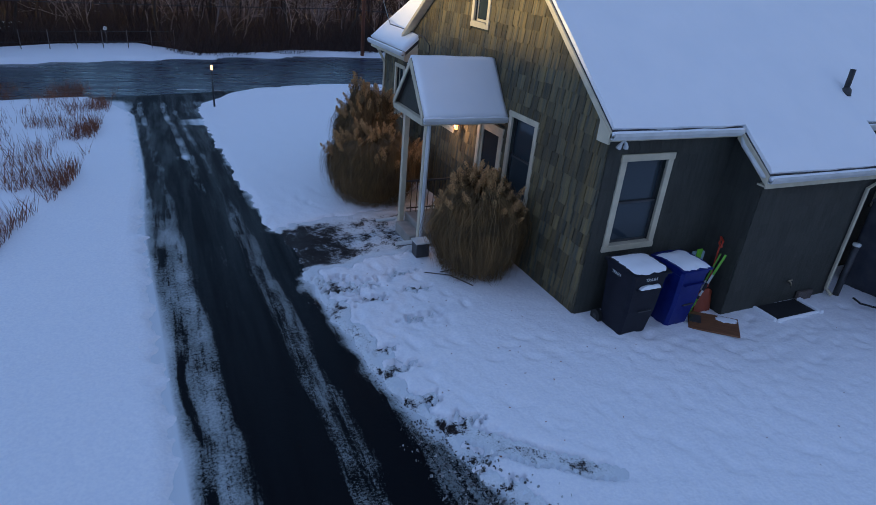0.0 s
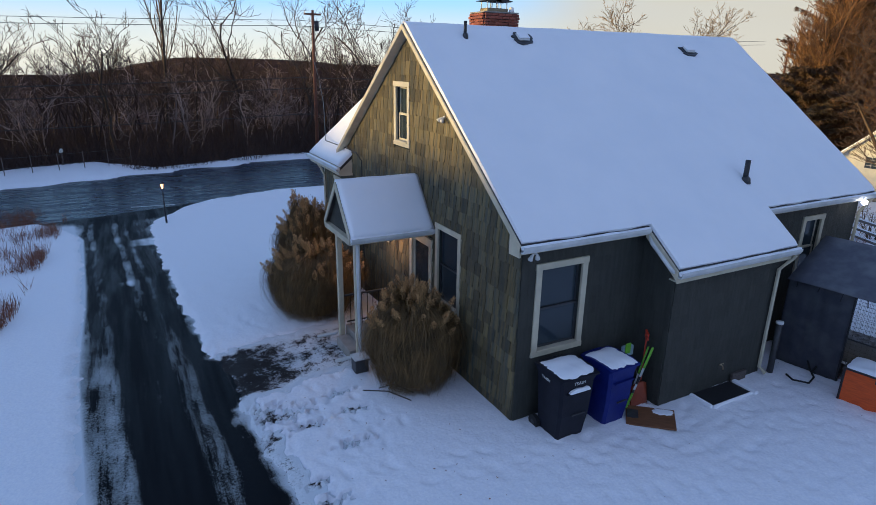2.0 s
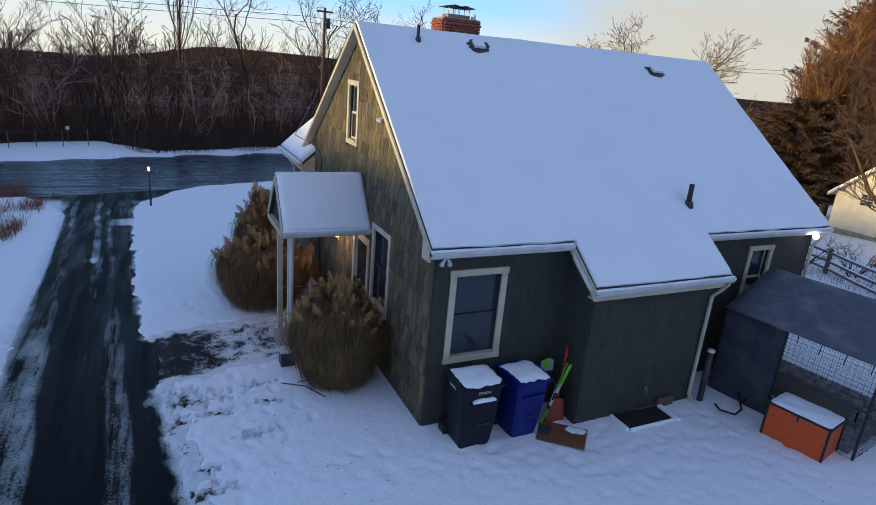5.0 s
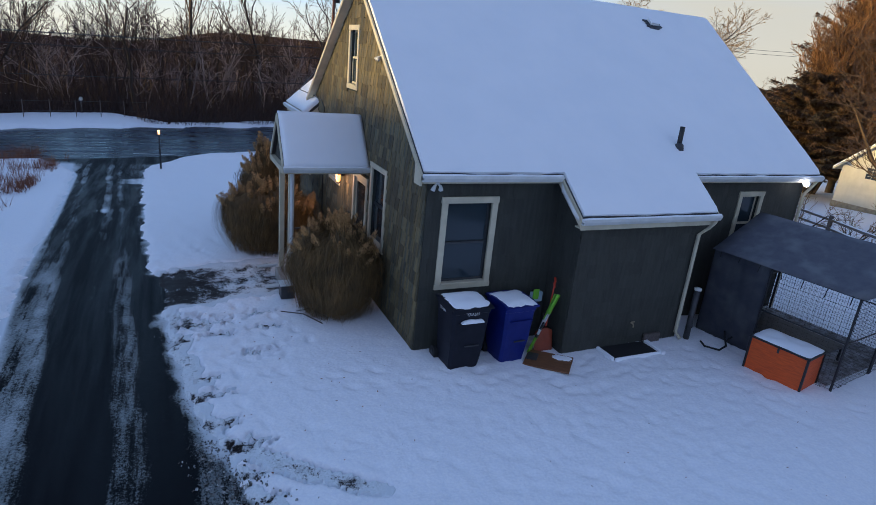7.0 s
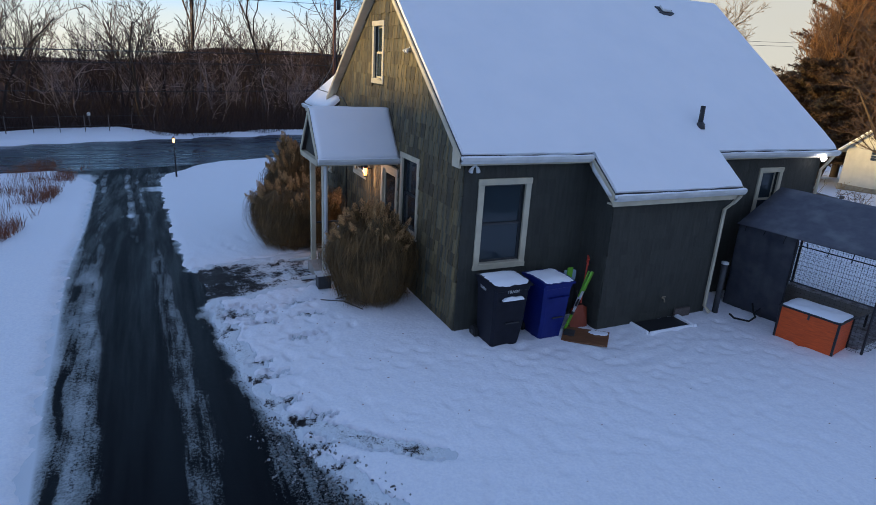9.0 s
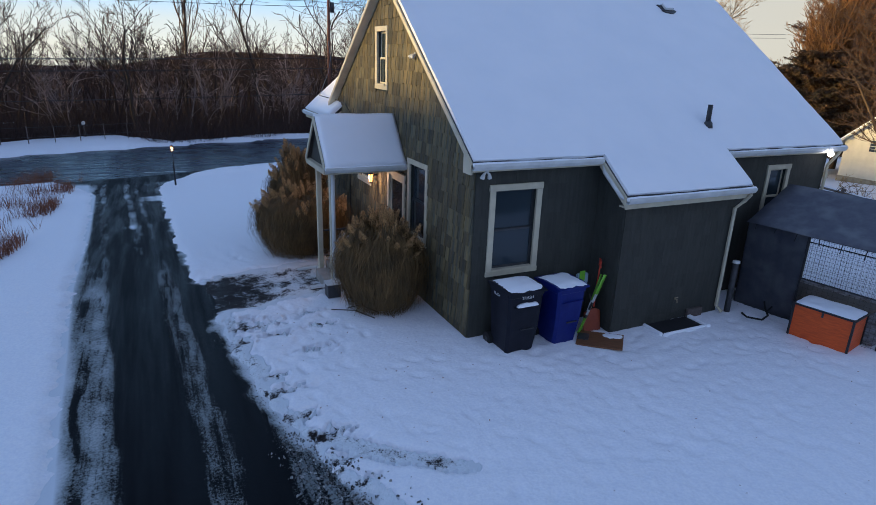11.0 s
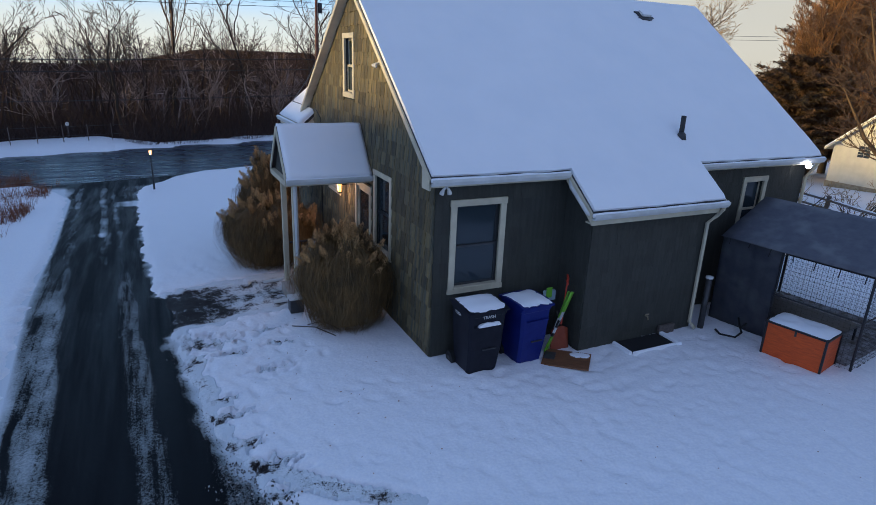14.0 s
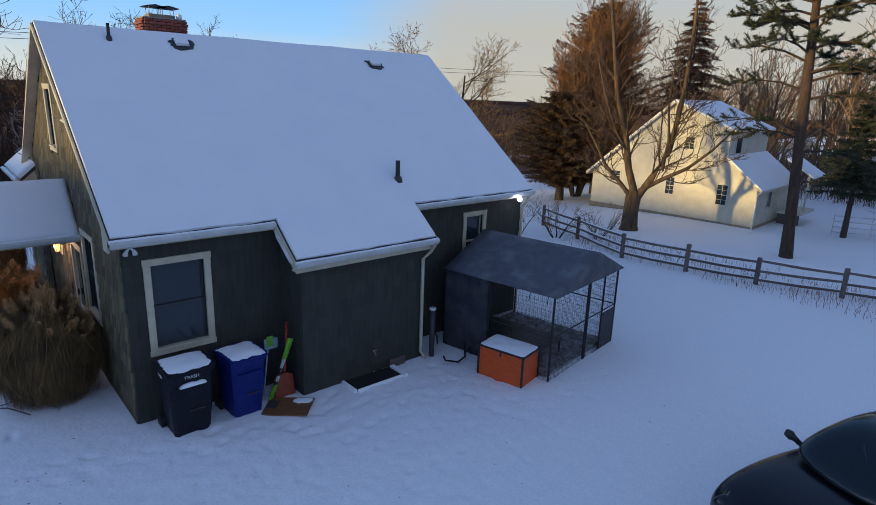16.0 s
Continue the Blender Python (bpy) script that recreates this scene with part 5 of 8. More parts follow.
def wheelie_bin(at, w, d, h, m, label, marks=True):
    """A tapered two-wheeled bin: body, rim, domed snowy lid, handle, axle, two wheels, bar, lettering."""
    b = thing("wheelie_bin", label, "bin", "bins by the wall", at=at)
    bm = bmesh.new()
    rings = []
    for k, (z, s) in enumerate(((0.03, 0.78), (0.10, 0.80), (0.55, 0.88), (h - 0.14, 0.96), (h - 0.13, 1.0), (h - 0.06, 1.01))):
        a, c = w / 2 * s, d / 2 * s
        ch = 0.05
        pts = [(-a + ch, -c), (a - ch, -c), (a, -c + ch), (a, c - ch), (a - ch, c), (-a + ch, c), (-a, c - ch), (-a, -c + ch)]
        rings.append([bm.verts.new((x, y + (0.04 if k < 2 else 0.0), z)) for x, y in pts])
    for r0, r1 in zip(rings, rings[1:]):
        for i in range(8):
            bm.faces.new((r0[i], r0[(i + 1) % 8], r1[(i + 1) % 8], r1[i]))
    bm.faces.new(rings[0][::-1])
    bm.faces.new(rings[-1])
    part("body", bm, m, b)
    bm = bmesh.new()
    prism(bm, [(-d / 2 - 0.03, h - 0.06), (d / 2 + 0.02, h - 0.06), (d / 2 + 0.02, h - 0.02), (d / 4, h + 0.015), (-d / 4, h + 0.015), (-d / 2 - 0.03, h - 0.03)], "x", -w / 2 - 0.015, w / 2 + 0.015)
    lid = part("lid", bm, m, b)
    snow_pad(lid, 0.0, -0.01, w / 2 - 0.02, d / 2 - 0.02, lambda x, y: h + 0.015 - 0.035 * smooth01(d / 4, d / 2 + 0.02, abs(y)), 0.04, at.translation.x * 3, "ragged pad of snow on the lid", 6.0, 2.2)
    bm = bmesh.new()
    tube(bm, [(-w * 0.32, d / 2 + 0.02, h - 0.10), (-w * 0.32, d / 2 + 0.075, h - 0.06), (w * 0.32, d / 2 + 0.075, h - 0.06), (w * 0.32, d / 2 + 0.02, h - 0.10)], 0.017, 8)
    part("handle", bm, m, b)
    for s in (-1, 1):
        bm = bmesh.new()
        tube(bm, [(s * (w / 2 - 0.07), d / 2 - 0.05, 0.13), (s * (w / 2 + 0.01), d / 2 - 0.05, 0.13)], 0.13, 18)
        wh = part("wheel", bm, M_RUBBER, b)
        bm = bmesh.new()
        tube(bm, [(s * (w / 2 + 0.005), d / 2 - 0.05, 0.13), (s * (w / 2 + 0.02), d / 2 - 0.05, 0.13)], 0.05, 12)
        part("hub", bm, M_LEAD, wh)
    boxpart("recess_bar", (-w * 0.10, w * 0.26, -d / 2 * 0.92 - 0.012, -d / 2 * 0.92 + 0.02, h * 0.40, h * 0.40 + 0.018), M_LEAD, b)
    if marks:
        snow_pad(b, w * 0.02, -d / 2 - 0.005, w * 0.30, 0.035, lambda x, y: h - 0.312, 0.085, 4.0, "snow caught on the ledge")
    boxpart("ledge", (-w * 0.34, w * 0.36, -d / 2 - 0.03, -d / 2 + 0.02, h - 0.33, h - 0.31), m, b)
    return b


def lettering(name, text, size, m, material, parent):
    cu = bpy.data.curves.new(name, "FONT")
    cu.body, cu.size, cu.extrude = text, size, 0.002
    cu.align_x = "CENTER"
    ob = new(name, cu)
    dg = bpy.context.evaluated_depsgraph_get()
    me = bpy.data.meshes.new_from_object(ob.evaluated_get(dg))
    bpy.data.objects.remove(ob)
    me.materials.clear()
    me.materials.append(material)
    ob = new(name, me)
    ob.parent = parent
    ob.matrix_local = m
    return ob


G0 = -0.17
bin1 = wheelie_bin(pose(0.69, -0.60, G0, 0, 0, 0), 0.80, 0.76, 1.36, M_BIN_BLACK, "black wheeled rubbish bin with a snowy lid")
lettering("lettering", "TRASH", 0.085, pose(0.0, -0.388, 1.19, 90, 0, 0), M_WHITE, bin1)
lettering("lettering", "TRASH", 0.075, pose(-0.406, 0.05, 1.16, 90, 0, -90), M_WHITE, bin1)
wheelie_bin(pose(1.72, -0.62, G0, 0, 0, 3), 0.70, 0.76, 1.30, M_BIN_BLUE, "blue wheeled recycling bin with a snowy lid", False)

board = thing("plywood_board", "wet brown plywood board lying in the snow, partly snowed over", "board", at=pose(2.42, -1.14, G0 + 0.085, 3, -3, -44))
boxpart("panel", (-0.45, 0.45, -0.31, 0.31, 0.0, 0.03), M_PLY, board, bevel=0.004)
snow_pad(board, 0.24, 0.20, 0.19, 0.10, lambda x, y: 0.03, 0.014, 2.0, "ragged patch of thin snow", 2.6, 5.5)
# thin dark sheet that stands in for a shadow on the board
boxpart("shadow_gap_sheet", (-0.43, -0.22, -0.10, 0.16, 0.03, 0.045), M_LEAD, board)

M_SHOVEL_RED = mat("red_plastic", (0.55, 0.05, 0.02), 0.45)
M_SHOVEL_BROWN = mat("rusty_orange_plastic", (0.26, 0.05, 0.02), 0.5)
M_LIME = mat("lime_plastic", (0.20, 0.50, 0.03), 0.4)
M_PALEBLUE = mat("pale_blue_plastic", (0.40, 0.52, 0.60), 0.4)
sh = thing("snow_shovel", "rusty orange snow shovel with a red grip leaning in the corner", "shovel")
bm = bmesh.new()
tube(bm, [(2.62, -0.62, 0.42), (2.74, -0.52, 1.26)], 0.016, 8)
part("shaft", bm, M_SHOVEL_RED, sh)
bm = bmesh.new()
tube(bm, [(2.70, -0.59, 1.26), (2.69, -0.60, 1.38), (2.78, -0.46, 1.40), (2.78, -0.46, 1.28), (2.70, -0.59, 1.26)], 0.022, 8)
part("grip", bm, M_SHOVEL_RED, sh)
bm = bmesh.new()
pts = [(-0.22, 0.0), (0.22, 0.0), (0.20, 0.42), (0.06, 0.50), (-0.06, 0.50), (-0.20, 0.42)]
f0 = [bm.verts.new((2.60 + x, -0.68 - 0.10 * (1 - (x / 0.22) ** 2) * 0.6 + y * 0.18, G0 + 0.06 + y)) for x, y in pts]
f1 = [bm.verts.new((2.60 + x, -0.675 - 0.10 * (1 - (x / 0.22) ** 2) * 0.6 + y * 0.18 + 0.02, G0 + 0.06 + y)) for x, y in pts]
bm.faces.new(f0)
bm.faces.new(f1[::-1])
for i in range(6):
    bm.faces.new((f0[i], f0[(i + 1) % 6], f1[(i + 1) % 6], f1[i]))
part("blade", bm, M_SHOVEL_BROWN, sh, "rusty orange plastic blade")

def leaning_board(name, label, a, b, wide, thick, bands, parent_cat):
    """A long flat tool leaning from a up to b, in bands of (from, to, material, part name)."""
    a, b = Vector(a), Vector(b)
    t = thing(name, label, parent_cat)
    d = (b - a).normalized()
    u = Vector((0.55, -0.83, 0)).cross(d).normalized()
    w = d.cross(u).normalized()
    for f0, f1, m, pn, k in bands:
        bm = bmesh.new()
        p, q = a.lerp(b, f0), a.lerp(b, f1)
        r0 = [bm.verts.new(p + u * (i * wide * k) + w * (o * thick)) for i, o in ((-1, -1), (1, -1), (1, 1), (-1, 1))]
        r1 = [bm.verts.new(q + u * (i * wide * k) + w * (o * thick)) for i, o in ((-1, -1), (1, -1), (1, 1), (-1, 1))]
        for c in range(4):
            bm.faces.new((r0[c], r0[(c + 1) % 4], r1[(c + 1) % 4], r1[c]))
        bm.faces.new(r0[::-1])
        bm.faces.new(r1)
        part(pn, bm, m, t)
    return t


leaning_board("snow_broom", "long lime-green and silver roof rake leaning against the wall", (2.26, -0.66, G0 + 0.06), (2.76, -0.70, 1.16), 0.048, 0.020,
              ((0.0, 0.26, M_LIME, "lower_sleeve", 1.0), (0.26, 0.31, M_BLACK, "joint", 1.1), (0.31, 0.66, M_WHITE, "shaft", 0.62), (0.40, 0.52, M_BLACK, "printed_label", 0.7), (0.66, 0.98, M_LIME, "upper_sleeve", 1.15)), "snow tool")
leaning_board("snow_broom", "lime-edged silver snow pole leaning beside the roof rake", (2.36, -0.58, G0 + 0.06), (2.76, -0.58, 1.10), 0.030, 0.014,
              ((0.0, 0.55, M_WHITE, "shaft", 1.0), (0.55, 1.0, M_LIME, "sleeve", 1.2)), "snow tool")
tool2 = thing("snow_brush", "pale blue and lime snow brush leaning in the corner", "snow tool")
bm = bmesh.new()
tube(bm, [(2.24, -0.42, G0 + 0.10), (2.46, -0.27, 0.96)], 0.016, 8)
part("shaft", bm, M_PALEBLUE, tool2)
boxpart("head", (2.36, 2.64, -0.34, -0.25, 0.84, 1.06), M_PALEBLUE, tool2, "pale blue brush head dusted with snow", 0.02)
boxpart("bristle_block", (2.38, 2.52, -0.37, -0.341, 0.92, 1.14), M_LIME, tool2, bevel=0.01)
rope = thing("rope_coil", "dark handled rope hanging in the wall corner", "rope")
bm = bmesh.new()
tube(bm, [(2.66, -0.40, 0.62), (2.69, -0.44, 0.45), (2.66, -0.50, 0.28), (2.70, -0.55, 0.12), (2.64, -0.60, 0.04)], 0.012, 6)
part("cord", bm, M_WOODGREY, rope)

hose = thing("garden_hose", "loop of black hose half buried in the snow", "hose")
bm = bmesh.new()
tube(bm, [(6.34, -1.32, -0.03), (6.20, -1.55, -0.01), (6.36, -1.80, 0.0), (6.66, -1.72, 0.02), (6.86, -1.50, 0.06), (6.98, -1.36, 0.16)], 0.022, 8)
part("loop", bm, M_RUBBER, hose, smooth=True)
bm = bmesh.new()
tube(bm, [(6.80, -1.58, 0.04), (7.02, -1.54, 0.10)], 0.02, 6)
part("end", bm, M_RUBBER, hose)
bm = bmesh.new()
tube(bm, [(6.30, -0.95, 0.35), (6.45, -0.85, 0.42), (6.62, -0.75, 0.20), (6.60, -0.80, 0.02)], 0.018, 6)
part("tail", bm, M_RUBBER, hose)

# ---- dog run with a tent roof, beside the far wall ----
RUN_AT = pose(6.98, -0.62, 0.0, 0, 0, 8.5)
run = thing("dog_run", "black wire dog run under a grey canvas tent roof", "dog run", at=RUN_AT)
DX0, DX1, DY0, DY1, DZ0, DZ1 = 0.0, 3.20, -3.0, 0.0, -0.18, 1.88
DM1, DM2, DSY = 1.62, 2.46, -1.30   # mid posts along the outer side, and the sheet's end


def bar(name, a, b, r, m, parent, sides=6):
    bm = bmesh.new()
    tube(bm, [a, b], r, sides)
    return part(name, bm, m, parent)


posts = [(DX0, DY0), (DM1, DY0), (DM2, DY0), (DX1, DY0), (DX1, DY1), (DM1, DY1), (DX0, DY1), (DX0, DSY)]
for x, y in posts:
    bar("post", (x, y, DZ0), (x, y, DZ1), 0.026, M_CAGE, run)
bar("post", (DM1 + 0.07, DY0, DZ0), (DM1 + 0.07, DY0, DZ1), 0.022, M_CAGE, run)
corners = [(DX0, DY0), (DX1, DY0), (DX1, DY1), (DX0, DY1)]
for (xa, ya), (xb, yb) in zip(corners, corners[1:] + corners[:1]):
    for z in (DZ0 + 0.06, 0.92, DZ1 - 0.02):
        bar("rail", (xa, ya, z), (xb, yb, z), 0.016, M_CAGE, run)


def wire_panel(xa, ya, xb, yb, z0, z1, step_h=0.10, step_v=0.06):
    bm = bmesh.new()
    L = math.hypot(xb - xa, yb - ya)
    for k in range(1, int(L / step_v)):
        f = k * step_v / L
        x, y = xa + (xb - xa) * f, ya + (yb - ya) * f
        tube(bm, [(x, y, z0), (x, y, z1)], 0.0028, 3, False)
    for k in range(1, int((z1 - z0) / step_h)):
        z = z0 + k * step_h
        tube(bm, [(xa, ya, z), (xb, yb, z)], 0.0028, 3, False)
    ob = part("wire_panel", bm, M_CAGE, run)
    ob["kind"] = "stuff"


wire_panel(DX0, DY0, DM1, DY0, DZ0, DZ1)
wire_panel(DM1 + 0.07, DY0, DM2, DY0, DZ0, DZ1)
wire_panel(DM2, DY0, DX1, DY0, 0.92, DZ1)
wire_panel(DX1, DY0, DX1, DY1, DZ0, DZ1)
wire_panel(DX0, DY1, DX1, DY1, DZ0, DZ1)
wire_panel(DX0, DSY, DX0, DY0, DZ0, DZ1, 0.10, 0.10)
boxpart("kick_panel", (DM2 + 0.02, DX1 - 0.03, DY0 - 0.012, DY0 + 0.012, DZ0 + 0.08, 0.84), M_CAGE, run, "dark solid lower panel")
boxpart("latch", (DM2 + 0.06, DM2 + 0.14, DY0 - 0.04, DY0 - 0.013, 0.78, 0.86), M_LEAD, run)
# canvas sheet hung over half of the side, slightly rippled
bm = bmesh.new()
cols = 28
grid_ = []
for i in range(cols + 1):
    f = i / cols
    y = DY1 + (DSY - DY1) * f
    x = DX0 - 0.035 - 0.010 * math.sin(f * 11) - 0.006 * math.sin(f * 31)
    grid_.append([bm.verts.new((x - 0.008 * math.sin(k * 0.9 + f * 5), y, DZ1 - (DZ1 - DZ0 + 0.0) * k / 8)) for k in range(9)])
for i in range(cols):
    for k in range(8):
        bm.faces.new((grid_[i][k], grid_[i + 1][k], grid_[i + 1][k + 1], grid_[i][k + 1]))
bmesh.ops.solidify(bm, geom=bm.faces[:], thickness=0.006)
part("side_sheet", bm, M_CANVAS, run, "grey canvas side sheet", True)
# sheet on the house side too, seen through the wire
bm = bmesh.new()
box(bm, DX0 + 0.05, 1.15, DY1 - 0.012, DY1 - 0.004, DZ0, DZ1)
part("back_sheet", bm, M_CANVAS, run)
# tent roof: a plain gable, sagging a little between the poles
E1, E2, E3, E4 = Vector((DX0 - 0.06, DY0 - 0.10, DZ1)), Vector((DX1 + 0.12, DY0 - 0.10, DZ1)), Vector((DX1 + 0.12, DY1 + 0.03, DZ1)), Vector((DX0 - 0.10, DY1 + 0.03, DZ1))
R1, R2 = Vector((1.80, DY0 - 0.10, 2.56)), Vector((1.52, DY1 + 0.03, 2.62))


def sag_patch(bm, a, b, c, d, n, sag):
    vs = [[None] * (n + 1) for _ in range(n + 1)]
    for i in range(n + 1):
        for j in range(n + 1):
            u, v = i / n, j / n
            p = a.lerp(b, u).lerp(d.lerp(c, u), v)
            p.z -= sag * math.sin(math.pi * u) * math.sin(math.pi * v) + 0.012 * noise.noise(p * 2.5)
            vs[i][j] = bm.verts.new(p)
    for i in range(n):
        for j in range(n):
            bm.faces.new((vs[i][j], vs[i + 1][j], vs[i + 1][j + 1], vs[i][j + 1]))


bm = bmesh.new()
sag_patch(bm, E1, E4, R2, R1, 10, 0.05)
sag_patch(bm, E3, E2, R1, R2, 10, 0.05)
sag_patch(bm, E2, E1, R1 + Vector((-0.001, 0, 0)), R1, 10, 0.0)
bmesh.ops.remove_doubles(bm, verts=bm.verts[:], dist=0.004)
bmesh.ops.recalc_face_normals(bm, faces=bm.faces[:])
bmesh.ops.solidify(bm, geom=bm.faces[:], thickness=0.008)
part("canopy", bm, M_CANVAS, run, "grey canvas tent roof with a dusting of frost", True)
bm = bmesh.new()
prism(bm, [(DX0 - 0.1, DZ1), (DX1 + 0.1, DZ1), (1.52, 2.60)], "y", DY1 + 0.012, DY1 + 0.02)
part("gable_sheet", bm, M_CANVAS, run)
bar("ridge_pole", tuple(R1 - Vector((0, 0, 0.03))), tuple(R2 - Vector((0, 0, 0.03))), 0.02, M_CAGE, run)
# loose tie straps under the roof edge
rngt = random.Random(5)
for k in range(7):
    f = (k + 0.5) / 7
    p = E1.lerp(E4, f)
    bar("strap", (p.x - 0.005, p.y, p.z), (p.x - 0.015, p.y + rngt.uniform(-0.03, 0.03), p.z - rngt.uniform(0.10, 0.22)), 0.010, M_CAGE, run, 4)
floor_mat = thing("rubber_mat", "dark floor mat with straw inside the dog run", "mat", at=RUN_AT)
M_STRAW = mat("trodden_straw_and_snow", (0.34, 0.33, 0.35), 0.9, (0.09, 0.075, 0.06), 5, 6, bump=0.6)
boxpart("mat", (0.12, 3.05, -2.88, -0.12, -0.09, -0.03), M_STRAW, floor_mat, bevel=0.01)
bedb = thing("dog_bed", "low raised dark bed inside the dog run", "pet bed", at=RUN_AT)
boxpart("deck", (0.14, 1.5, -2.5, -0.4, 0.30, 0.34), M_LEAD, bedb, bevel=0.01)
boxpart("rail", (0.10, 0.135, -2.52, -0.38, 0.30, 0.345), M_WHITE, bedb, "pale metal edge rail", bevel=0.008)
for x in (0.18, 1.45):
    for y in (-2.45, -0.45):
        boxpart("leg", (x - 0.02, x + 0.02, y - 0.02, y + 0.02, -0.03, 0.30), M_CAGE, bedb)

# orange box with black edges
dbox = thing("storage_box", "orange wooden storage box with black edges and a snowy lid", "box", at=pose(6.97, -2.80, -0.16, 0, 0, 12))
bw, bd, bh = 0.37, 0.56, 0.74
boxpart("front_panel", (-bw, -bw + 0.025, -bd + 0.02, bd - 0.02, 0.02, bh), M_ORANGE, dbox)
boxpart("back_panel", (bw - 0.025, bw, -bd + 0.02, bd - 0.02, 0.02, bh), M_ORANGE, dbox)
boxpart("side_panel", (-bw + 0.026, bw - 0.026, -bd + 0.004, -bd + 0.03, 0.02, bh), M_ORANGE, dbox)
boxpart("side_panel", (-bw + 0.026, bw - 0.026, bd - 0.03, bd - 0.004, 0.02, bh), M_ORANGE, dbox)
for sx in (-1, 1):
    for sy in (-1, 1):
        x, y = sx * bw, sy * (bd - 0.005)
        boxpart("corner_post", (x - 0.020, x + 0.020, y - 0.020, y + 0.020, 0.0, bh), M_CAGE, dbox)
boxpart("top_rim", (-bw - 0.03, bw + 0.03, -bd - 0.03, bd + 0.03, bh, bh + 0.035), M_CAGE, dbox)
snow_pad(dbox, 0.0, 0.0, bw + 0.005, bd + 0.005, lambda x, y: bh + 0.035, 0.06, 6.0, "slab of snow on the lid", 14.0, 0.4)
boxpart("hasp", (-bw - 0.02, -bw - 0.001, -0.018, 0.018, bh - 0.11, bh - 0.01), M_LEAD, dbox)


# ---- ornamental grass clumps ----
def grass_clump(name, x, y, r, h, n, plumes, seed, label, group=""):
    """A tousled dome of thin dry blades that rise, arch over and hang down, with feathery plumes on top."""
    rng = random.Random(seed)
    z0 = ground_z(x, y)
    g = thing(name, label, "ornamental grass", group, at=pose(x, y, z0))
    cz, az = 0.48 * h, 0.50 * h

    def dome(th, a, s):
        bulge = 1 + 0.24 * noise.noise((math.cos(a) * 1.4 + seed, math.sin(a) * 1.4, th * 1.6)) + 0.10 * noise.noise((math.cos(a) * 4 + seed, math.sin(a) * 4, th * 2.0))
        rr = r * s * bulge * (math.sin(th) ** 0.85 if th < 1.57 else 1.0 - 0.30 * (th - 1.57))
        zz = cz + math.cos(th) * az * s * bulge if th < 1.57 else cz - (th - 1.57) * 0.62 * h
        return Vector((math.cos(a) * rr, math.sin(a) * rr, max(zz, 0.03)))
    V, F = [], []
    for k in range(n):
        a = rng.random() * math.tau
        s = 1.04 - 0.55 * rng.random() ** 1.1 + (rng.random() * 0.24 if rng.random() < 0.22 else 0.0)
        t0 = rng.uniform(0.15, 1.25)
        t1 = min(2.45, t0 + rng.uniform(0.35, 1.75))
        cur = rng.uniform(-0.55, 0.55)
        rb = r * 0.42 * math.sqrt(rng.random())
        root = Vector((math.cos(a) * rb, math.sin(a) * rb, 0.0))
        knee = root.lerp(dome(t0, a, s * 0.92), 0.6)
        pts = [root, knee] + [dome(t0 + (t1 - t0) * f, a + cur * f * (0.5 + f), s + 0.05 * f * rng.uniform(-1, 1.2)) for f in (0.0, 0.35, 0.7, 1.0)]
        wa = a + math.pi / 2 + rng.uniform(-0.9, 0.9)
        wv = Vector((math.cos(wa), math.sin(wa), rng.uniform(-0.4, 0.4))) * rng.uniform(0.004, 0.008)
        i0 = len(V)
        for q, p in enumerate(pts):
            w = wv * (1.0 - 0.75 * q / 5)
            V += [tuple(p - w), tuple(p + w)]
            if q:
                b = i0 + 2 * q
                F.append((b - 2, b - 1, b + 1, b))
    ob = new("blades", raw_mesh("blades", V, F, M_GRASS))
    ob.parent = g
    ob["kind"] = "stuff"
    V, F = [], []
    for k in range(plumes):
        a = rng.random() * math.tau
        th = 1.15 * rng.random() ** 0.8
        c = dome(th, a, rng.uniform(1.0, 1.18))
        axis = (Vector((math.cos(a) * math.sin(th) * 0.8, math.sin(a) * math.sin(th) * 0.8, 1.0)) + Vector((rng.uniform(-0.3, 0.3), rng.uniform(-0.3, 0.3), 0))).normalized()
        L, w = rng.uniform(0.24, 0.36), rng.uniform(0.060, 0.088)
        u = axis.orthogonal().normalized()
        v = axis.cross(u)
        for q in range(240):
            f = rng.random()
            an = rng.random() * math.tau
            ra = u * math.cos(an) + v * math.sin(an)
            rad = w * math.sin(math.pi * min(1.0, f * 0.80 + 0.14)) * rng.uniform(0.35, 1.05)
            p = c + axis * (L * (f - 0.5)) + ra * rad
            tip = p + ra * rng.uniform(0.006, 0.024) + axis * rng.uniform(0.03, 0.06) + Vector((0, 0, -0.012))
            sd = (v * math.cos(an) - u * math.sin(an)) * 0.0065
            i = len(V)
            V += [tuple(p - sd), tuple(p + sd), tuple(tip)]
            F.append((i, i + 1, i + 2))
        i = len(V)
        st = Vector((c.x * 0.4, c.y * 0.4, h * 0.4))
        V += [tuple(st - u * 0.003), tuple(st + u * 0.003), tuple(c + u * 0.003), tuple(c - u * 0.003)]
        F.append((i, i + 1, i + 2, i + 3))
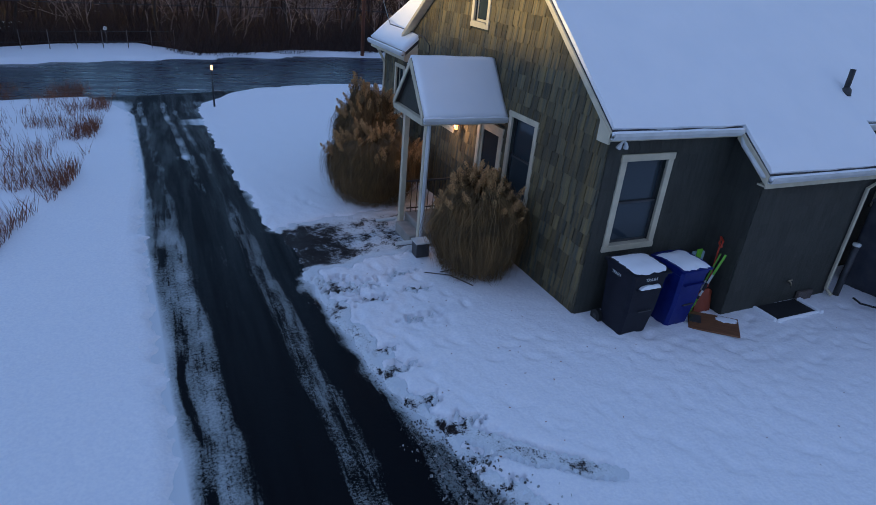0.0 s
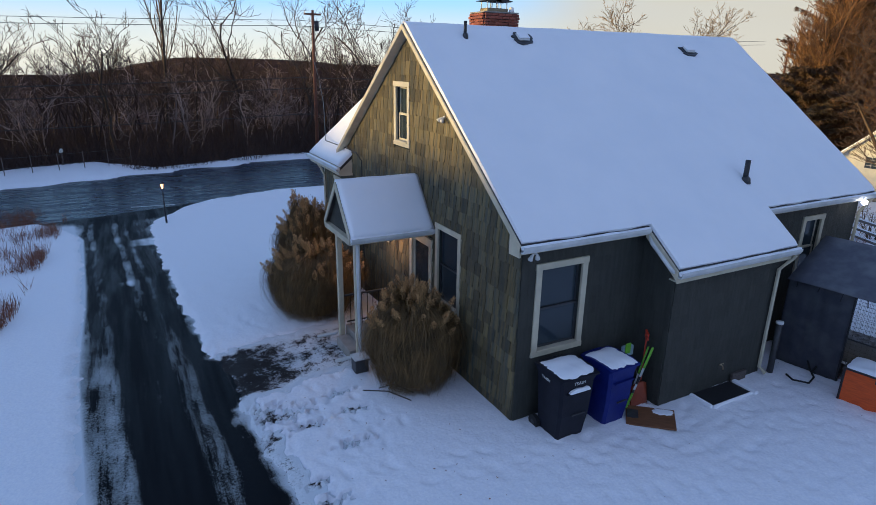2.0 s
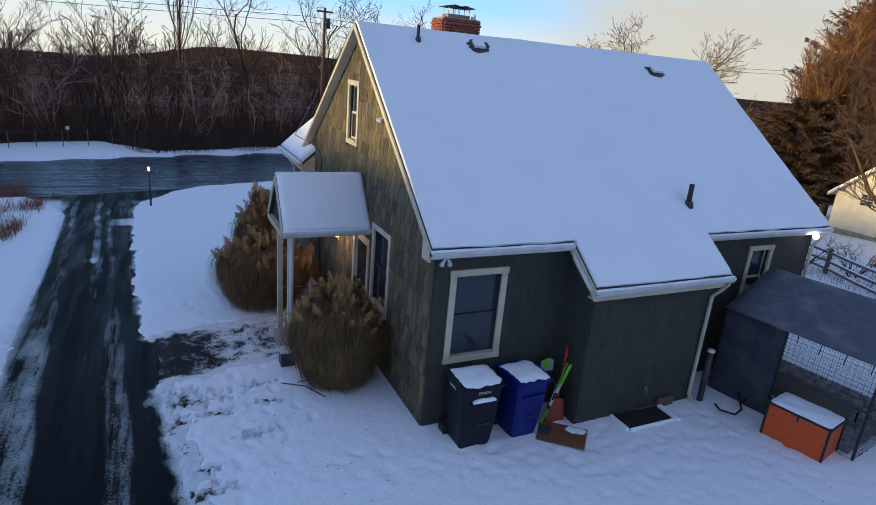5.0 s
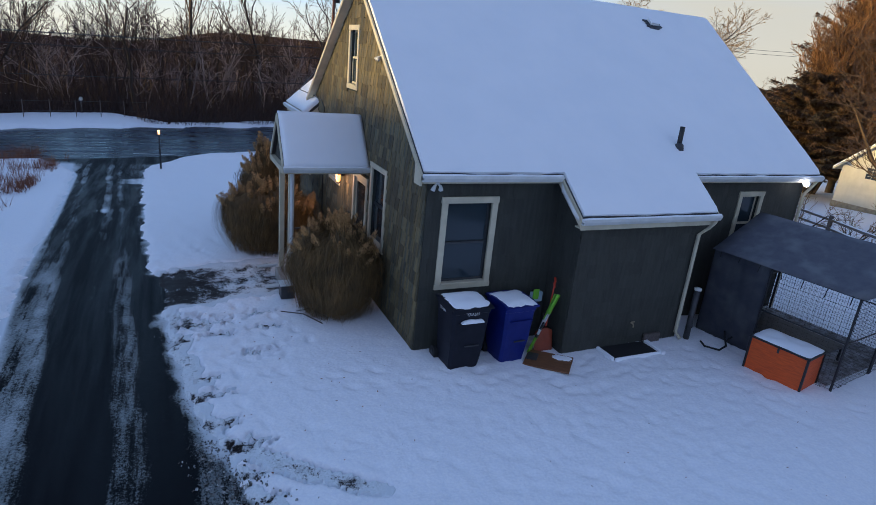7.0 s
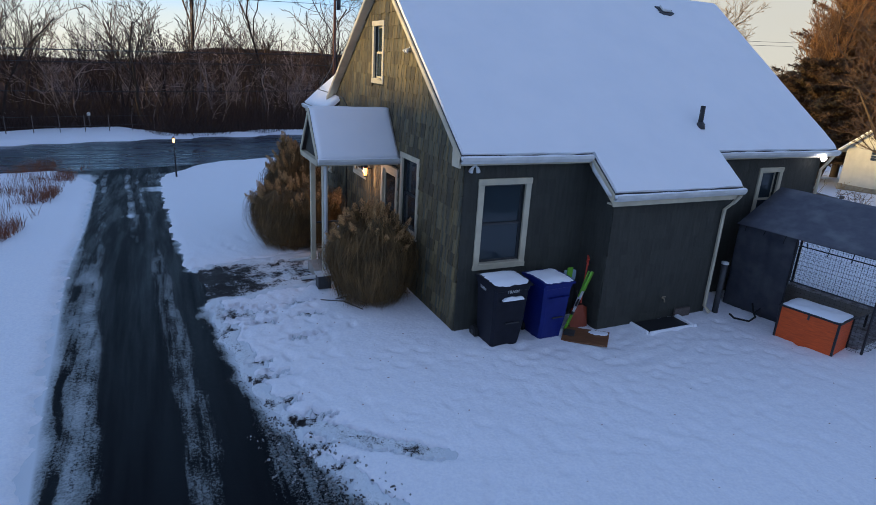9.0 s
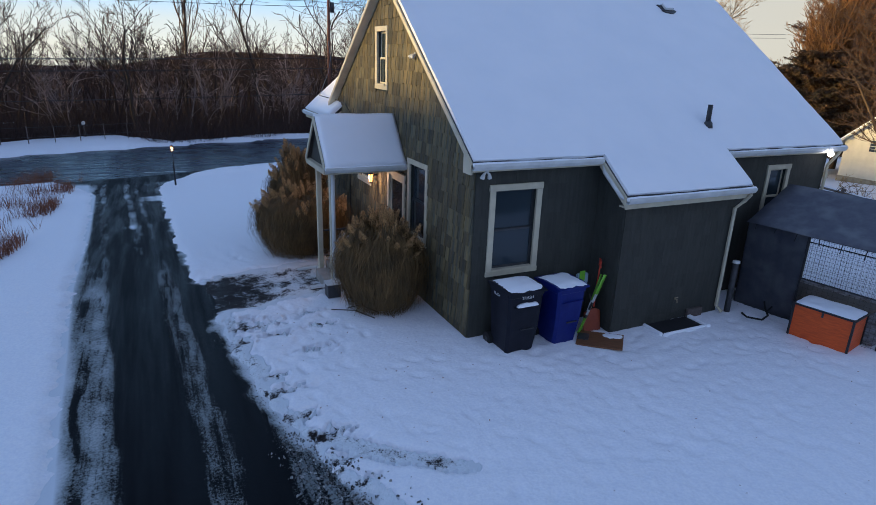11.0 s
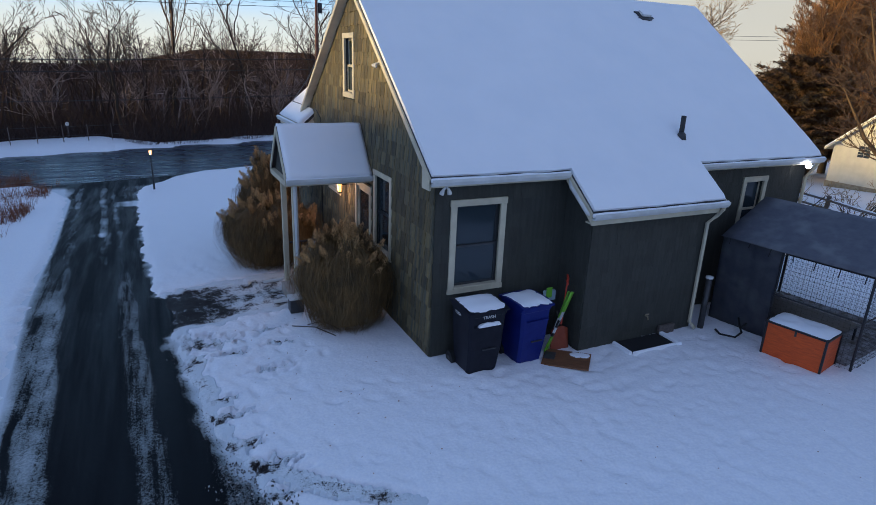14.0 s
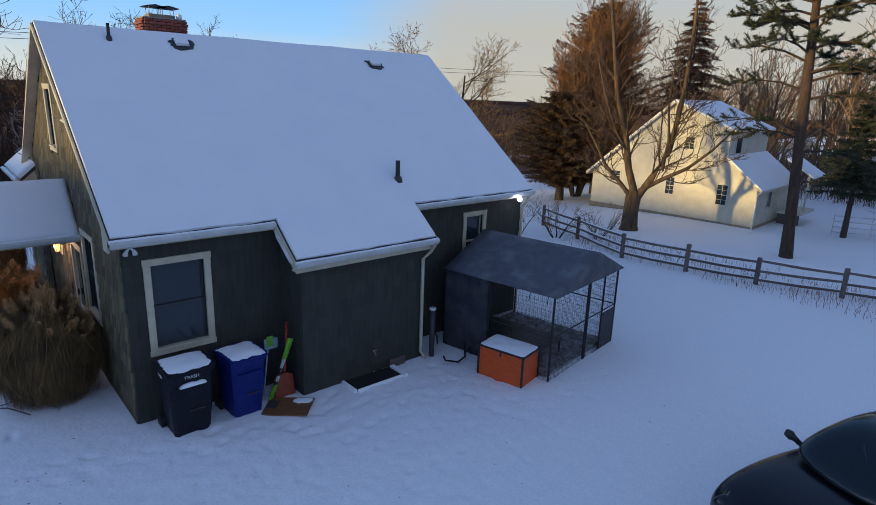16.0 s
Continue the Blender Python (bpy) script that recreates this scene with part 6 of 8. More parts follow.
    ob = new("plumes", raw_mesh("plumes", V, F, M_PLUME))
    ob.parent = g
    ob["kind"] = "stuff"
    return g


GG = "tall dry grasses round the porch"
grass_clump("ornamental_grass", -1.02, 2.24, 0.92, 1.94, 17000, 72, 1, "rounded clump of dry brown grass by the house corner", GG)
grass_clump("ornamental_grass", -1.78, 6.78, 1.16, 1.80, 15000, 75, 2, "wide clump of dry brown grass beside the porch", GG)
grass_clump("ornamental_grass", -1.35, 8.70, 0.85, 2.60, 9000, 80, 3, "taller clump of dry brown grass near the front", GG)


# ---- trees ----
class Twigs:
    """Collects tapered limbs into one mesh."""

    def __init__(self):
        self.v, self.f = [], []

    def limb(self, pts, radii, sides):
        base = len(self.v)
        n = len(pts)
        for i, p in enumerate(pts):
            d = pts[min(i + 1, n - 1)] - pts[max(i - 1, 0)]
            if d.length < 1e-6:
                d = Vector((0, 0, 1))
            d.normalize()
            u = d.cross(Vector((0, 0, 1)) if abs(d.z) < 0.9 else Vector((1, 0, 0))).normalized()
            w = d.cross(u)
            for k in range(sides):
                a = k * math.tau / sides
                q = p + (u * math.cos(a) + w * math.sin(a)) * radii[i]
                self.v.append((q.x, q.y, q.z))
        for i in range(n - 1):
            for k in range(sides):
                a, b = base + i * sides + k, base + i * sides + (k + 1) % sides
                self.f.append((a, b, b + sides, a + sides))


def bare_tree(rng, tw_main, tw_fine, p, d, length, r, level, opt):
    """A limb and its branches; the lower levels go to the main mesh, the last ones to the twig mesh."""
    wig, up, kids, ratio, spread_, seg = opt["wiggle"], opt["up"], opt["kids"], opt["ratio"], opt["spread"], opt["seg"]
    n = seg[level]
    pts, dirs = [p.copy()], [d.copy()]
    q, dd = p.copy(), d.copy()
    for i in range(n):
        dd = (dd + Vector((rng.uniform(-1, 1), rng.uniform(-1, 1), rng.uniform(-0.6, 0.6))) * wig + Vector((0, 0, up))).normalized()
        q = q + dd * (length / n)
        pts.append(q.copy())
        dirs.append(dd.copy())
    last = level == len(kids)
    tip = 0.25 if last else 0.42
    radii = [max(opt["thin"], r * (1 - (1 - tip) * i / n)) for i in range(n + 1)]
    (tw_main if level <= opt["main"] else tw_fine).limb(pts, radii, opt["sides"][level])
    if last:
        return
    for k in range(kids[level]):
        f = opt["start"][level] + (1 - opt["start"][level]) * (k + rng.random()) / kids[level]
        i = min(n - 1, int(f * n))
        g = f * n - i
        b = pts[i].lerp(pts[i + 1], g)
        base = dirs[i + 1]
        side = base.orthogonal().normalized()
        side.rotate(Matrix.Rotation(rng.random() * math.tau, 3, base))
        ang = radians(rng.uniform(*spread_[level]))
        nd = (base * math.cos(ang) + side * math.sin(ang)).normalized()
        if nd.z < opt.get("minz", -0.3):
            nd.z = abs(nd.z) * 0.3
            nd.normalize()
        bare_tree(rng, tw_main, tw_fine, b, nd, length * ratio[level] * rng.uniform(0.7, 1.15) * (1.1 - 0.45 * f), radii[i] * rng.uniform(0.45, 0.68), level + 1, opt)


OAK = dict(wiggle=0.16, up=0.05, kids=[7, 6, 5, 4], ratio=[0.62, 0.58, 0.52, 0.5], spread=[(30, 60), (28, 62), (25, 65), (20, 60)], seg=[7, 6, 5, 4, 3],
           start=[0.28, 0.25, 0.2, 0.15], sides=[10, 7, 5, 4, 3], main=2, thin=0.006)
CROOKED = dict(OAK, wiggle=0.36, up=0.10, kids=[7, 6, 5], ratio=[0.6, 0.58, 0.5], spread=[(25, 55), (30, 70), (30, 70)], seg=[9, 8, 6, 4], start=[0.3, 0.25, 0.2],
               sides=[7, 5, 4, 3], main=1, thin=0.014)
SLIM = dict(OAK, wiggle=0.05, up=0.16, kids=[16, 6, 3], ratio=[0.38, 0.5, 0.5], spread=[(18, 34), (18, 36), (18, 40)], seg=[8, 5, 4, 3], start=[0.12, 0.2, 0.2],
            sides=[7, 4, 3, 3], main=0, thin=0.012)
WOOD = dict(OAK, wiggle=0.2, up=0.12, kids=[6, 4, 3], ratio=[0.55, 0.55, 0.5], spread=[(20, 50), (25, 60), (25, 60)], seg=[5, 4, 3, 2], start=[0.2, 0.2, 0.2],
            sides=[4, 3, 3, 3], main=3, thin=0.016)


def tree(name, x, y, h, r, opt, seed, label, bark, twig, lean=(0, 0, 1), group="", trunk_part=0.5):
    rng = random.Random(seed)
    t = thing(name, label, "tree", group, at=pose(x, y, ground_z(x, y) - 0.1))
    a, b = Twigs(), Twigs()
    # flared foot
    bare_tree(rng, a, b, Vector((0, 0, 0)), Vector(lean).normalized(), h * trunk_part, r, 0, opt)
    ob = new("trunk", raw_mesh("trunk", a.v, a.f, bark, True))
    ob.parent = t
    ob = new("crown", raw_mesh("crown", b.v, b.f, twig))
    ob.parent = t
    ob["kind"] = "stuff"
    return t


# trees across the road
# twig brown darkened in place of shade on the crowns; the maple shares it
M_WOODTWIG = mat("shade_darkened_twigs", (0.105, 0.062, 0.036), 0.9, (0.06, 0.036, 0.024), 0.8, 4, vary=0.3)
TG = "bare trees across the road"
tree("bare_tree", -6.4, 45.0, 14.5, 0.14, CROOKED, 21, "bare crooked tree with pale snow-lit branches by the road", M_BARK_DARK, M_WOODTWIG, (0.10, 0, 1), TG, 0.62)
tree("bare_tree", -2.2, 52.0, 19.0, 0.14, SLIM, 22, "tall slim bare tree with upright twigs", M_BARK_DARK, M_WOODTWIG, (0, 0, 1), TG, 0.92)
tree("bare_tree", 3.5, 47.5, 17.0, 0.15, CROOKED, 23, "bare crooked tree with winding limbs", M_BARK_DARK, M_WOODTWIG, (0.05, 0, 1), TG, 0.66)
tree("bare_tree", 8.8, 46.5, 17.5, 0.15, CROOKED, 24, "bare crooked tree with winding limbs", M_BARK_DARK, M_WOODTWIG, (0.12, 0, 1), TG, 0.66)
tree("bare_tree", 13.5, 48.0, 18.0, 0.15, CROOKED, 26, "bare crooked tree with winding limbs", M_BARK_DARK, M_WOODTWIG, (-0.05, 0, 1), TG, 0.66)
tree("bare_tree", 18.5, 50.0, 18.0, 0.15, CROOKED, 27, "bare crooked tree with winding limbs", M_BARK_DARK, M_WOODTWIG, (0.05, 0, 1), TG, 0.66)
tree("bare_tree", -16.5, 46.0, 14.0, 0.12, CROOKED, 28, "bare dark tree at the bend of the road", M_BARK_DARK, M_WOODTWIG, (0.15, 0, 1), TG, 0.66)
tree("bare_tree", -15.4, 42.8, 14.0, 0.10, CROOKED, 35, "bare dark tree at the roadside bend", M_BARK_DARK, M_WOODTWIG, (0.02, 0, 1), TG, 0.66)
tree("bare_tree", -20.5, 43.5, 12.0, 0.10, CROOKED, 25, "bare dark tree leaning over the roadside", M_BARK_DARK, M_WOODTWIG, (-0.05, 0.1, 1), TG, 0.62)
RIDGE_OAK = dict(OAK, kids=[10, 8, 6, 4], wiggle=0.2, thin=0.008, spread=[(40, 75), (30, 65), (25, 65), (20, 60)])
for k, (x, y, h) in enumerate(((23.4, 26.6, 13.8), (25.8, 24.6, 15.0), (28.4, 22.6, 15.6))):
    tree("bare_tree", x, y, h, 0.14, RIDGE_OAK, 60 + k, "bare round-crowned tree seen over the ridge", M_BARK_DARK, M_TWIG, (0, 0, 1), TG, 0.58)


# woods: a few grown shapes set many times into one mesh
def woods(name, label, spots, variants, material, seed, cat="woods"):
    rng = random.Random(seed)
    V, F = [], []
    for x, y, h in spots:
        vv, ff = variants[rng.randrange(len(variants))]
        a = rng.random() * math.tau
        s = h / 10.0
        c, sn = math.cos(a) * s, math.sin(a) * s
        z = ground_z(x, y) - 0.2
        b = len(V)
        V += [(x + vx * c - vy * sn, y + vx * sn + vy * c, z + vz * s) for vx, vy, vz in vv]
        F += [tuple(b + i for i in q) for q in ff]
    ob = new(name, raw_mesh(name, V, F, material))
    return tagged(ob, label, cat, kind="stuff")


def variant(seed, opt=WOOD, h=10.0):
    rng = random.Random(seed)
    t = Twigs()
    bare_tree(rng, t, t, Vector((0, 0, 0)), Vector((rng.uniform(-0.08, 0.08), rng.uniform(-0.08, 0.08), 1)).normalized(), h * 0.8, 0.10, 0, opt)
    return t.v, t.f


VAR = [variant(100 + k) for k in range(6)]
rngw = random.Random(77)
spots = []
for k in range(330):
    y = 48 + 52 * rngw.random() ** 1.3
    x = rngw.uniform(-0.55, 0.62) * (y + 10) + 4
    spots.append((x, y, rngw.uniform(6.5, 11.0) + (y - 48) * 0.06))
for k in range(46):
    spots.append((rngw.uniform(-34, -14), rngw.uniform(30, 62), rngw.uniform(6, 11)))
spots = [s for s in spots if road_depth(s[0], s[1]) < -2.0]
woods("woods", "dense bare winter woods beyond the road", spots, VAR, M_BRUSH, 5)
VARC = [variant(200 + k, dict(WOOD, wiggle=0.42, up=0.06, kids=[6, 4, 3])) for k in range(4)]
spots = []
for k in range(80):
    y = 45.5 + 16 * rngw.random()
    x = rngw.uniform(-0.30, 0.55) * (y + 10) + 2
    spots.append((x, y, rngw.uniform(5.0, 9.5)))
spots = [s_ for s_ in spots if road_depth(s_[0], s_[1]) < -3.5]
# the pale tone paints both snow and light on the limbs
M_PALE = mat("snowy_lit_branches", (0.42, 0.33, 0.29), 0.9, (0.10, 0.06, 0.05), 0.5, 4, vary=0.3)
woods("woods", "crooked bare trees, snow and light on their limbs put into a pale colour", spots, VARC, M_PALE, 15)
spots = [(48 + 60 * rngw.random() ** 1.4, y, rngw.uniform(9, 13.5) + 3.0 * smooth01(8.0, -10.0, y)) for y in [rngw.uniform(-62, 60) for k in range(520)]]
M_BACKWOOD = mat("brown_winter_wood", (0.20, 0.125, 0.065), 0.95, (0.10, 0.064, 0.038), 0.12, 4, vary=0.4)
# lower growth to the north-east, where the land opens to the valley
spots = [(x, y, h * (1.0 - 0.42 * smooth01(0.46, 0.56, (y + 8.0) / (x + 4.0)))) for x, y, h in spots]
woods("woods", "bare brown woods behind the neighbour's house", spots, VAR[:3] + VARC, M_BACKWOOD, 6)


# undergrowth: thin upright stems
def stems(name, label, n, place, hmin, hmax, w, material, seed, cat="undergrowth", lean=0.25):
    rng = random.Random(seed)
    V, F = [], []
    for k in range(n):
        x, y = place(rng)
        z = ground_z(x, y)
        h = rng.uniform(hmin, hmax)
        a = rng.random() * math.tau
        dx, dy = math.cos(a) * w, math.sin(a) * w
        lx, ly = rng.uniform(-lean, lean) * h, rng.uniform(-lean, lean) * h
        i = len(V)
        V += [(x - dx, y - dy, z), (x + dx, y + dy, z), (x + lx * 0.5 + dx * 0.7, y + ly * 0.5 + dy * 0.7, z + h * 0.6), (x + lx * 0.5 - dx * 0.7, y + ly * 0.5 - dy * 0.7, z + h * 0.6), (x + lx, y + ly, z + h)]
        F += [(i, i + 1, i + 2, i + 3), (i + 3, i + 2, i + 4)]
    return tagged(new(name, raw_mesh(name, V, F, material)), label, cat, kind="stuff")


def beyond_road(rng):
    x = rng.uniform(-30, 48)
    return x, road_far(x) + 0.6 + 6.2 * smooth01(-4.5, -8.0, x) * smooth01(-19.0, -14.5, x) + 26 * rng.random() ** 1.5


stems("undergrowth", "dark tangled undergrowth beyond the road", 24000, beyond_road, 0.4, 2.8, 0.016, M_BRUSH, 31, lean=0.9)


def west_verge(rng):
    while True:
        y = rng.uniform(4, 27)
        x = -8.9 - 0.3 * rng.random() - 8 * rng.random() ** 1.9 + 0.02 * (y - 15) - 0.8 * smooth01(10.0, 5.0, y)
        if noise.noise((x * 0.7, y * 0.45, 3.0)) + 0.35 * noise.noise((x * 2.3, y * 2.0, 1.0)) > rng.uniform(-0.15, 0.35):
            return x, y


M_WEED = mat("dry_weeds", (0.26, 0.10, 0.045), 0.9, (0.14, 0.055, 0.03), 2.0, 4, vary=0.35)
stems("dry_weeds", "dry rust-brown weeds along the verge", 8500, west_verge, 0.10, 0.70, 0.007, M_WEED, 33, "weeds", 0.5)
stems("dry_weeds", "dry weeds poking through the snow by the fence", 1500, lambda r: (19.3 + r.uniform(-0.2, 3.2), r.uniform(-11, 5.5)), 0.15, 0.6, 0.008, M_WEED, 34, "weeds", 0.4)

# wooded floor and hill beyond
hv, hf = [], []
HXS = [-900 + 60 * k for k in range(12)] + [-180 + 4.0 * k for k in range(110)] + [300 + 60 * k for k in range(14)]
HYS = [0, 2, 5, 9, 16, 26, 40, 60, 90, 110, 130, 155, 180, 210, 240, 275, 310, 350, 390, 435, 480, 540, 600, 750, 1000, 1440]
for j, dy_ in enumerate(HYS):
    for x in HXS:
        y0 = road_far(max(-40, min(40, x))) + (0.75 + 5.6 * smooth01(-4.5, -8.0, x) * smooth01(-19.0, -14.5, x) + 0.3 * noise.noise((x * 0.3, 3.0, 1.0)))
        y = y0 + dy_
        z = ground_z(x, y) + (0.0 if dy_ == 0 else 0.16 + 4.0 * smooth01(45.0, 110.0, dy_))
        if dy_ > 90:
            k = smooth01(90, 600, dy_)
            top = 11.5 - 30.0 * smooth01(150.0, -125.0, x) - 17.0 * smooth01(110.0, 300.0, x) - 15.5 * (1 - smooth01(-80.0, 260.0, x)) + 2.2 * noise.noise((x * 0.004, 0.3, 7.0)) + 1.0 * noise.noise((x * 0.03, 1.3, 7.0)) + 0.5 * noise.noise((x * 0.2, 1.3, 7.0))
            z = z * (1 - k) + top * k
        hv.append((x, y, z))
nh = len(HXS)
hf = [(j * nh + i, j * nh + i + 1, (j + 1) * nh + i + 1, (j + 1) * nh + i) for j in range(len(HYS) - 1) for i in range(nh - 1)]
tagged(new("hillside", raw_mesh("hillside", hv, hf, M_HILL, True)), "brown wooded hillside across the valley", "hillside", kind="structure")

stems("undergrowth", "brown undergrowth behind the neighbour's house", 15000, lambda r: (45 + 28 * r.random() ** 1.3, r.uniform(-45, 48)), 0.8, 5.0, 0.02, M_BACKWOOD, 36, lean=0.5)

# unseen trees, added on the west bank to keep the low sun off the yard
spots = [(-40 + rngw.uniform(-7, 9), rngw.uniform(-30, 60), rngw.uniform(3.5, 7.0)) for k in range(150)]
woods("woods", "unseen bare trees added along the west bank as a sun screen", spots, VAR, M_BRUSH, 8)


# evergreens
M_CEDAR = mat("dull_cedar_foliage", (0.042, 0.032, 0.015), 0.85, (0.11, 0.056, 0.020), 0.9, 4, vary=0.4)


def conifer(name, x, y, h, r, seed, label, needle, tiers=26, per=11, low=0.06, fill=1.0, droop=0.25, trunk_r=0.2, rounded=False):
    rng = random.Random(seed)
    t = thing(name, label, "tree", at=pose(x, y, ground_z(x, y) - 0.1))
    tw = Twigs()
    tw.limb([Vector((0, 0, h * k / 6)) for k in range(7)], [trunk_r * (1 - 0.92 * k / 6) for k in range(7)], 8)
    V, F = [], []
    for i in range(tiers):
        f = low + (1 - low) * (i + rng.uniform(-0.4, 0.4)) / tiers
        z = h * f
        reach = (r * math.sin(math.pi * min(1.0, f * 0.80 + 0.20)) ** 0.6 if rounded else r * (1 - f) ** 0.8) * rng.uniform(0.75, 1.15) + 0.12
        for k in range(per):
            a = rng.random() * math.tau
            L = reach * rng.uniform(0.6, 1.1)
            d = Vector((math.cos(a), math.sin(a), -droop * rng.uniform(0.4, 1.3) + 0.25 * f))
            p0 = Vector((0, 0, z))
            tip = p0 + d * L
            mid = p0.lerp(tip, 0.55) + Vector((0, 0, 0.06 * L))
            tw.limb([p0, mid, tip], [0.03 * (1 - f) + 0.008, 0.015, 0.005], 3)
            for q in range(int((22 + 24 * L) * fill)):
                g = rng.uniform(0.12, 1.0)
                p = p0.lerp(mid, g / 0.55) if g < 0.55 else mid.lerp(tip, (g - 0.55) / 0.45)
                w = 0.22 + 0.26 * (1 - g) * min(1.0, L / 2)
                v1 = Vector((rng.uniform(-1, 1), rng.uniform(-1, 1), rng.uniform(-0.9, 0.35))) * w + Vector((d.x, d.y, 0)) * 0.10
                sd = Vector((rng.uniform(-1, 1), rng.uniform(-1, 1), rng.uniform(-1, 1))).normalized() * 0.038
                b = len(V)
                V += [tuple(p - sd), tuple(p + sd), tuple(p + v1)]
                F.append((b, b + 1, b + 2))
    ob = new("trunk", raw_mesh("trunk", tw.v, tw.f, M_BARK_DARK, True))
    ob.parent = t
    ob = new("needles", raw_mesh("needles", V, F, needle))
    ob.parent = t
    ob["kind"] = "stuff"
    return t


conifer("cedar_tree", 31.0, 14.3, 7.4, 3.3, 41, "broad dark evergreen with a stout trunk", M_CEDAR, 26, 20, 0.16, 1.9, -0.25, 0.32, True)
BUSHY = dict(OAK, wiggle=0.12, up=0.13, kids=[16, 11, 8], ratio=[0.42, 0.5, 0.5], spread=[(22, 50), (22, 55), (20, 60)], seg=[7, 5, 4, 3], start=[0.10, 0.12, 0.1], sides=[7, 4, 3, 3], main=0, thin=0.012)
rngb = random.Random(44)
bt = thing("bushy_tree", "dense rust-brown twiggy tree behind the maple", "tree", at=pose(33.6, 14.8, ground_z(33.6, 14.8) - 0.1))
ta, tb = Twigs(), Twigs()
for k in range(9):
    an = k * math.tau / 9 + rngb.uniform(-0.3, 0.3)
    out = 0.10 + 0.26 * (k % 3) / 2
    bare_tree(rngb, ta, tb, Vector((0.25 * math.cos(an), 0.25 * math.sin(an), 0)), Vector((math.cos(an) * out, math.sin(an) * out, 1)).normalized(), rngb.uniform(9.5, 13.0) * (1.05 - 0.5 * out), 0.11, 0, BUSHY)
ob = new("trunk", raw_mesh("trunk", ta.v, ta.f, M_BARK_DARK, True))
ob.parent = bt
ob = new("crown", raw_mesh("crown", tb.v, tb.f, M_RUSTTWIG))
ob.parent = bt
ob["kind"] = "stuff"
conifer("cedar_tree", 35.8, 14.9, 13.5, 3.4, 48, "rust-brown evergreen among bare twigs", M_RUST_NEEDLE, 30, 20, 0.08, 1.8, -0.5, 0.25, True)
conifer("spruce_tree", 42.4, 11.7, 14.2, 5.6, 42, "tall rusty spruce behind the white house", M_RUST_NEEDLE, 44, 10, 0.10, 1.2, 0.42, 0.24)
conifer("spruce_tree", 50.0, -4.0, 9.0, 3.0, 45, "dark evergreen behind the white house", M_NEEDLE, 22, 10, 0.05, 1.0, 0.15, 0.22)

conifer("pine_tree", 46.0, -9.0, 6.5, 2.8, 46, "dark evergreen at the wood's edge", M_NEEDLE, 20, 12, 0.04, 1.2, 0.1, 0.2)
conifer("pine_tree", 32.8, -2.4, 7.2, 2.9, 50, "dark pine with low boughs on the neighbour's lawn", M_NEEDLE, 20, 11, 0.34, 1.3, 0.15, 0.16)
conifer("pine_tree", 44.5, -5.2, 6.0, 2.6, 49, "dark evergreen at the wood's edge", M_NEEDLE, 20, 12, 0.04, 1.2, 0.1, 0.2)
conifer("pine_tree", 43.0, -14.0, 7.5, 3.0, 47, "dark evergreen at the wood's edge", M_NEEDLE, 20, 12, 0.04, 1.2, 0.1, 0.2)

# the maple in the neighbour's yard
rngm = random.Random(52)
mt = thing("maple_tree", "old forked maple with golden bark in low sun", "tree", at=pose(24.7, 5.0, ground_z(24.7, 5.0) - 0.1) @ Matrix.Scale(0.92, 4))
ta, tb = Twigs(), Twigs()
ta.limb([Vector(p) for p in ((0, 0, 0), (0.02, 0.0, 0.4), (0.05, 0.02, 1.2), (0.10, 0.0, 2.0), (0.15, 0, 2.4))], [0.62, 0.46, 0.40, 0.42, 0.36], 12)
LIMB = dict(OAK, kids=[12, 7, 6], ratio=[0.34, 0.5, 0.52], spread=[(25, 60), (28, 65), (25, 65)], seg=[11, 7, 5, 3], start=[0.22, 0.2, 0.12], sides=[8, 5, 4, 3], main=1, wiggle=0.22, up=0.09, thin=0.0075)


def maple_limb(line, r0, r1, kids, reach):
    """A long limb through (across, up) places, with branches along it."""
    pts = [Vector((0.5 * a + rngm.uniform(-0.15, 0.15), -0.87 * a, z)) for a, z in line]
    n = len(pts) - 1
    ta.limb(pts, [r0 + (r1 - r0) * k / n for k in range(n + 1)], 9)
    for k in range(kids):
        f = 0.15 + 0.85 * (k + rngm.random()) / kids
        i = min(n - 1, int(f * n))
        d = (pts[i + 1] - pts[i]).normalized()
        side = d.orthogonal().normalized()
        side.rotate(Matrix.Rotation(rngm.random() * math.tau, 3, d))
        bare_tree(rngm, ta, tb, pts[i].lerp(pts[i + 1], f * n - i), (d * 0.7 + side * rngm.uniform(0.5, 1.0)).normalized(), reach * rngm.uniform(0.6, 1.2) * (1.2 - 0.5 * f), (r0 + (r1 - r0) * f) * 0.30, 1, LIMB)


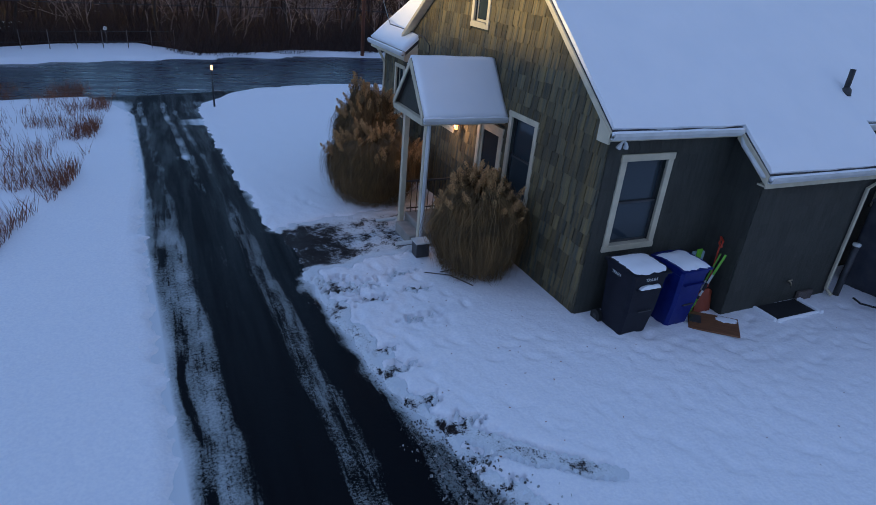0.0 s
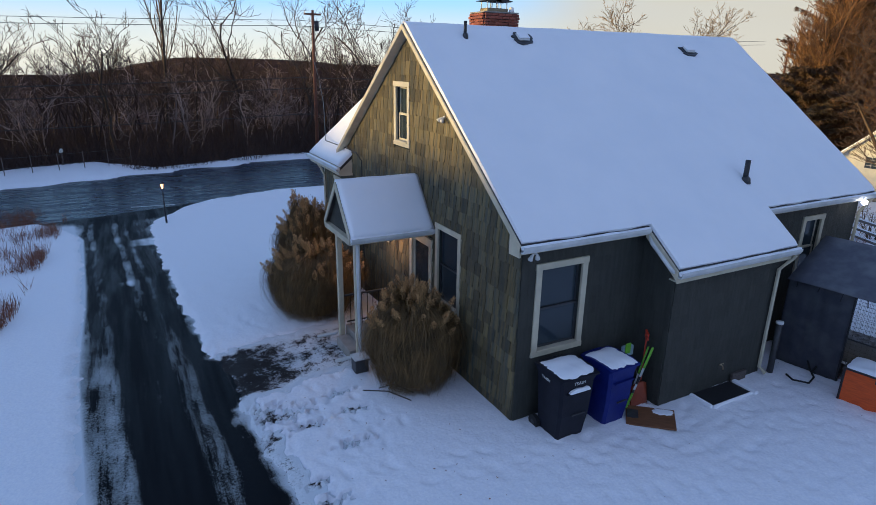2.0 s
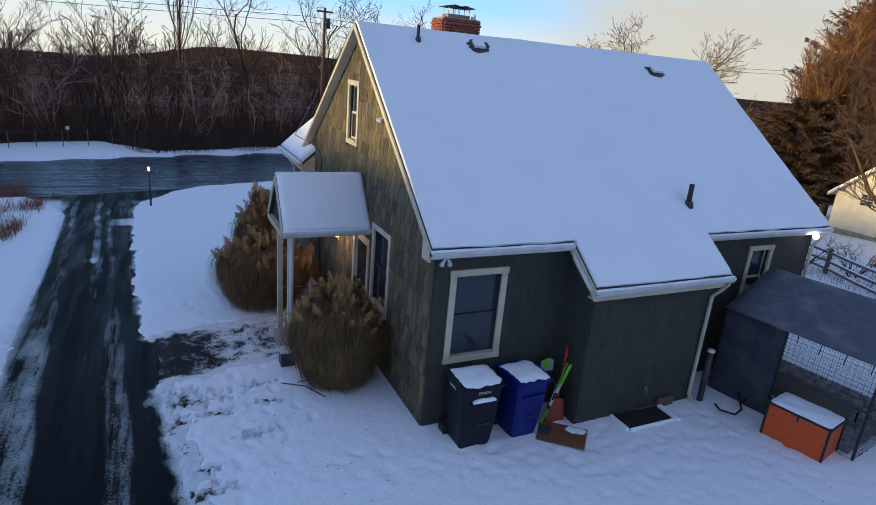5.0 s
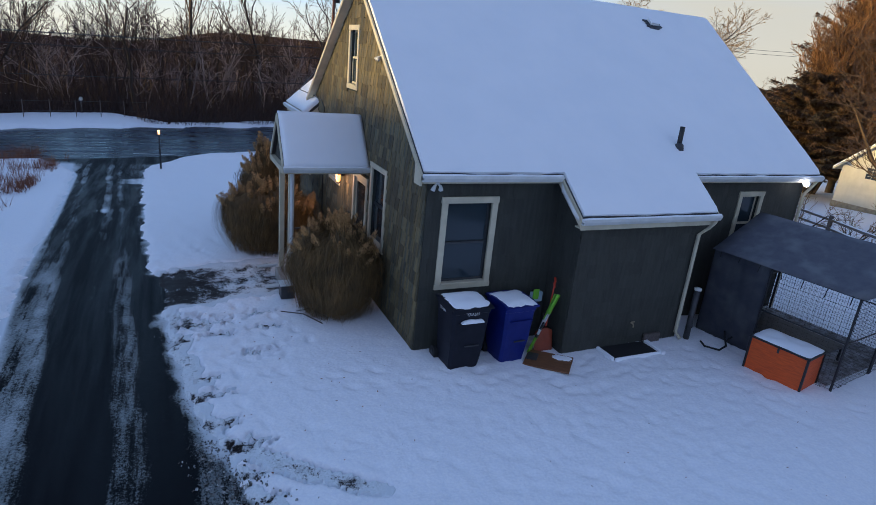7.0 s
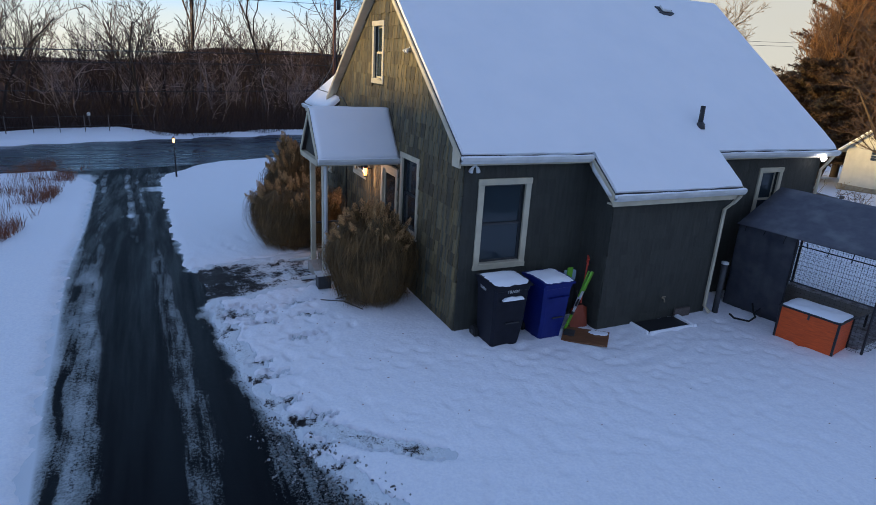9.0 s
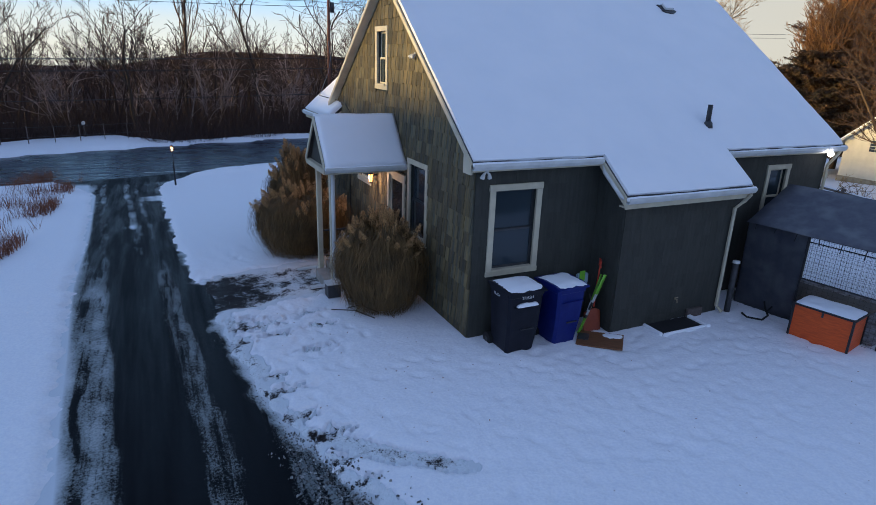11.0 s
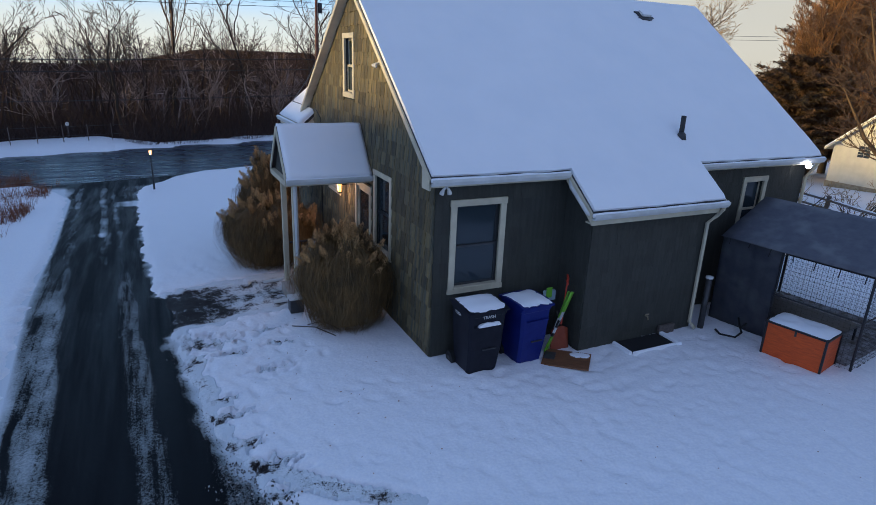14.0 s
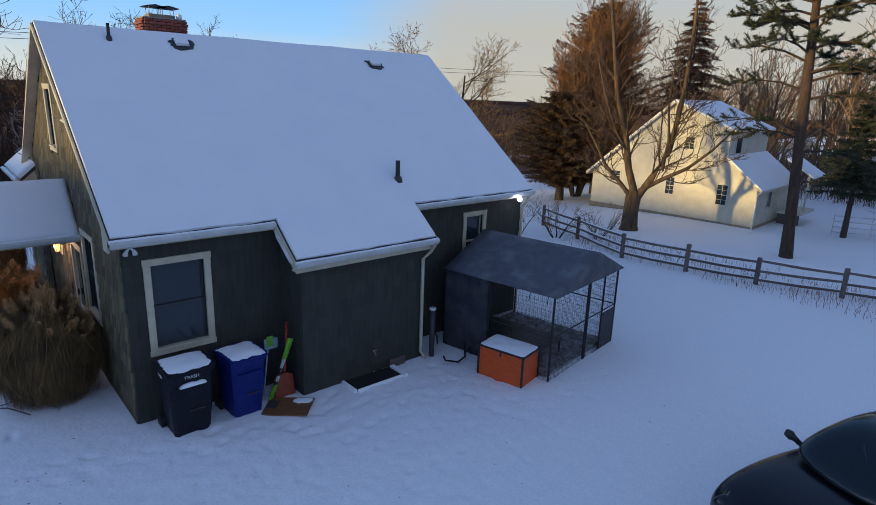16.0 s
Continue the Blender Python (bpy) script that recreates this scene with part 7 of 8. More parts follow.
maple_limb([(0.1, 2.0), (-0.3, 3.6), (-0.75, 5.4), (-1.35, 7.4), (-1.8, 9.6), (-2.1, 12.0), (-2.2, 14.5)], 0.22, 0.05, 20, 3.2)
maple_limb([(0.3, 2.1), (0.9, 3.2), (1.5, 4.6), (1.75, 6.4), (1.95, 8.6), (2.0, 11.2), (1.8, 14.5)], 0.21, 0.05, 20, 3.0)
maple_limb([(0.0, 2.0), (-0.8, 2.8), (-1.6, 3.7), (-2.3, 4.8), (-3.0, 6.0)], 0.14, 0.04, 12, 2.6)
maple_limb([(0.3, 2.4), (1.4, 3.1), (2.6, 3.8), (3.7, 4.8), (4.6, 6.0)], 0.14, 0.04, 13, 2.4)
maple_limb([(-0.3, 4.2), (-1.2, 5.6), (-2.0, 7.4), (-2.6, 9.4)], 0.11, 0.03, 13, 2.8)
maple_limb([(1.3, 3.6), (1.5, 5.2), (1.2, 7.0), (1.3, 9.2)], 0.10, 0.03, 11, 2.4)
ob = new("trunk", raw_mesh("trunk", ta.v, ta.f, M_BARK, True))
ob.parent = mt
ob = new("crown", raw_mesh("crown", tb.v, tb.f, M_WOODTWIG))
ob.parent = mt
ob["kind"] = "stuff"

# the tall pine: bare stem, needled boughs high up
rngp = random.Random(61)
pine = thing("pine_tree", "tall pine with a straight stem and dark needled boughs", "tree", at=pose(25.75, -2.15, ground_z(25.75, -2.15) - 0.1) @ Matrix.Scale(0.88, 4))
ta = Twigs()
ta.limb([Vector((-0.03 * k, 0.09 * k, 1.6 * k)) for k in range(11)], [0.34, 0.27, 0.25, 0.24, 0.235, 0.23, 0.21, 0.19, 0.15, 0.11, 0.05], 12)
V, F = [], []
boughs = [(6.3, (-0.4, 0.93, 0.06), 3.8), (6.0, (-0.2, 0.9, -0.02), 3.0), (5.4, (0.4, -0.93, -0.22), 3.2), (8.2, (-0.3, 1.0, 0.04), 3.6), (8.6, (0.2, -1, 0.05), 3.6), (7.8, (0.0, -1.0, -0.05), 3.0)]
boughs += [(rngp.uniform(8.6, 14.5), (math.cos(a), math.sin(a), rngp.uniform(-0.05, 0.2)), rngp.uniform(1.8, 3.6)) for a in [rngp.random() * math.tau for _ in range(26)]]
for z, d, L in boughs:
    d = Vector(d).normalized()
    p0 = Vector((-0.03 * z / 1.6, 0.09 * z / 1.6, z))
    pts = [p0 + d * L * f + Vector((0, 0, 0.12 * L * math.sin(f * 3))) for f in (0, 0.3, 0.6, 1.0)]
    ta.limb(pts, [0.07, 0.05, 0.035, 0.012], 5)
    for k in range(15):
        f = rngp.uniform(0.3, 1.0)
        p = p0 + d * L * f + Vector((0, 0, 0.12 * L * math.sin(f * 3)))
        sd = Vector((-d.y, d.x, 0)) * rngp.uniform(-1, 1) + d * 0.5 + Vector((0, 0, rngp.uniform(-0.35, 0.6)))
        tip = p + sd.normalized() * rngp.uniform(0.3, 0.9)
        ta.limb([p, tip], [0.016, 0.006], 3)
        for q in range(150):
            g = rngp.random() ** 0.7
            b = p.lerp(tip, g)
            v1 = Vector((rngp.uniform(-1, 1), rngp.uniform(-1, 1), rngp.uniform(-0.5, 0.9))).normalized() * rngp.uniform(0.10, 0.22)
            w = Vector((rngp.uniform(-1, 1), rngp.uniform(-1, 1), rngp.uniform(-1, 1))).normalized() * 0.016
            i = len(V)
            V += [tuple(b - w), tuple(b + w), tuple(b + v1)]
            F.append((i, i + 1, i + 2))
ob = new("trunk", raw_mesh("trunk", ta.v, ta.f, M_PINEBARK, True))
ob.parent = pine
ob = new("needles", raw_mesh("needles", V, F, M_NEEDLE))
ob.parent = pine
ob["kind"] = "stuff"

# low shrubs and saplings by the fence
SHRUB = dict(OAK, kids=[5, 4], ratio=[0.6, 0.55], spread=[(20, 55), (20, 60)], seg=[5, 4, 3], start=[0.1, 0.2], sides=[4, 3, 3], main=0, wiggle=0.22, up=0.03, thin=0.006)


def shrub(x, y, h, n, seed, label):
    rng = random.Random(seed)
    t = thing("bare_shrub", label, "shrub", "bare shrubs by the fence", at=pose(x, y, ground_z(x, y)))
    a, b = Twigs(), Twigs()
    for k in range(n):
        an = rng.random() * math.tau
        bare_tree(rng, a, b, Vector((0.1 * math.cos(an), 0.1 * math.sin(an), 0)), Vector((math.cos(an) * 0.7, math.sin(an) * 0.7, 1)).normalized(), h * rng.uniform(0.7, 1.0), 0.022, 0, SHRUB)
    ob = new("stems", raw_mesh("stems", a.v, a.f, M_BARK_DARK))
    ob.parent = t
    ob = new("crown", raw_mesh("crown", b.v, b.f, M_TWIG))
    ob.parent = t
    ob["kind"] = "stuff"
    return t


shrub(19.9, 5.9, 1.9, 8, 1, "bare many-stemmed shrub in the snow")
shrub(21.4, 4.6, 1.6, 8, 2, "bare many-stemmed shrub in the snow")
shrub(18.9, 7.4, 2.2, 7, 3, "bare many-stemmed shrub in the snow")
shrub(34.0, -5.0, 2.2, 9, 4, "bare rounded shrub on the neighbour's lawn")

# ---- split-rail fence ----
fence = thing("rail_fence", "weathered split-rail fence with snow on its rails", "fence")
FP = [(22.0, 8.4), (20.6, 5.2), (19.3, 2.0), (19.6, -0.65), (20.3, -3.0), (21.3, -5.5), (22.5, -8.2), (23.8, -11.2)]
rngf = random.Random(9)
for x, y in FP:
    z = ground_z(x, y)
    boxpart("post", (x - 0.065, x + 0.065, y - 0.075, y + 0.075, z - 0.2, z + 1.15 + rngf.uniform(-0.05, 0.06)), M_WOODGREY, fence, bevel=0.02)
for (xa, ya), (xb, yb) in zip(FP, FP[1:]):
    for hz in (0.28, 0.62, 0.96):
        za, zb = ground_z(xa, ya) + hz + rngf.uniform(-0.04, 0.04), ground_z(xb, yb) + hz + rngf.uniform(-0.04, 0.04)
        bm = bmesh.new()
        tube(bm, [(xa, ya, za), ((xa + xb) / 2, (ya + yb) / 2, (za + zb) / 2 - 0.02), (xb, yb, zb)], [0.05, 0.06, 0.05], 6)
        rl = part("rail", bm, M_WOODGREY, fence)
        bm = bmesh.new()
        tube(bm, [(xa, ya, za + 0.045), ((xa + xb) / 2, (ya + yb) / 2, (za + zb) / 2 + 0.035), (xb, yb, zb + 0.045)], [0.025, 0.04, 0.025], 6)
        part("snow", bm, M_ROOFSNOW, rl)

# ---- the neighbour's white house ----
WH = Matrix.LocRotScale((30.05, 10.75, -0.58), Euler((0, 0, math.atan2(-0.998, 0.06))), Vector((0.92, 0.92, 0.915)))
nb = thing("neighbour_house", "white clapboard house with snowy roofs in low sun", "house", at=WH)
# own axes: x runs along the facade towards the lower side, y points away from the yard
NB_D, NB_L = 6.6, 10.47


def clap_wall(name, outline, holes, y, parent):
    """Clapboards as overlapping boards inside an outline of (x, z), cut round the openings."""
    def span(z):
        xs = []
        n = len(outline)
        for i in range(n):
            (xa, za), (xb, zb) = outline[i], outline[(i + 1) % n]
            if (za <= z < zb) or (zb <= z < za):
                xs.append(xa + (xb - xa) * (z - za) / (zb - za))
        return sorted(xs)
    bm = bmesh.new()
    z = min(p[1] for p in outline)
    top = max(p[1] for p in outline)
    while z < top - 0.05:
        xs = span(z + 0.07)
        for a, b in zip(xs[::2], xs[1::2]):
            cuts = [(a, b)]
            for h in holes:
                if h[2] < z + 0.10 and h[3] > z + 0.04:
                    cuts = [c for p, q in cuts for c in ((p, min(q, h[0])), (max(p, h[1]), q)) if c[1] - c[0] > 0.01]
            for p, q in cuts:
                v = [bm.verts.new(c) for c in ((p, y - 0.022, z), (q, y - 0.022, z), (q, y - 0.004, z + 0.145), (p, y - 0.004, z + 0.145), (p, y, z), (q, y, z))]
                bm.faces.new((v[0], v[1], v[2], v[3]))
                bm.faces.new((v[4], v[5], v[1], v[0]))
        z += 0.14
    ob = part(name, bm, M_CLAP, parent)
    ob["kind"] = "stuff"
    return ob


def fu(u):
    return NB_L - u


OUT = [(fu(u), z) for u, z in ((0.15, 0.25), (10.8, 0.25), (10.8, 2.45), (9.45, 3.80), (5.52, 7.10), (2.05, 5.60), (2.05, 3.95), (0.15, 2.45))]
NWIN = [(fu(b), fu(a), c, d) for a, b, c, d in ((1.78, 2.36, 1.30, 2.48), (5.02, 5.54, 1.52, 2.56), (4.12, 4.64, 4.42, 5.12), (8.75, 9.4, 1.9, 2.55))]
core = bmesh.new()
prism(core, OUT, "y", 0.002, NB_D)
part("wall", core, M_CLAP, nb)
clap_wall("cladding", OUT, NWIN, 0.0, nb)
boxpart("foundation", (fu(10.85), fu(0.1), -0.05, 0.0, -0.5, 0.25), M_STONE, nb, "brown stone foundation")
boxpart("foundation", (fu(0.15), fu(0.08), 0.0, NB_D, -0.5, 0.25), M_STONE, nb)
boxpart("basement_window", (fu(3.1), fu(2.2), -0.06, -0.051, -0.15, 0.15), M_GLASS, nb)


def roof_strip(pa, pb):
    """A roof slope over the facade's edge from pa to pb (x, z), with snow on it."""
    (xa, za), (xb, zb) = pa, pb
    bm = bmesh.new()
    prism(bm, [(xa, za), (xb, zb), (xb, zb + 0.12), (xa, za + 0.12)], "y", -0.28, NB_D + 0.25)
    part("roof", bm, M_CLAP, nb, "white roof edge")
    bm = bmesh.new()
    prism(bm, [(xa, za + 0.122), (xb, zb + 0.122), (xb, zb + 0.22), (xa, za + 0.22)], "y", -0.26, NB_D + 0.23)
    part("snow", bm, M_ROOFSNOW, nb, "snow on the roof")


roof_strip((fu(11.2), 2.10), (fu(5.52), 7.12))
roof_strip((fu(5.52), 7.12), (fu(1.75), 5.50))
roof_strip((fu(2.04), 4.00), (fu(-0.15), 2.28))
for a, b, c, d in NWIN:
    w = new("window")
    w.parent = nb
    boxpart("pane", (a, b, -0.012, -0.006, c, d), M_GLASS, w)
    for dims in ((a - 0.09, a, -0.04, -0.004, c - 0.09, d + 0.09), (b, b + 0.09, -0.04, -0.004, c - 0.09, d + 0.09), (a, b, -0.04, -0.004, d, d + 0.09), (a, b, -0.045, -0.004, c - 0.09, c)):
        boxpart("casing", dims, M_CLAP, w)
    boxpart("muntin", ((a + b) / 2 - 0.008, (a + b) / 2 + 0.008, -0.022, -0.013, c, d), M_CLAP, w)
    for k in (1, 2, 3):
        z = c + (d - c) * k / 4
        boxpart("muntin", (a, b, -0.020, -0.013, z - (0.018 if k == 2 else 0.007), z + (0.018 if k == 2 else 0.007)), M_CLAP, w)
bm = bmesh.new()
tube(bm, [(fu(-0.05), -0.20, 2.3), (fu(0.12), -0.06, 2.1), (fu(0.12), -0.06, 0.1)], 0.05, 6)
part("downspout", bm, M_WHITE, nb)
w = new("window")
w.parent = nb
sx = fu(0.15)
boxpart("pane", (sx + 0.004, sx + 0.01, 2.0, 2.7, 1.2, 2.1), M_GLASS, w)
for dims in ((sx + 0.002, sx + 0.04, 1.9, 2.0, 1.1, 2.2), (sx + 0.002, sx + 0.04, 2.7, 2.8, 1.1, 2.2), (sx + 0.002, sx + 0.04, 2.0, 2.7, 2.1, 2.2)):
    boxpart("casing", dims, M_CLAP, w)
w = new("window")
w.parent = nb
sx = fu(2.05)
boxpart("pane", (sx + 0.004, sx + 0.01, 1.0, 1.9, 4.3, 5.2), M_GLASS, w)
boxpart("casing", (sx + 0.002, sx + 0.04, 0.9, 1.0, 4.2, 5.3), M_CLAP, w)
boxpart("casing", (sx + 0.002, sx + 0.04, 1.9, 2.0, 4.2, 5.3), M_CLAP, w)
# railed deck behind, and a metal gate on the lawn
deck = thing("deck", "white railed deck behind the neighbour's house", "deck", at=WH @ pose(NB_L + 0.1, 3.4, 0.0))
boxpart("platform", (0.0, 1.3, 0.0, 3.0, 0.75, 0.9), M_CLAP, deck)
boxpart("top_rail", (0.0, 1.3, 0.0, 0.06, 1.75, 1.82), M_CLAP, deck)
boxpart("skirt", (0.05, 1.25, 0.05, 0.1, -0.4, 0.75), M_WOODGREY, deck)
for k in range(8):
    boxpart("baluster", (k * 0.17 + 0.02, k * 0.17 + 0.06, 0.01, 0.05, 0.9, 1.75), M_CLAP, deck)
bm = bmesh.new()
prism(bm, [(-0.1, 4.1), (1.5, 3.1), (1.5, 2.98), (-0.1, 3.98)], "y", 0.6, 3.2)
part("awning_roof", bm, M_ROOFSNOW, deck, "snow-covered lean-to roof")
boxpart("post", (1.2, 1.3, 0.62, 0.72, 0.9, 3.15), M_CLAP, deck)
gate = thing("metal_gate", "long grey tubular farm gate on the lawn", "gate", at=pose(33.0, -1.8, ground_z(33.0, -1.8), 0, 0, -62))
for k in range(4):
    bar("rail", (0, 0, 0.25 + 0.28 * k), (5.0, 0, 0.25 + 0.28 * k), 0.025, M_WHITE, gate)
for x in (0.0, 1.7, 3.4, 5.0):
    bar("upright", (x, 0, -0.1), (x, 0, 1.15), 0.025, M_WHITE, gate)

# ---- utility poles and wires ----
def utility_pole(x, y, h, label):
    p = thing("utility_pole", label, "utility pole", "poles along the road", at=pose(x, y, ground_z(x, y)))
    bm = bmesh.new()
    tube(bm, [(0, 0, -0.2), (0.02, 0, h * 0.5), (0.10, 0, h)], [0.15, 0.13, 0.10], 10)
    part("pole", bm, M_POLE, p, smooth=True)
    boxpart("crossarm", (-0.55, 0.75, -0.06, 0.06, h - 0.35, h - 0.22), M_POLE, p)
    for dx in (-0.5, 0.0, 0.65):
        bm = bmesh.new()
        tube(bm, [(dx, 0, h - 0.22), (dx, 0, h - 0.08)], [0.03, 0.045], 8)
        part("insulator", bm, M_WHITE, p)
    bm = bmesh.new()
    tube(bm, [(0.38, 0, h - 1.5), (0.38, 0, h - 0.75)], 0.17, 12)
    part("transformer", bm, M_LEAD, p, "grey transformer can", True)
    return p


utility_pole(8.2, 39.8, 11.2, "red-brown wooden utility pole with crossarm and transformer")
utility_pole(62.0, 36.0, 11.0, "red-brown wooden utility pole far along the road")
cab = thing("overhead_wires", "black overhead wires along the road", "wires")
for (ya, za), (yb, zb), r in (((39.8, 9.2), (41.5, 8.6), 0.018), ((39.8, 8.8), (41.5, 8.2), 0.018), ((39.8, 5.0), (42.0, 4.0), 0.035), ((39.8, 4.2), (42.5, 3.2), 0.03), ((39.8, 2.2), (43.0, 1.2), 0.03)):
    bm = bmesh.new()
    pts = []
    for k in range(25):
        f = k / 24
        x = 62 + (-70 - 62) * f
        s = (x - 8.2) / 54 if x > 8.2 else (8.2 - x) / 78
        base = za + (zb - za) * (s if x < 8.2 else 0) - 0.8 * 4 * (s * (1 - s)) * 0.7
        pts.append((x, ya + (yb - ya) * (s if x < 8.2 else -s * 0.5), base))
    tube(bm, pts, r, 4)
    part("wire", bm, M_BLACK, cab)
drop = thing("service_drop", "black service wire from the pole to the house", "wire")
bm = bmesh.new()
tube(bm, [(8.2, 39.8, 6.3), (5.5, 29.5, 5.0), (2.6, 19.5, 4.4), (-0.25, 10.2, 3.95)], 0.012, 5)
part("wire", bm, M_BLACK, drop)

# mailboxes, wire fence and a sign across the road
def mailbox(x, y):
    m = thing("mailbox", "small pale mailbox on a post across the road", "mailbox", at=pose(x, y, ground_z(x, y)))
    boxpart("post", (-0.05, 0.05, -0.05, 0.05, 0.0, 1.0), M_WOODGREY, m)
    bm = bmesh.new()
    prism(bm, [(-0.10, 1.0), (0.10, 1.0), (0.10, 1.14), (0.06, 1.21), (-0.06, 1.21), (-0.10, 1.14)], "y", -0.25, 0.25)
    part("box", bm, M_WHITE, m)
    return m


mailbox(-9.9, 42.2)
wf = thing("wire_fence", "low wire fence on thin posts across the road", "fence")
for k in range(9):
    x = -17.5 + k * 1.5
    y = road_far(x) + 4.7
    z = ground_z(x, y)
    bar("post", (x, y, z), (x, y, z + 1.25), 0.03, M_WOODGREY, wf)
for hz in (0.5, 1.15):
    bar("wire", (-17.5, road_far(-17.5) + 4.7, ground_z(-17.5, 40.4) + hz), (-5.5, road_far(-5.5) + 4.7, ground_z(-5.5, 42.8) + hz), 0.012, M_LEAD, wf)


# ---- parked car behind the yard ----
car = thing("car", "dark car parked in the snow", "car", at=pose(7.26, -9.72, -0.16, 0, 0, 157.5) @ Matrix.Diagonal((1.10, 1.10, 1.30, 1.0)))
# body: cross-sections along the length, x forward
SEC = [(-2.2, 0.72, 0.55, 0.86), (-2.05, 0.84, 0.30, 0.96), (-1.3, 0.90, 0.22, 1.02), (0.0, 0.92, 0.22, 1.00), (1.0, 0.92, 0.22, 0.98), (1.7, 0.88, 0.24, 0.90), (2.10, 0.80, 0.30, 0.78), (2.28, 0.62, 0.40, 0.66)]
bm = bmesh.new()
rings = []
for x, hw, zb, zt in SEC:
    prof = [(-hw, zb + 0.12), (-hw * 0.94, zb), (hw * 0.94, zb), (hw, zb + 0.12), (hw * 1.0, (zb + zt) / 2 + 0.05), (hw * 0.95, zt - 0.06), (hw * 0.78, zt), (0, zt + 0.03), (-hw * 0.78, zt), (-hw * 0.95, zt - 0.06), (-hw, (zb + zt) / 2 + 0.05)]
    rings.append([bm.verts.new((x, a, b)) for a, b in prof])
n = len(rings[0])
for a, b in zip(rings, rings[1:]):
    for k in range(n):
        bm.faces.new((a[k], a[(k + 1) % n], b[(k + 1) % n], b[k]))
bm.faces.new(rings[0][::-1])
bm.faces.new(rings[-1])
body = part("body", bm, M_CARPAINT, car, "glossy dark paint", True)
body.modifiers.new("smooth", "SUBSURF").render_levels = 2
body.modifiers["smooth"].levels = 2
CAB = [(-1.75, 0.76, 0.96, 1.02), (-1.0, 0.68, 1.0, 1.42), (-0.2, 0.66, 1.0, 1.47), (0.35, 0.66, 1.0, 1.44), (1.15, 0.76, 0.98, 1.02)]
bm = bmesh.new()
rings = []
for x, hw, zb, zt in CAB:
    rings.append([bm.verts.new((x, a, b)) for a, b in ((-hw * 1.12, zb - 0.02), (hw * 1.12, zb - 0.02), (hw, (zb + zt * 2) / 3), (hw * 0.86, zt), (0, zt + 0.015), (-hw * 0.86, zt), (-hw, (zb + zt * 2) / 3))])
n = len(rings[0])
for a, b in zip(rings, rings[1:]):
    for k in range(n):
        bm.faces.new((a[k], a[(k + 1) % n], b[(k + 1) % n], b[k]))
bm.faces.new(rings[0][::-1])
bm.faces.new(rings[-1])
M_CARGLASS = glass_mat("dark_car_glass", (0.006, 0.010, 0.014), 0.12)
cabin = part("glasshouse", bm, M_CARGLASS, car, "dark windscreen and side windows", True)
cabin.modifiers.new("smooth", "SUBSURF").render_levels = 2
cabin.modifiers["smooth"].levels = 2
bm = bmesh.new()
sag_patch(bm, Vector((-0.85, -0.46, 1.41)), Vector((0.10, -0.46, 1.41)), Vector((0.10, 0.46, 1.41)), Vector((-0.85, 0.46, 1.41)), 6, -0.05)
bmesh.ops.solidify(bm, geom=bm.faces[:], thickness=0.02)
part("roof_panel", bm, M_CARPAINT, car, smooth=True)
for s in (-1, 1):
    bm = bmesh.new()
    tube(bm, [(0.66, s * 0.78, 0.98), (0.68, s * 0.88, 1.02), (0.70, s * 0.93, 1.04), (0.71, s * 1.00, 1.05)], [0.03, 0.035, 0.06, 0.045], 10)
    part("wing_mirror", bm, M_BLACK, car, smooth=True)
    for x in (-1.35, 1.42):
        bm = bmesh.new()
        tube(bm, [(x, s * 0.70, 0.32), (x, s * 0.90, 0.32)], 0.32, 22)
        w = part("wheel", bm, M_RUBBER, car)
        bm = bmesh.new()
        tube(bm, [(x, s * 0.88, 0.32), (x, s * 0.92, 0.32)], 0.20, 16)
        part("rim", bm, M_LEAD, w)
    bm = bmesh.new()
    tube(bm, [(2.05, s * 0.55, 0.66), (2.26, s * 0.52, 0.62)], [0.12, 0.08], 10)
    part("headlight", bm, M_CARGLASS, car, smooth=True)
bm = bmesh.new()
tube(bm, [(0.55, -0.1, 1.33), (0.95, 0.35, 1.10)], 0.012, 5)
part("wiper", bm, M_BLACK, car)

# small things by the porch
crate = thing("black_crate", "small black box at the foot of the porch post", "box")
boxpart("body", (-2.05, -1.75, 2.92, 3.20, -0.10, 0.22), M_LEAD, crate, bevel=0.01)
boxpart("lid", (-2.07, -1.73, 2.90, 3.22, 0.22, 0.25), M_WHITE, crate, "pale snow-dusted lid")
pot = thing("flower_pot", "orange pot standing on the porch", "pot", at=pose(-0.75, 4.62, 0.20))
bm = bmesh.new()
tube(bm, [(0, 0, 0), (0, 0, 0.20), (0, 0, 0.21), (0, 0, 0.25)], [0.09, 0.13, 0.15, 0.15], 14)
part("body", bm, M_ORANGE, pot, smooth=True)
spade = thing("garden_shovel", "dark shovel leaning upside down by the door", "shovel")
bm = bmesh.new()
tube(bm, [(-0.25, 4.72, 0.20), (-0.07, 4.66, 1.30)], 0.014, 6)
part("shaft", bm, M_BLACK, spade)
bm = bmesh.new()
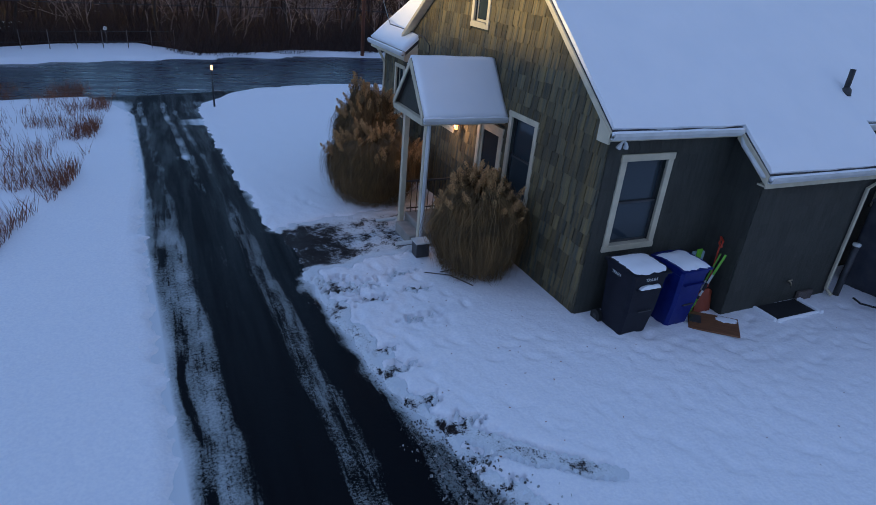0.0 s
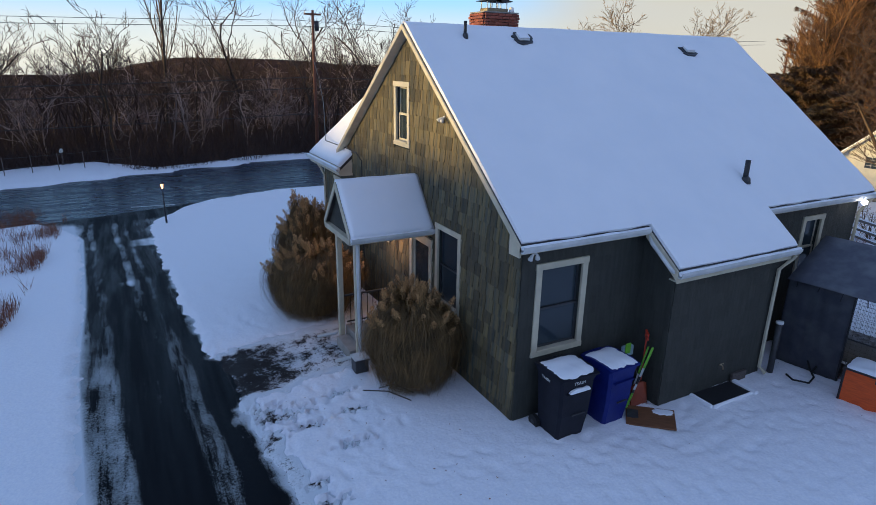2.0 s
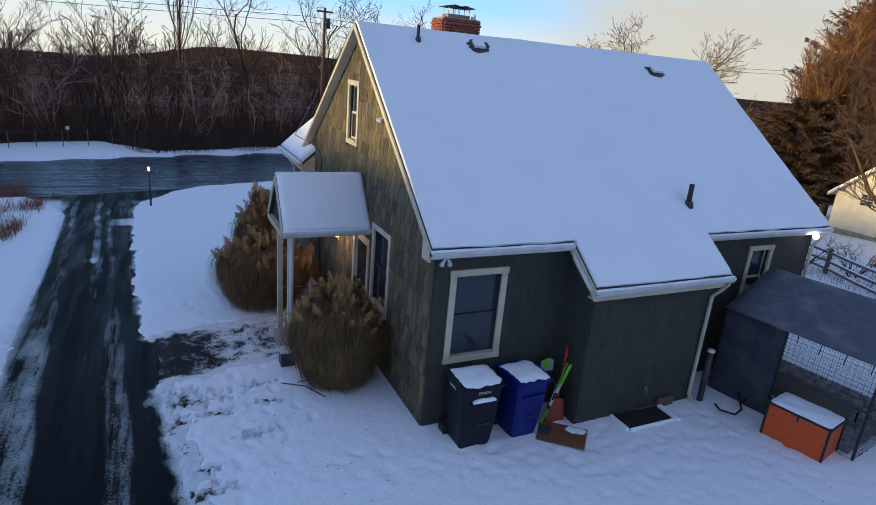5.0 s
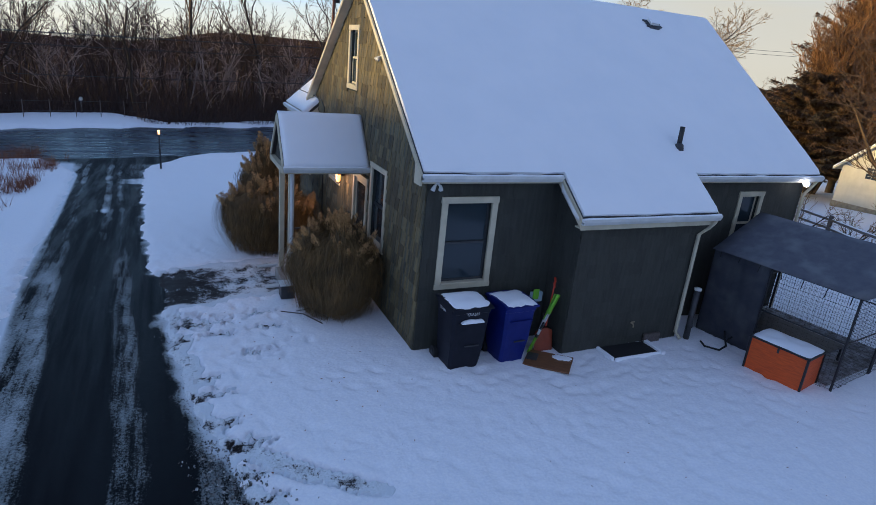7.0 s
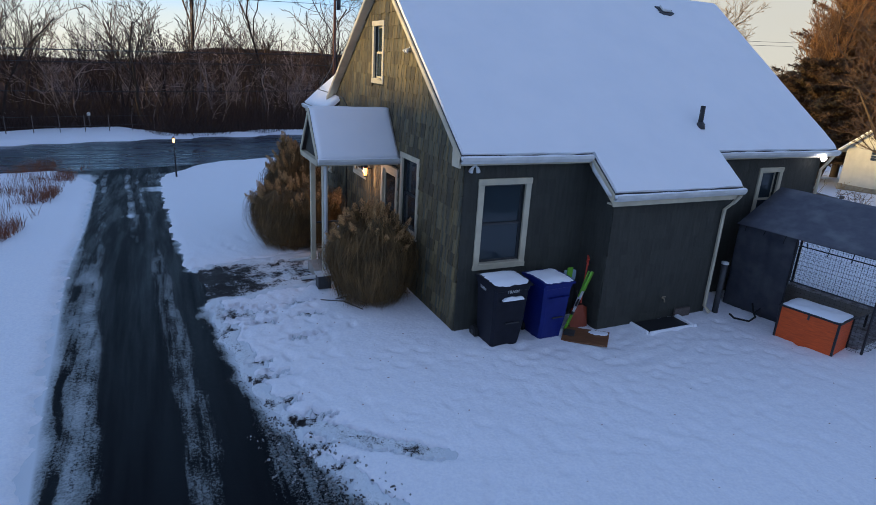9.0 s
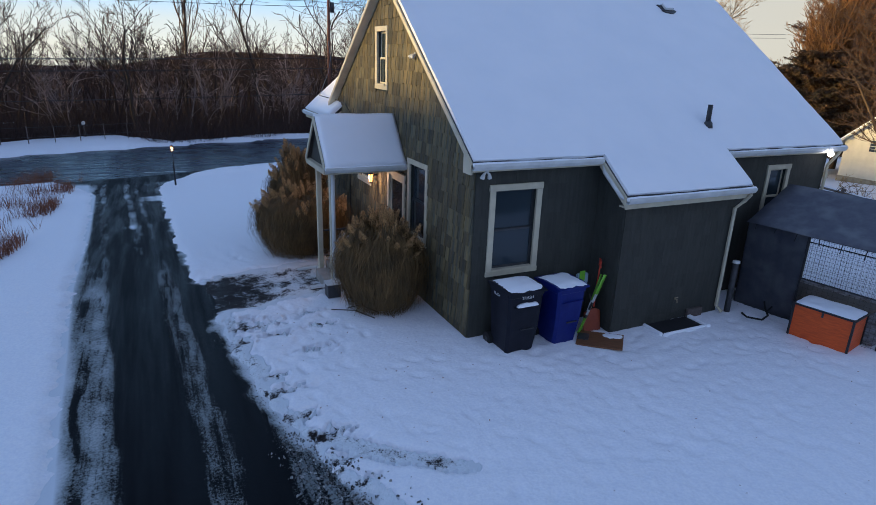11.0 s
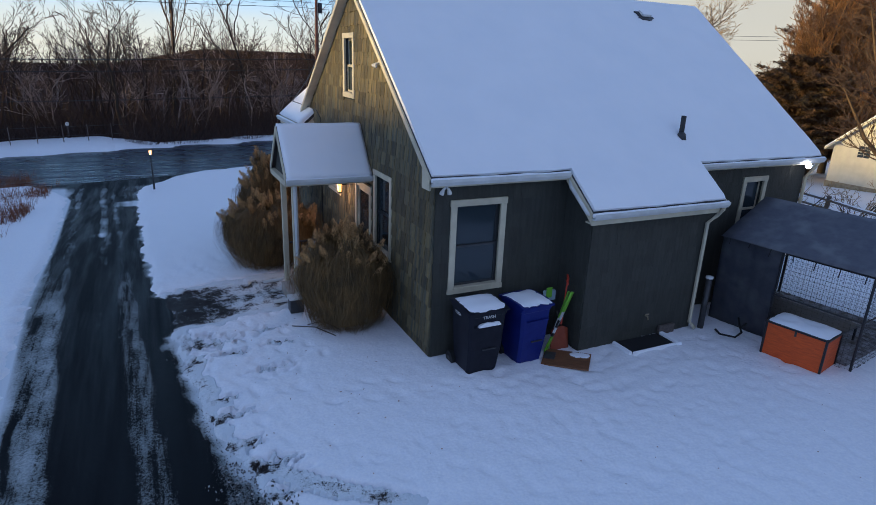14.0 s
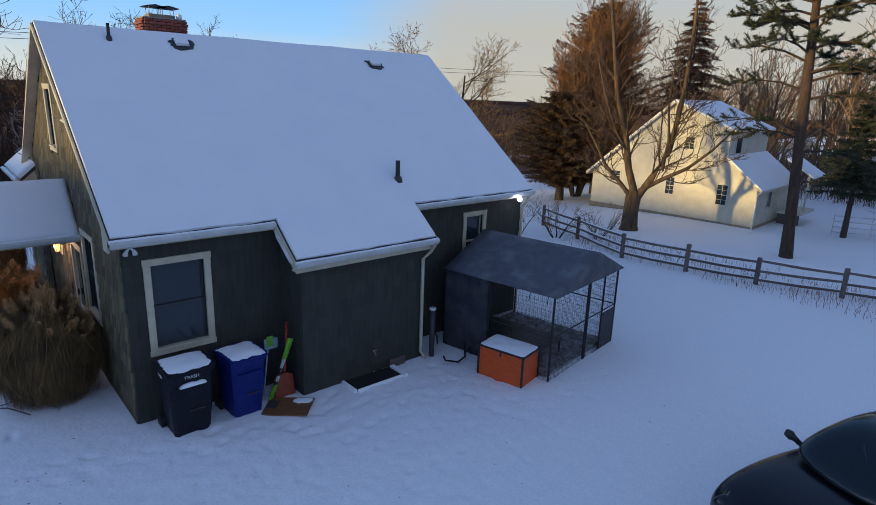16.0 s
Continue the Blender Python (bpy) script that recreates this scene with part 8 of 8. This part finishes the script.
tube(bm, [(-0.10, 4.60, 1.30), (-0.08, 4.59, 1.42), (-0.06, 4.72, 1.42), (-0.08, 4.72, 1.30), (-0.10, 4.60, 1.30)], 0.012, 6)
part("grip", bm, M_BLACK, spade)
twig = thing("fallen_branch", "broken twigs lying on the snow by the grass clump", "branch")
bm = bmesh.new()
tube(bm, [(-2.2, 2.1, 0.0), (-1.8, 1.75, 0.06), (-1.5, 1.3, 0.02)], 0.012, 5)
part("twig", bm, M_BARK_DARK, twig)
bm = bmesh.new()
tube(bm, [(-1.9, 2.0, 0.02), (-1.6, 1.9, 0.10), (-1.35, 1.5, 0.04)], 0.010, 5)
part("twig", bm, M_BARK_DARK, twig)

# broken crusts of dirty ice thrown up along the drive's edge
M_ICE = mat("dirty_ice", (0.34, 0.35, 0.35), 0.8, (0.05, 0.048, 0.045), 9.0, 5, bump=0.5, vary=0.7, lo=0.40, hi=0.60)
rngi = random.Random(71)
V, F = [], []
for k in range(1300):
    y = rngi.uniform(-5.2, 2.6) if rngi.random() < 0.35 else rngi.uniform(-5.0, -1.7)
    wide = 0.10 + 0.36 * smooth01(-1.2, -2.6, y)
    x = lerp_table(DRIVE_R, y) + rngi.gauss(0.02, 0.5) * wide
    r = rngi.uniform(0.007, 0.024) * (0.7 + 0.6 * smooth01(-1.0, -3.0, y))
    z = max(ground_z(x, y), snow_z(x, y)) + r * 0.2
    q = [Vector((rngi.uniform(-1, 1), rngi.uniform(-1, 1), rngi.uniform(-0.5, 0.6))).normalized() * r * rngi.uniform(0.7, 1.3) for _ in range(3)]
    tops = [(x + q[0].x, y + q[0].y, z), (x + q[1].x, y + q[1].y, z), (x - q[0].x, y - q[0].y, z), (x - q[1].x, y - q[1].y, z)]
    tops.sort(key=lambda p: math.atan2(p[1] - y, p[0] - x))
    i = len(V)
    V += [(a, b, c - r * 0.5) for a, b, c in tops] + [(a + (x - a) * 0.3, b + (y - b) * 0.3, c + r * rngi.uniform(0.3, 0.9)) for a, b, c in tops]
    F += [(i + j, i + (j + 1) % 4, i + 4 + (j + 1) % 4, i + 4 + j) for j in range(4)] + [(i + 4, i + 5, i + 6, i + 7)]
tagged(new("ice_crusts", raw_mesh("ice_crusts", V, F, M_ICE)), "broken dirty ice crusts along the edge of the drive", "ice", kind="stuff")

# leaf bits and grit blown over the snow
rngl = random.Random(90)
V, F = [], []
for k in range(170):
    x, y = rngl.uniform(-4.2, 11.0), rngl.uniform(-8.5, -0.4)
    if rngl.random() < 0.35:
        x, y = rngl.uniform(-4.0, -0.6), rngl.uniform(-3.0, 3.0)
    if drive_depth(x, y) > -0.1 or (x > BX0 - 0.1 and x < BX1 + 0.1 and y > BY - 0.05):
        continue
    z = snow_z(x, y) + 0.012
    a, L = rngl.random() * math.tau, rngl.uniform(0.008, 0.026)
    w = L * rngl.uniform(0.25, 0.7)
    c, s_ = math.cos(a), math.sin(a)
    i = len(V)
    V += [(x - c * L, y - s_ * L, z), (x - s_ * w, y + c * w, z + 0.006), (x + c * L, y + s_ * L, z + 0.004), (x + s_ * w, y - c * w, z)]
    F += [(i, i + 1, i + 2, i + 3)]
tagged(new("leaf_litter", raw_mesh("leaf_litter", V, F, M_WEED)), "dark leaf bits and grit scattered on the snow", "leaf litter", kind="stuff")


# ---- shingles on the house, last of the large work ----
def shingle_wall(wall, axis, out, fixed, u0, u1, z0, z1, holes, wide, top, seed, gap, lo, material, pick=lambda u, z: True, most=300):
    """Shingles over one wall: the nearest as pieces of their own, the rest joined."""
    rest = bmesh.new()
    count = 0
    for a, b, za, zb, sl in shingle_rows(axis, out, fixed, u0, u1, z0, z1, holes, 0.285, wide, top, seed, gap):
        keep = count < most and pick(a, za)
        tgt = bmesh.new() if keep else rest
        shingle(tgt, axis, out, a, b, za, zb, fixed, sl, top, lo)
        if keep:
            if tgt.verts:
                count += 1
                me = bpy.data.meshes.new("shingle")
                tgt.to_mesh(me)
                me.materials.append(material)
                ob = new("shingle", me)
                ob.parent = wall
            tgt.free()
    if rest.verts:
        ob = part("shingles", rest, material, wall)
        ob["kind"] = "stuff"
    else:
        rest.free()


shingle_wall(walls["wing"], "y", -1, 0.0, HD, WY1 - 0.26, -0.90, 3.05, [grow(WIN_WING, 0.10)], 0.24, None, 14, 0.008, 0.040, M_SHINGLE_W)
shingle_wall(walls["gable"], "y", -1, 0.0, 0.0, HD, -0.20, 6.8, [grow(h, 0.10) for h in (WIN_SIDE, WIN_GABLE, WIN_FRONT, DOOR_HOLE)], 0.24,
             lambda y: roof_z(y) - 0.12, 4, 0.008, 0.040, M_SHINGLE_W, lambda u, z: u < 6.0 and z > 0.6)
shingle_wall(walls["rear"], "x", -1, 0.0, 0.0, HL, -0.20, EZ - 0.20, [grow(WIN_REAR, 0.10), grow(WIN_FAR, 0.10), (BX0 + 0.01, BX1 - 0.01, -1, 4)], 0.24,
             None, 7, 0.0016, 0.022, M_SHINGLE)
shingle_wall(walls["bump"], "x", -1, BY, BX0, BX1, -0.20, LE - 0.18, [], 0.24, None, 8, 0.0016, 0.022, M_SHINGLE)
for key, fixed, out in (("bump0", BX0, -1), ("bump1", BX1, 1)):
    shingle_wall(walls[key], "y", out, fixed, BY, 0.0, -0.20, 3.2, [], 0.24, lambda y: LE - 0.107 + LS * (y - LEY), 9, 0.0016, 0.022, M_SHINGLE)
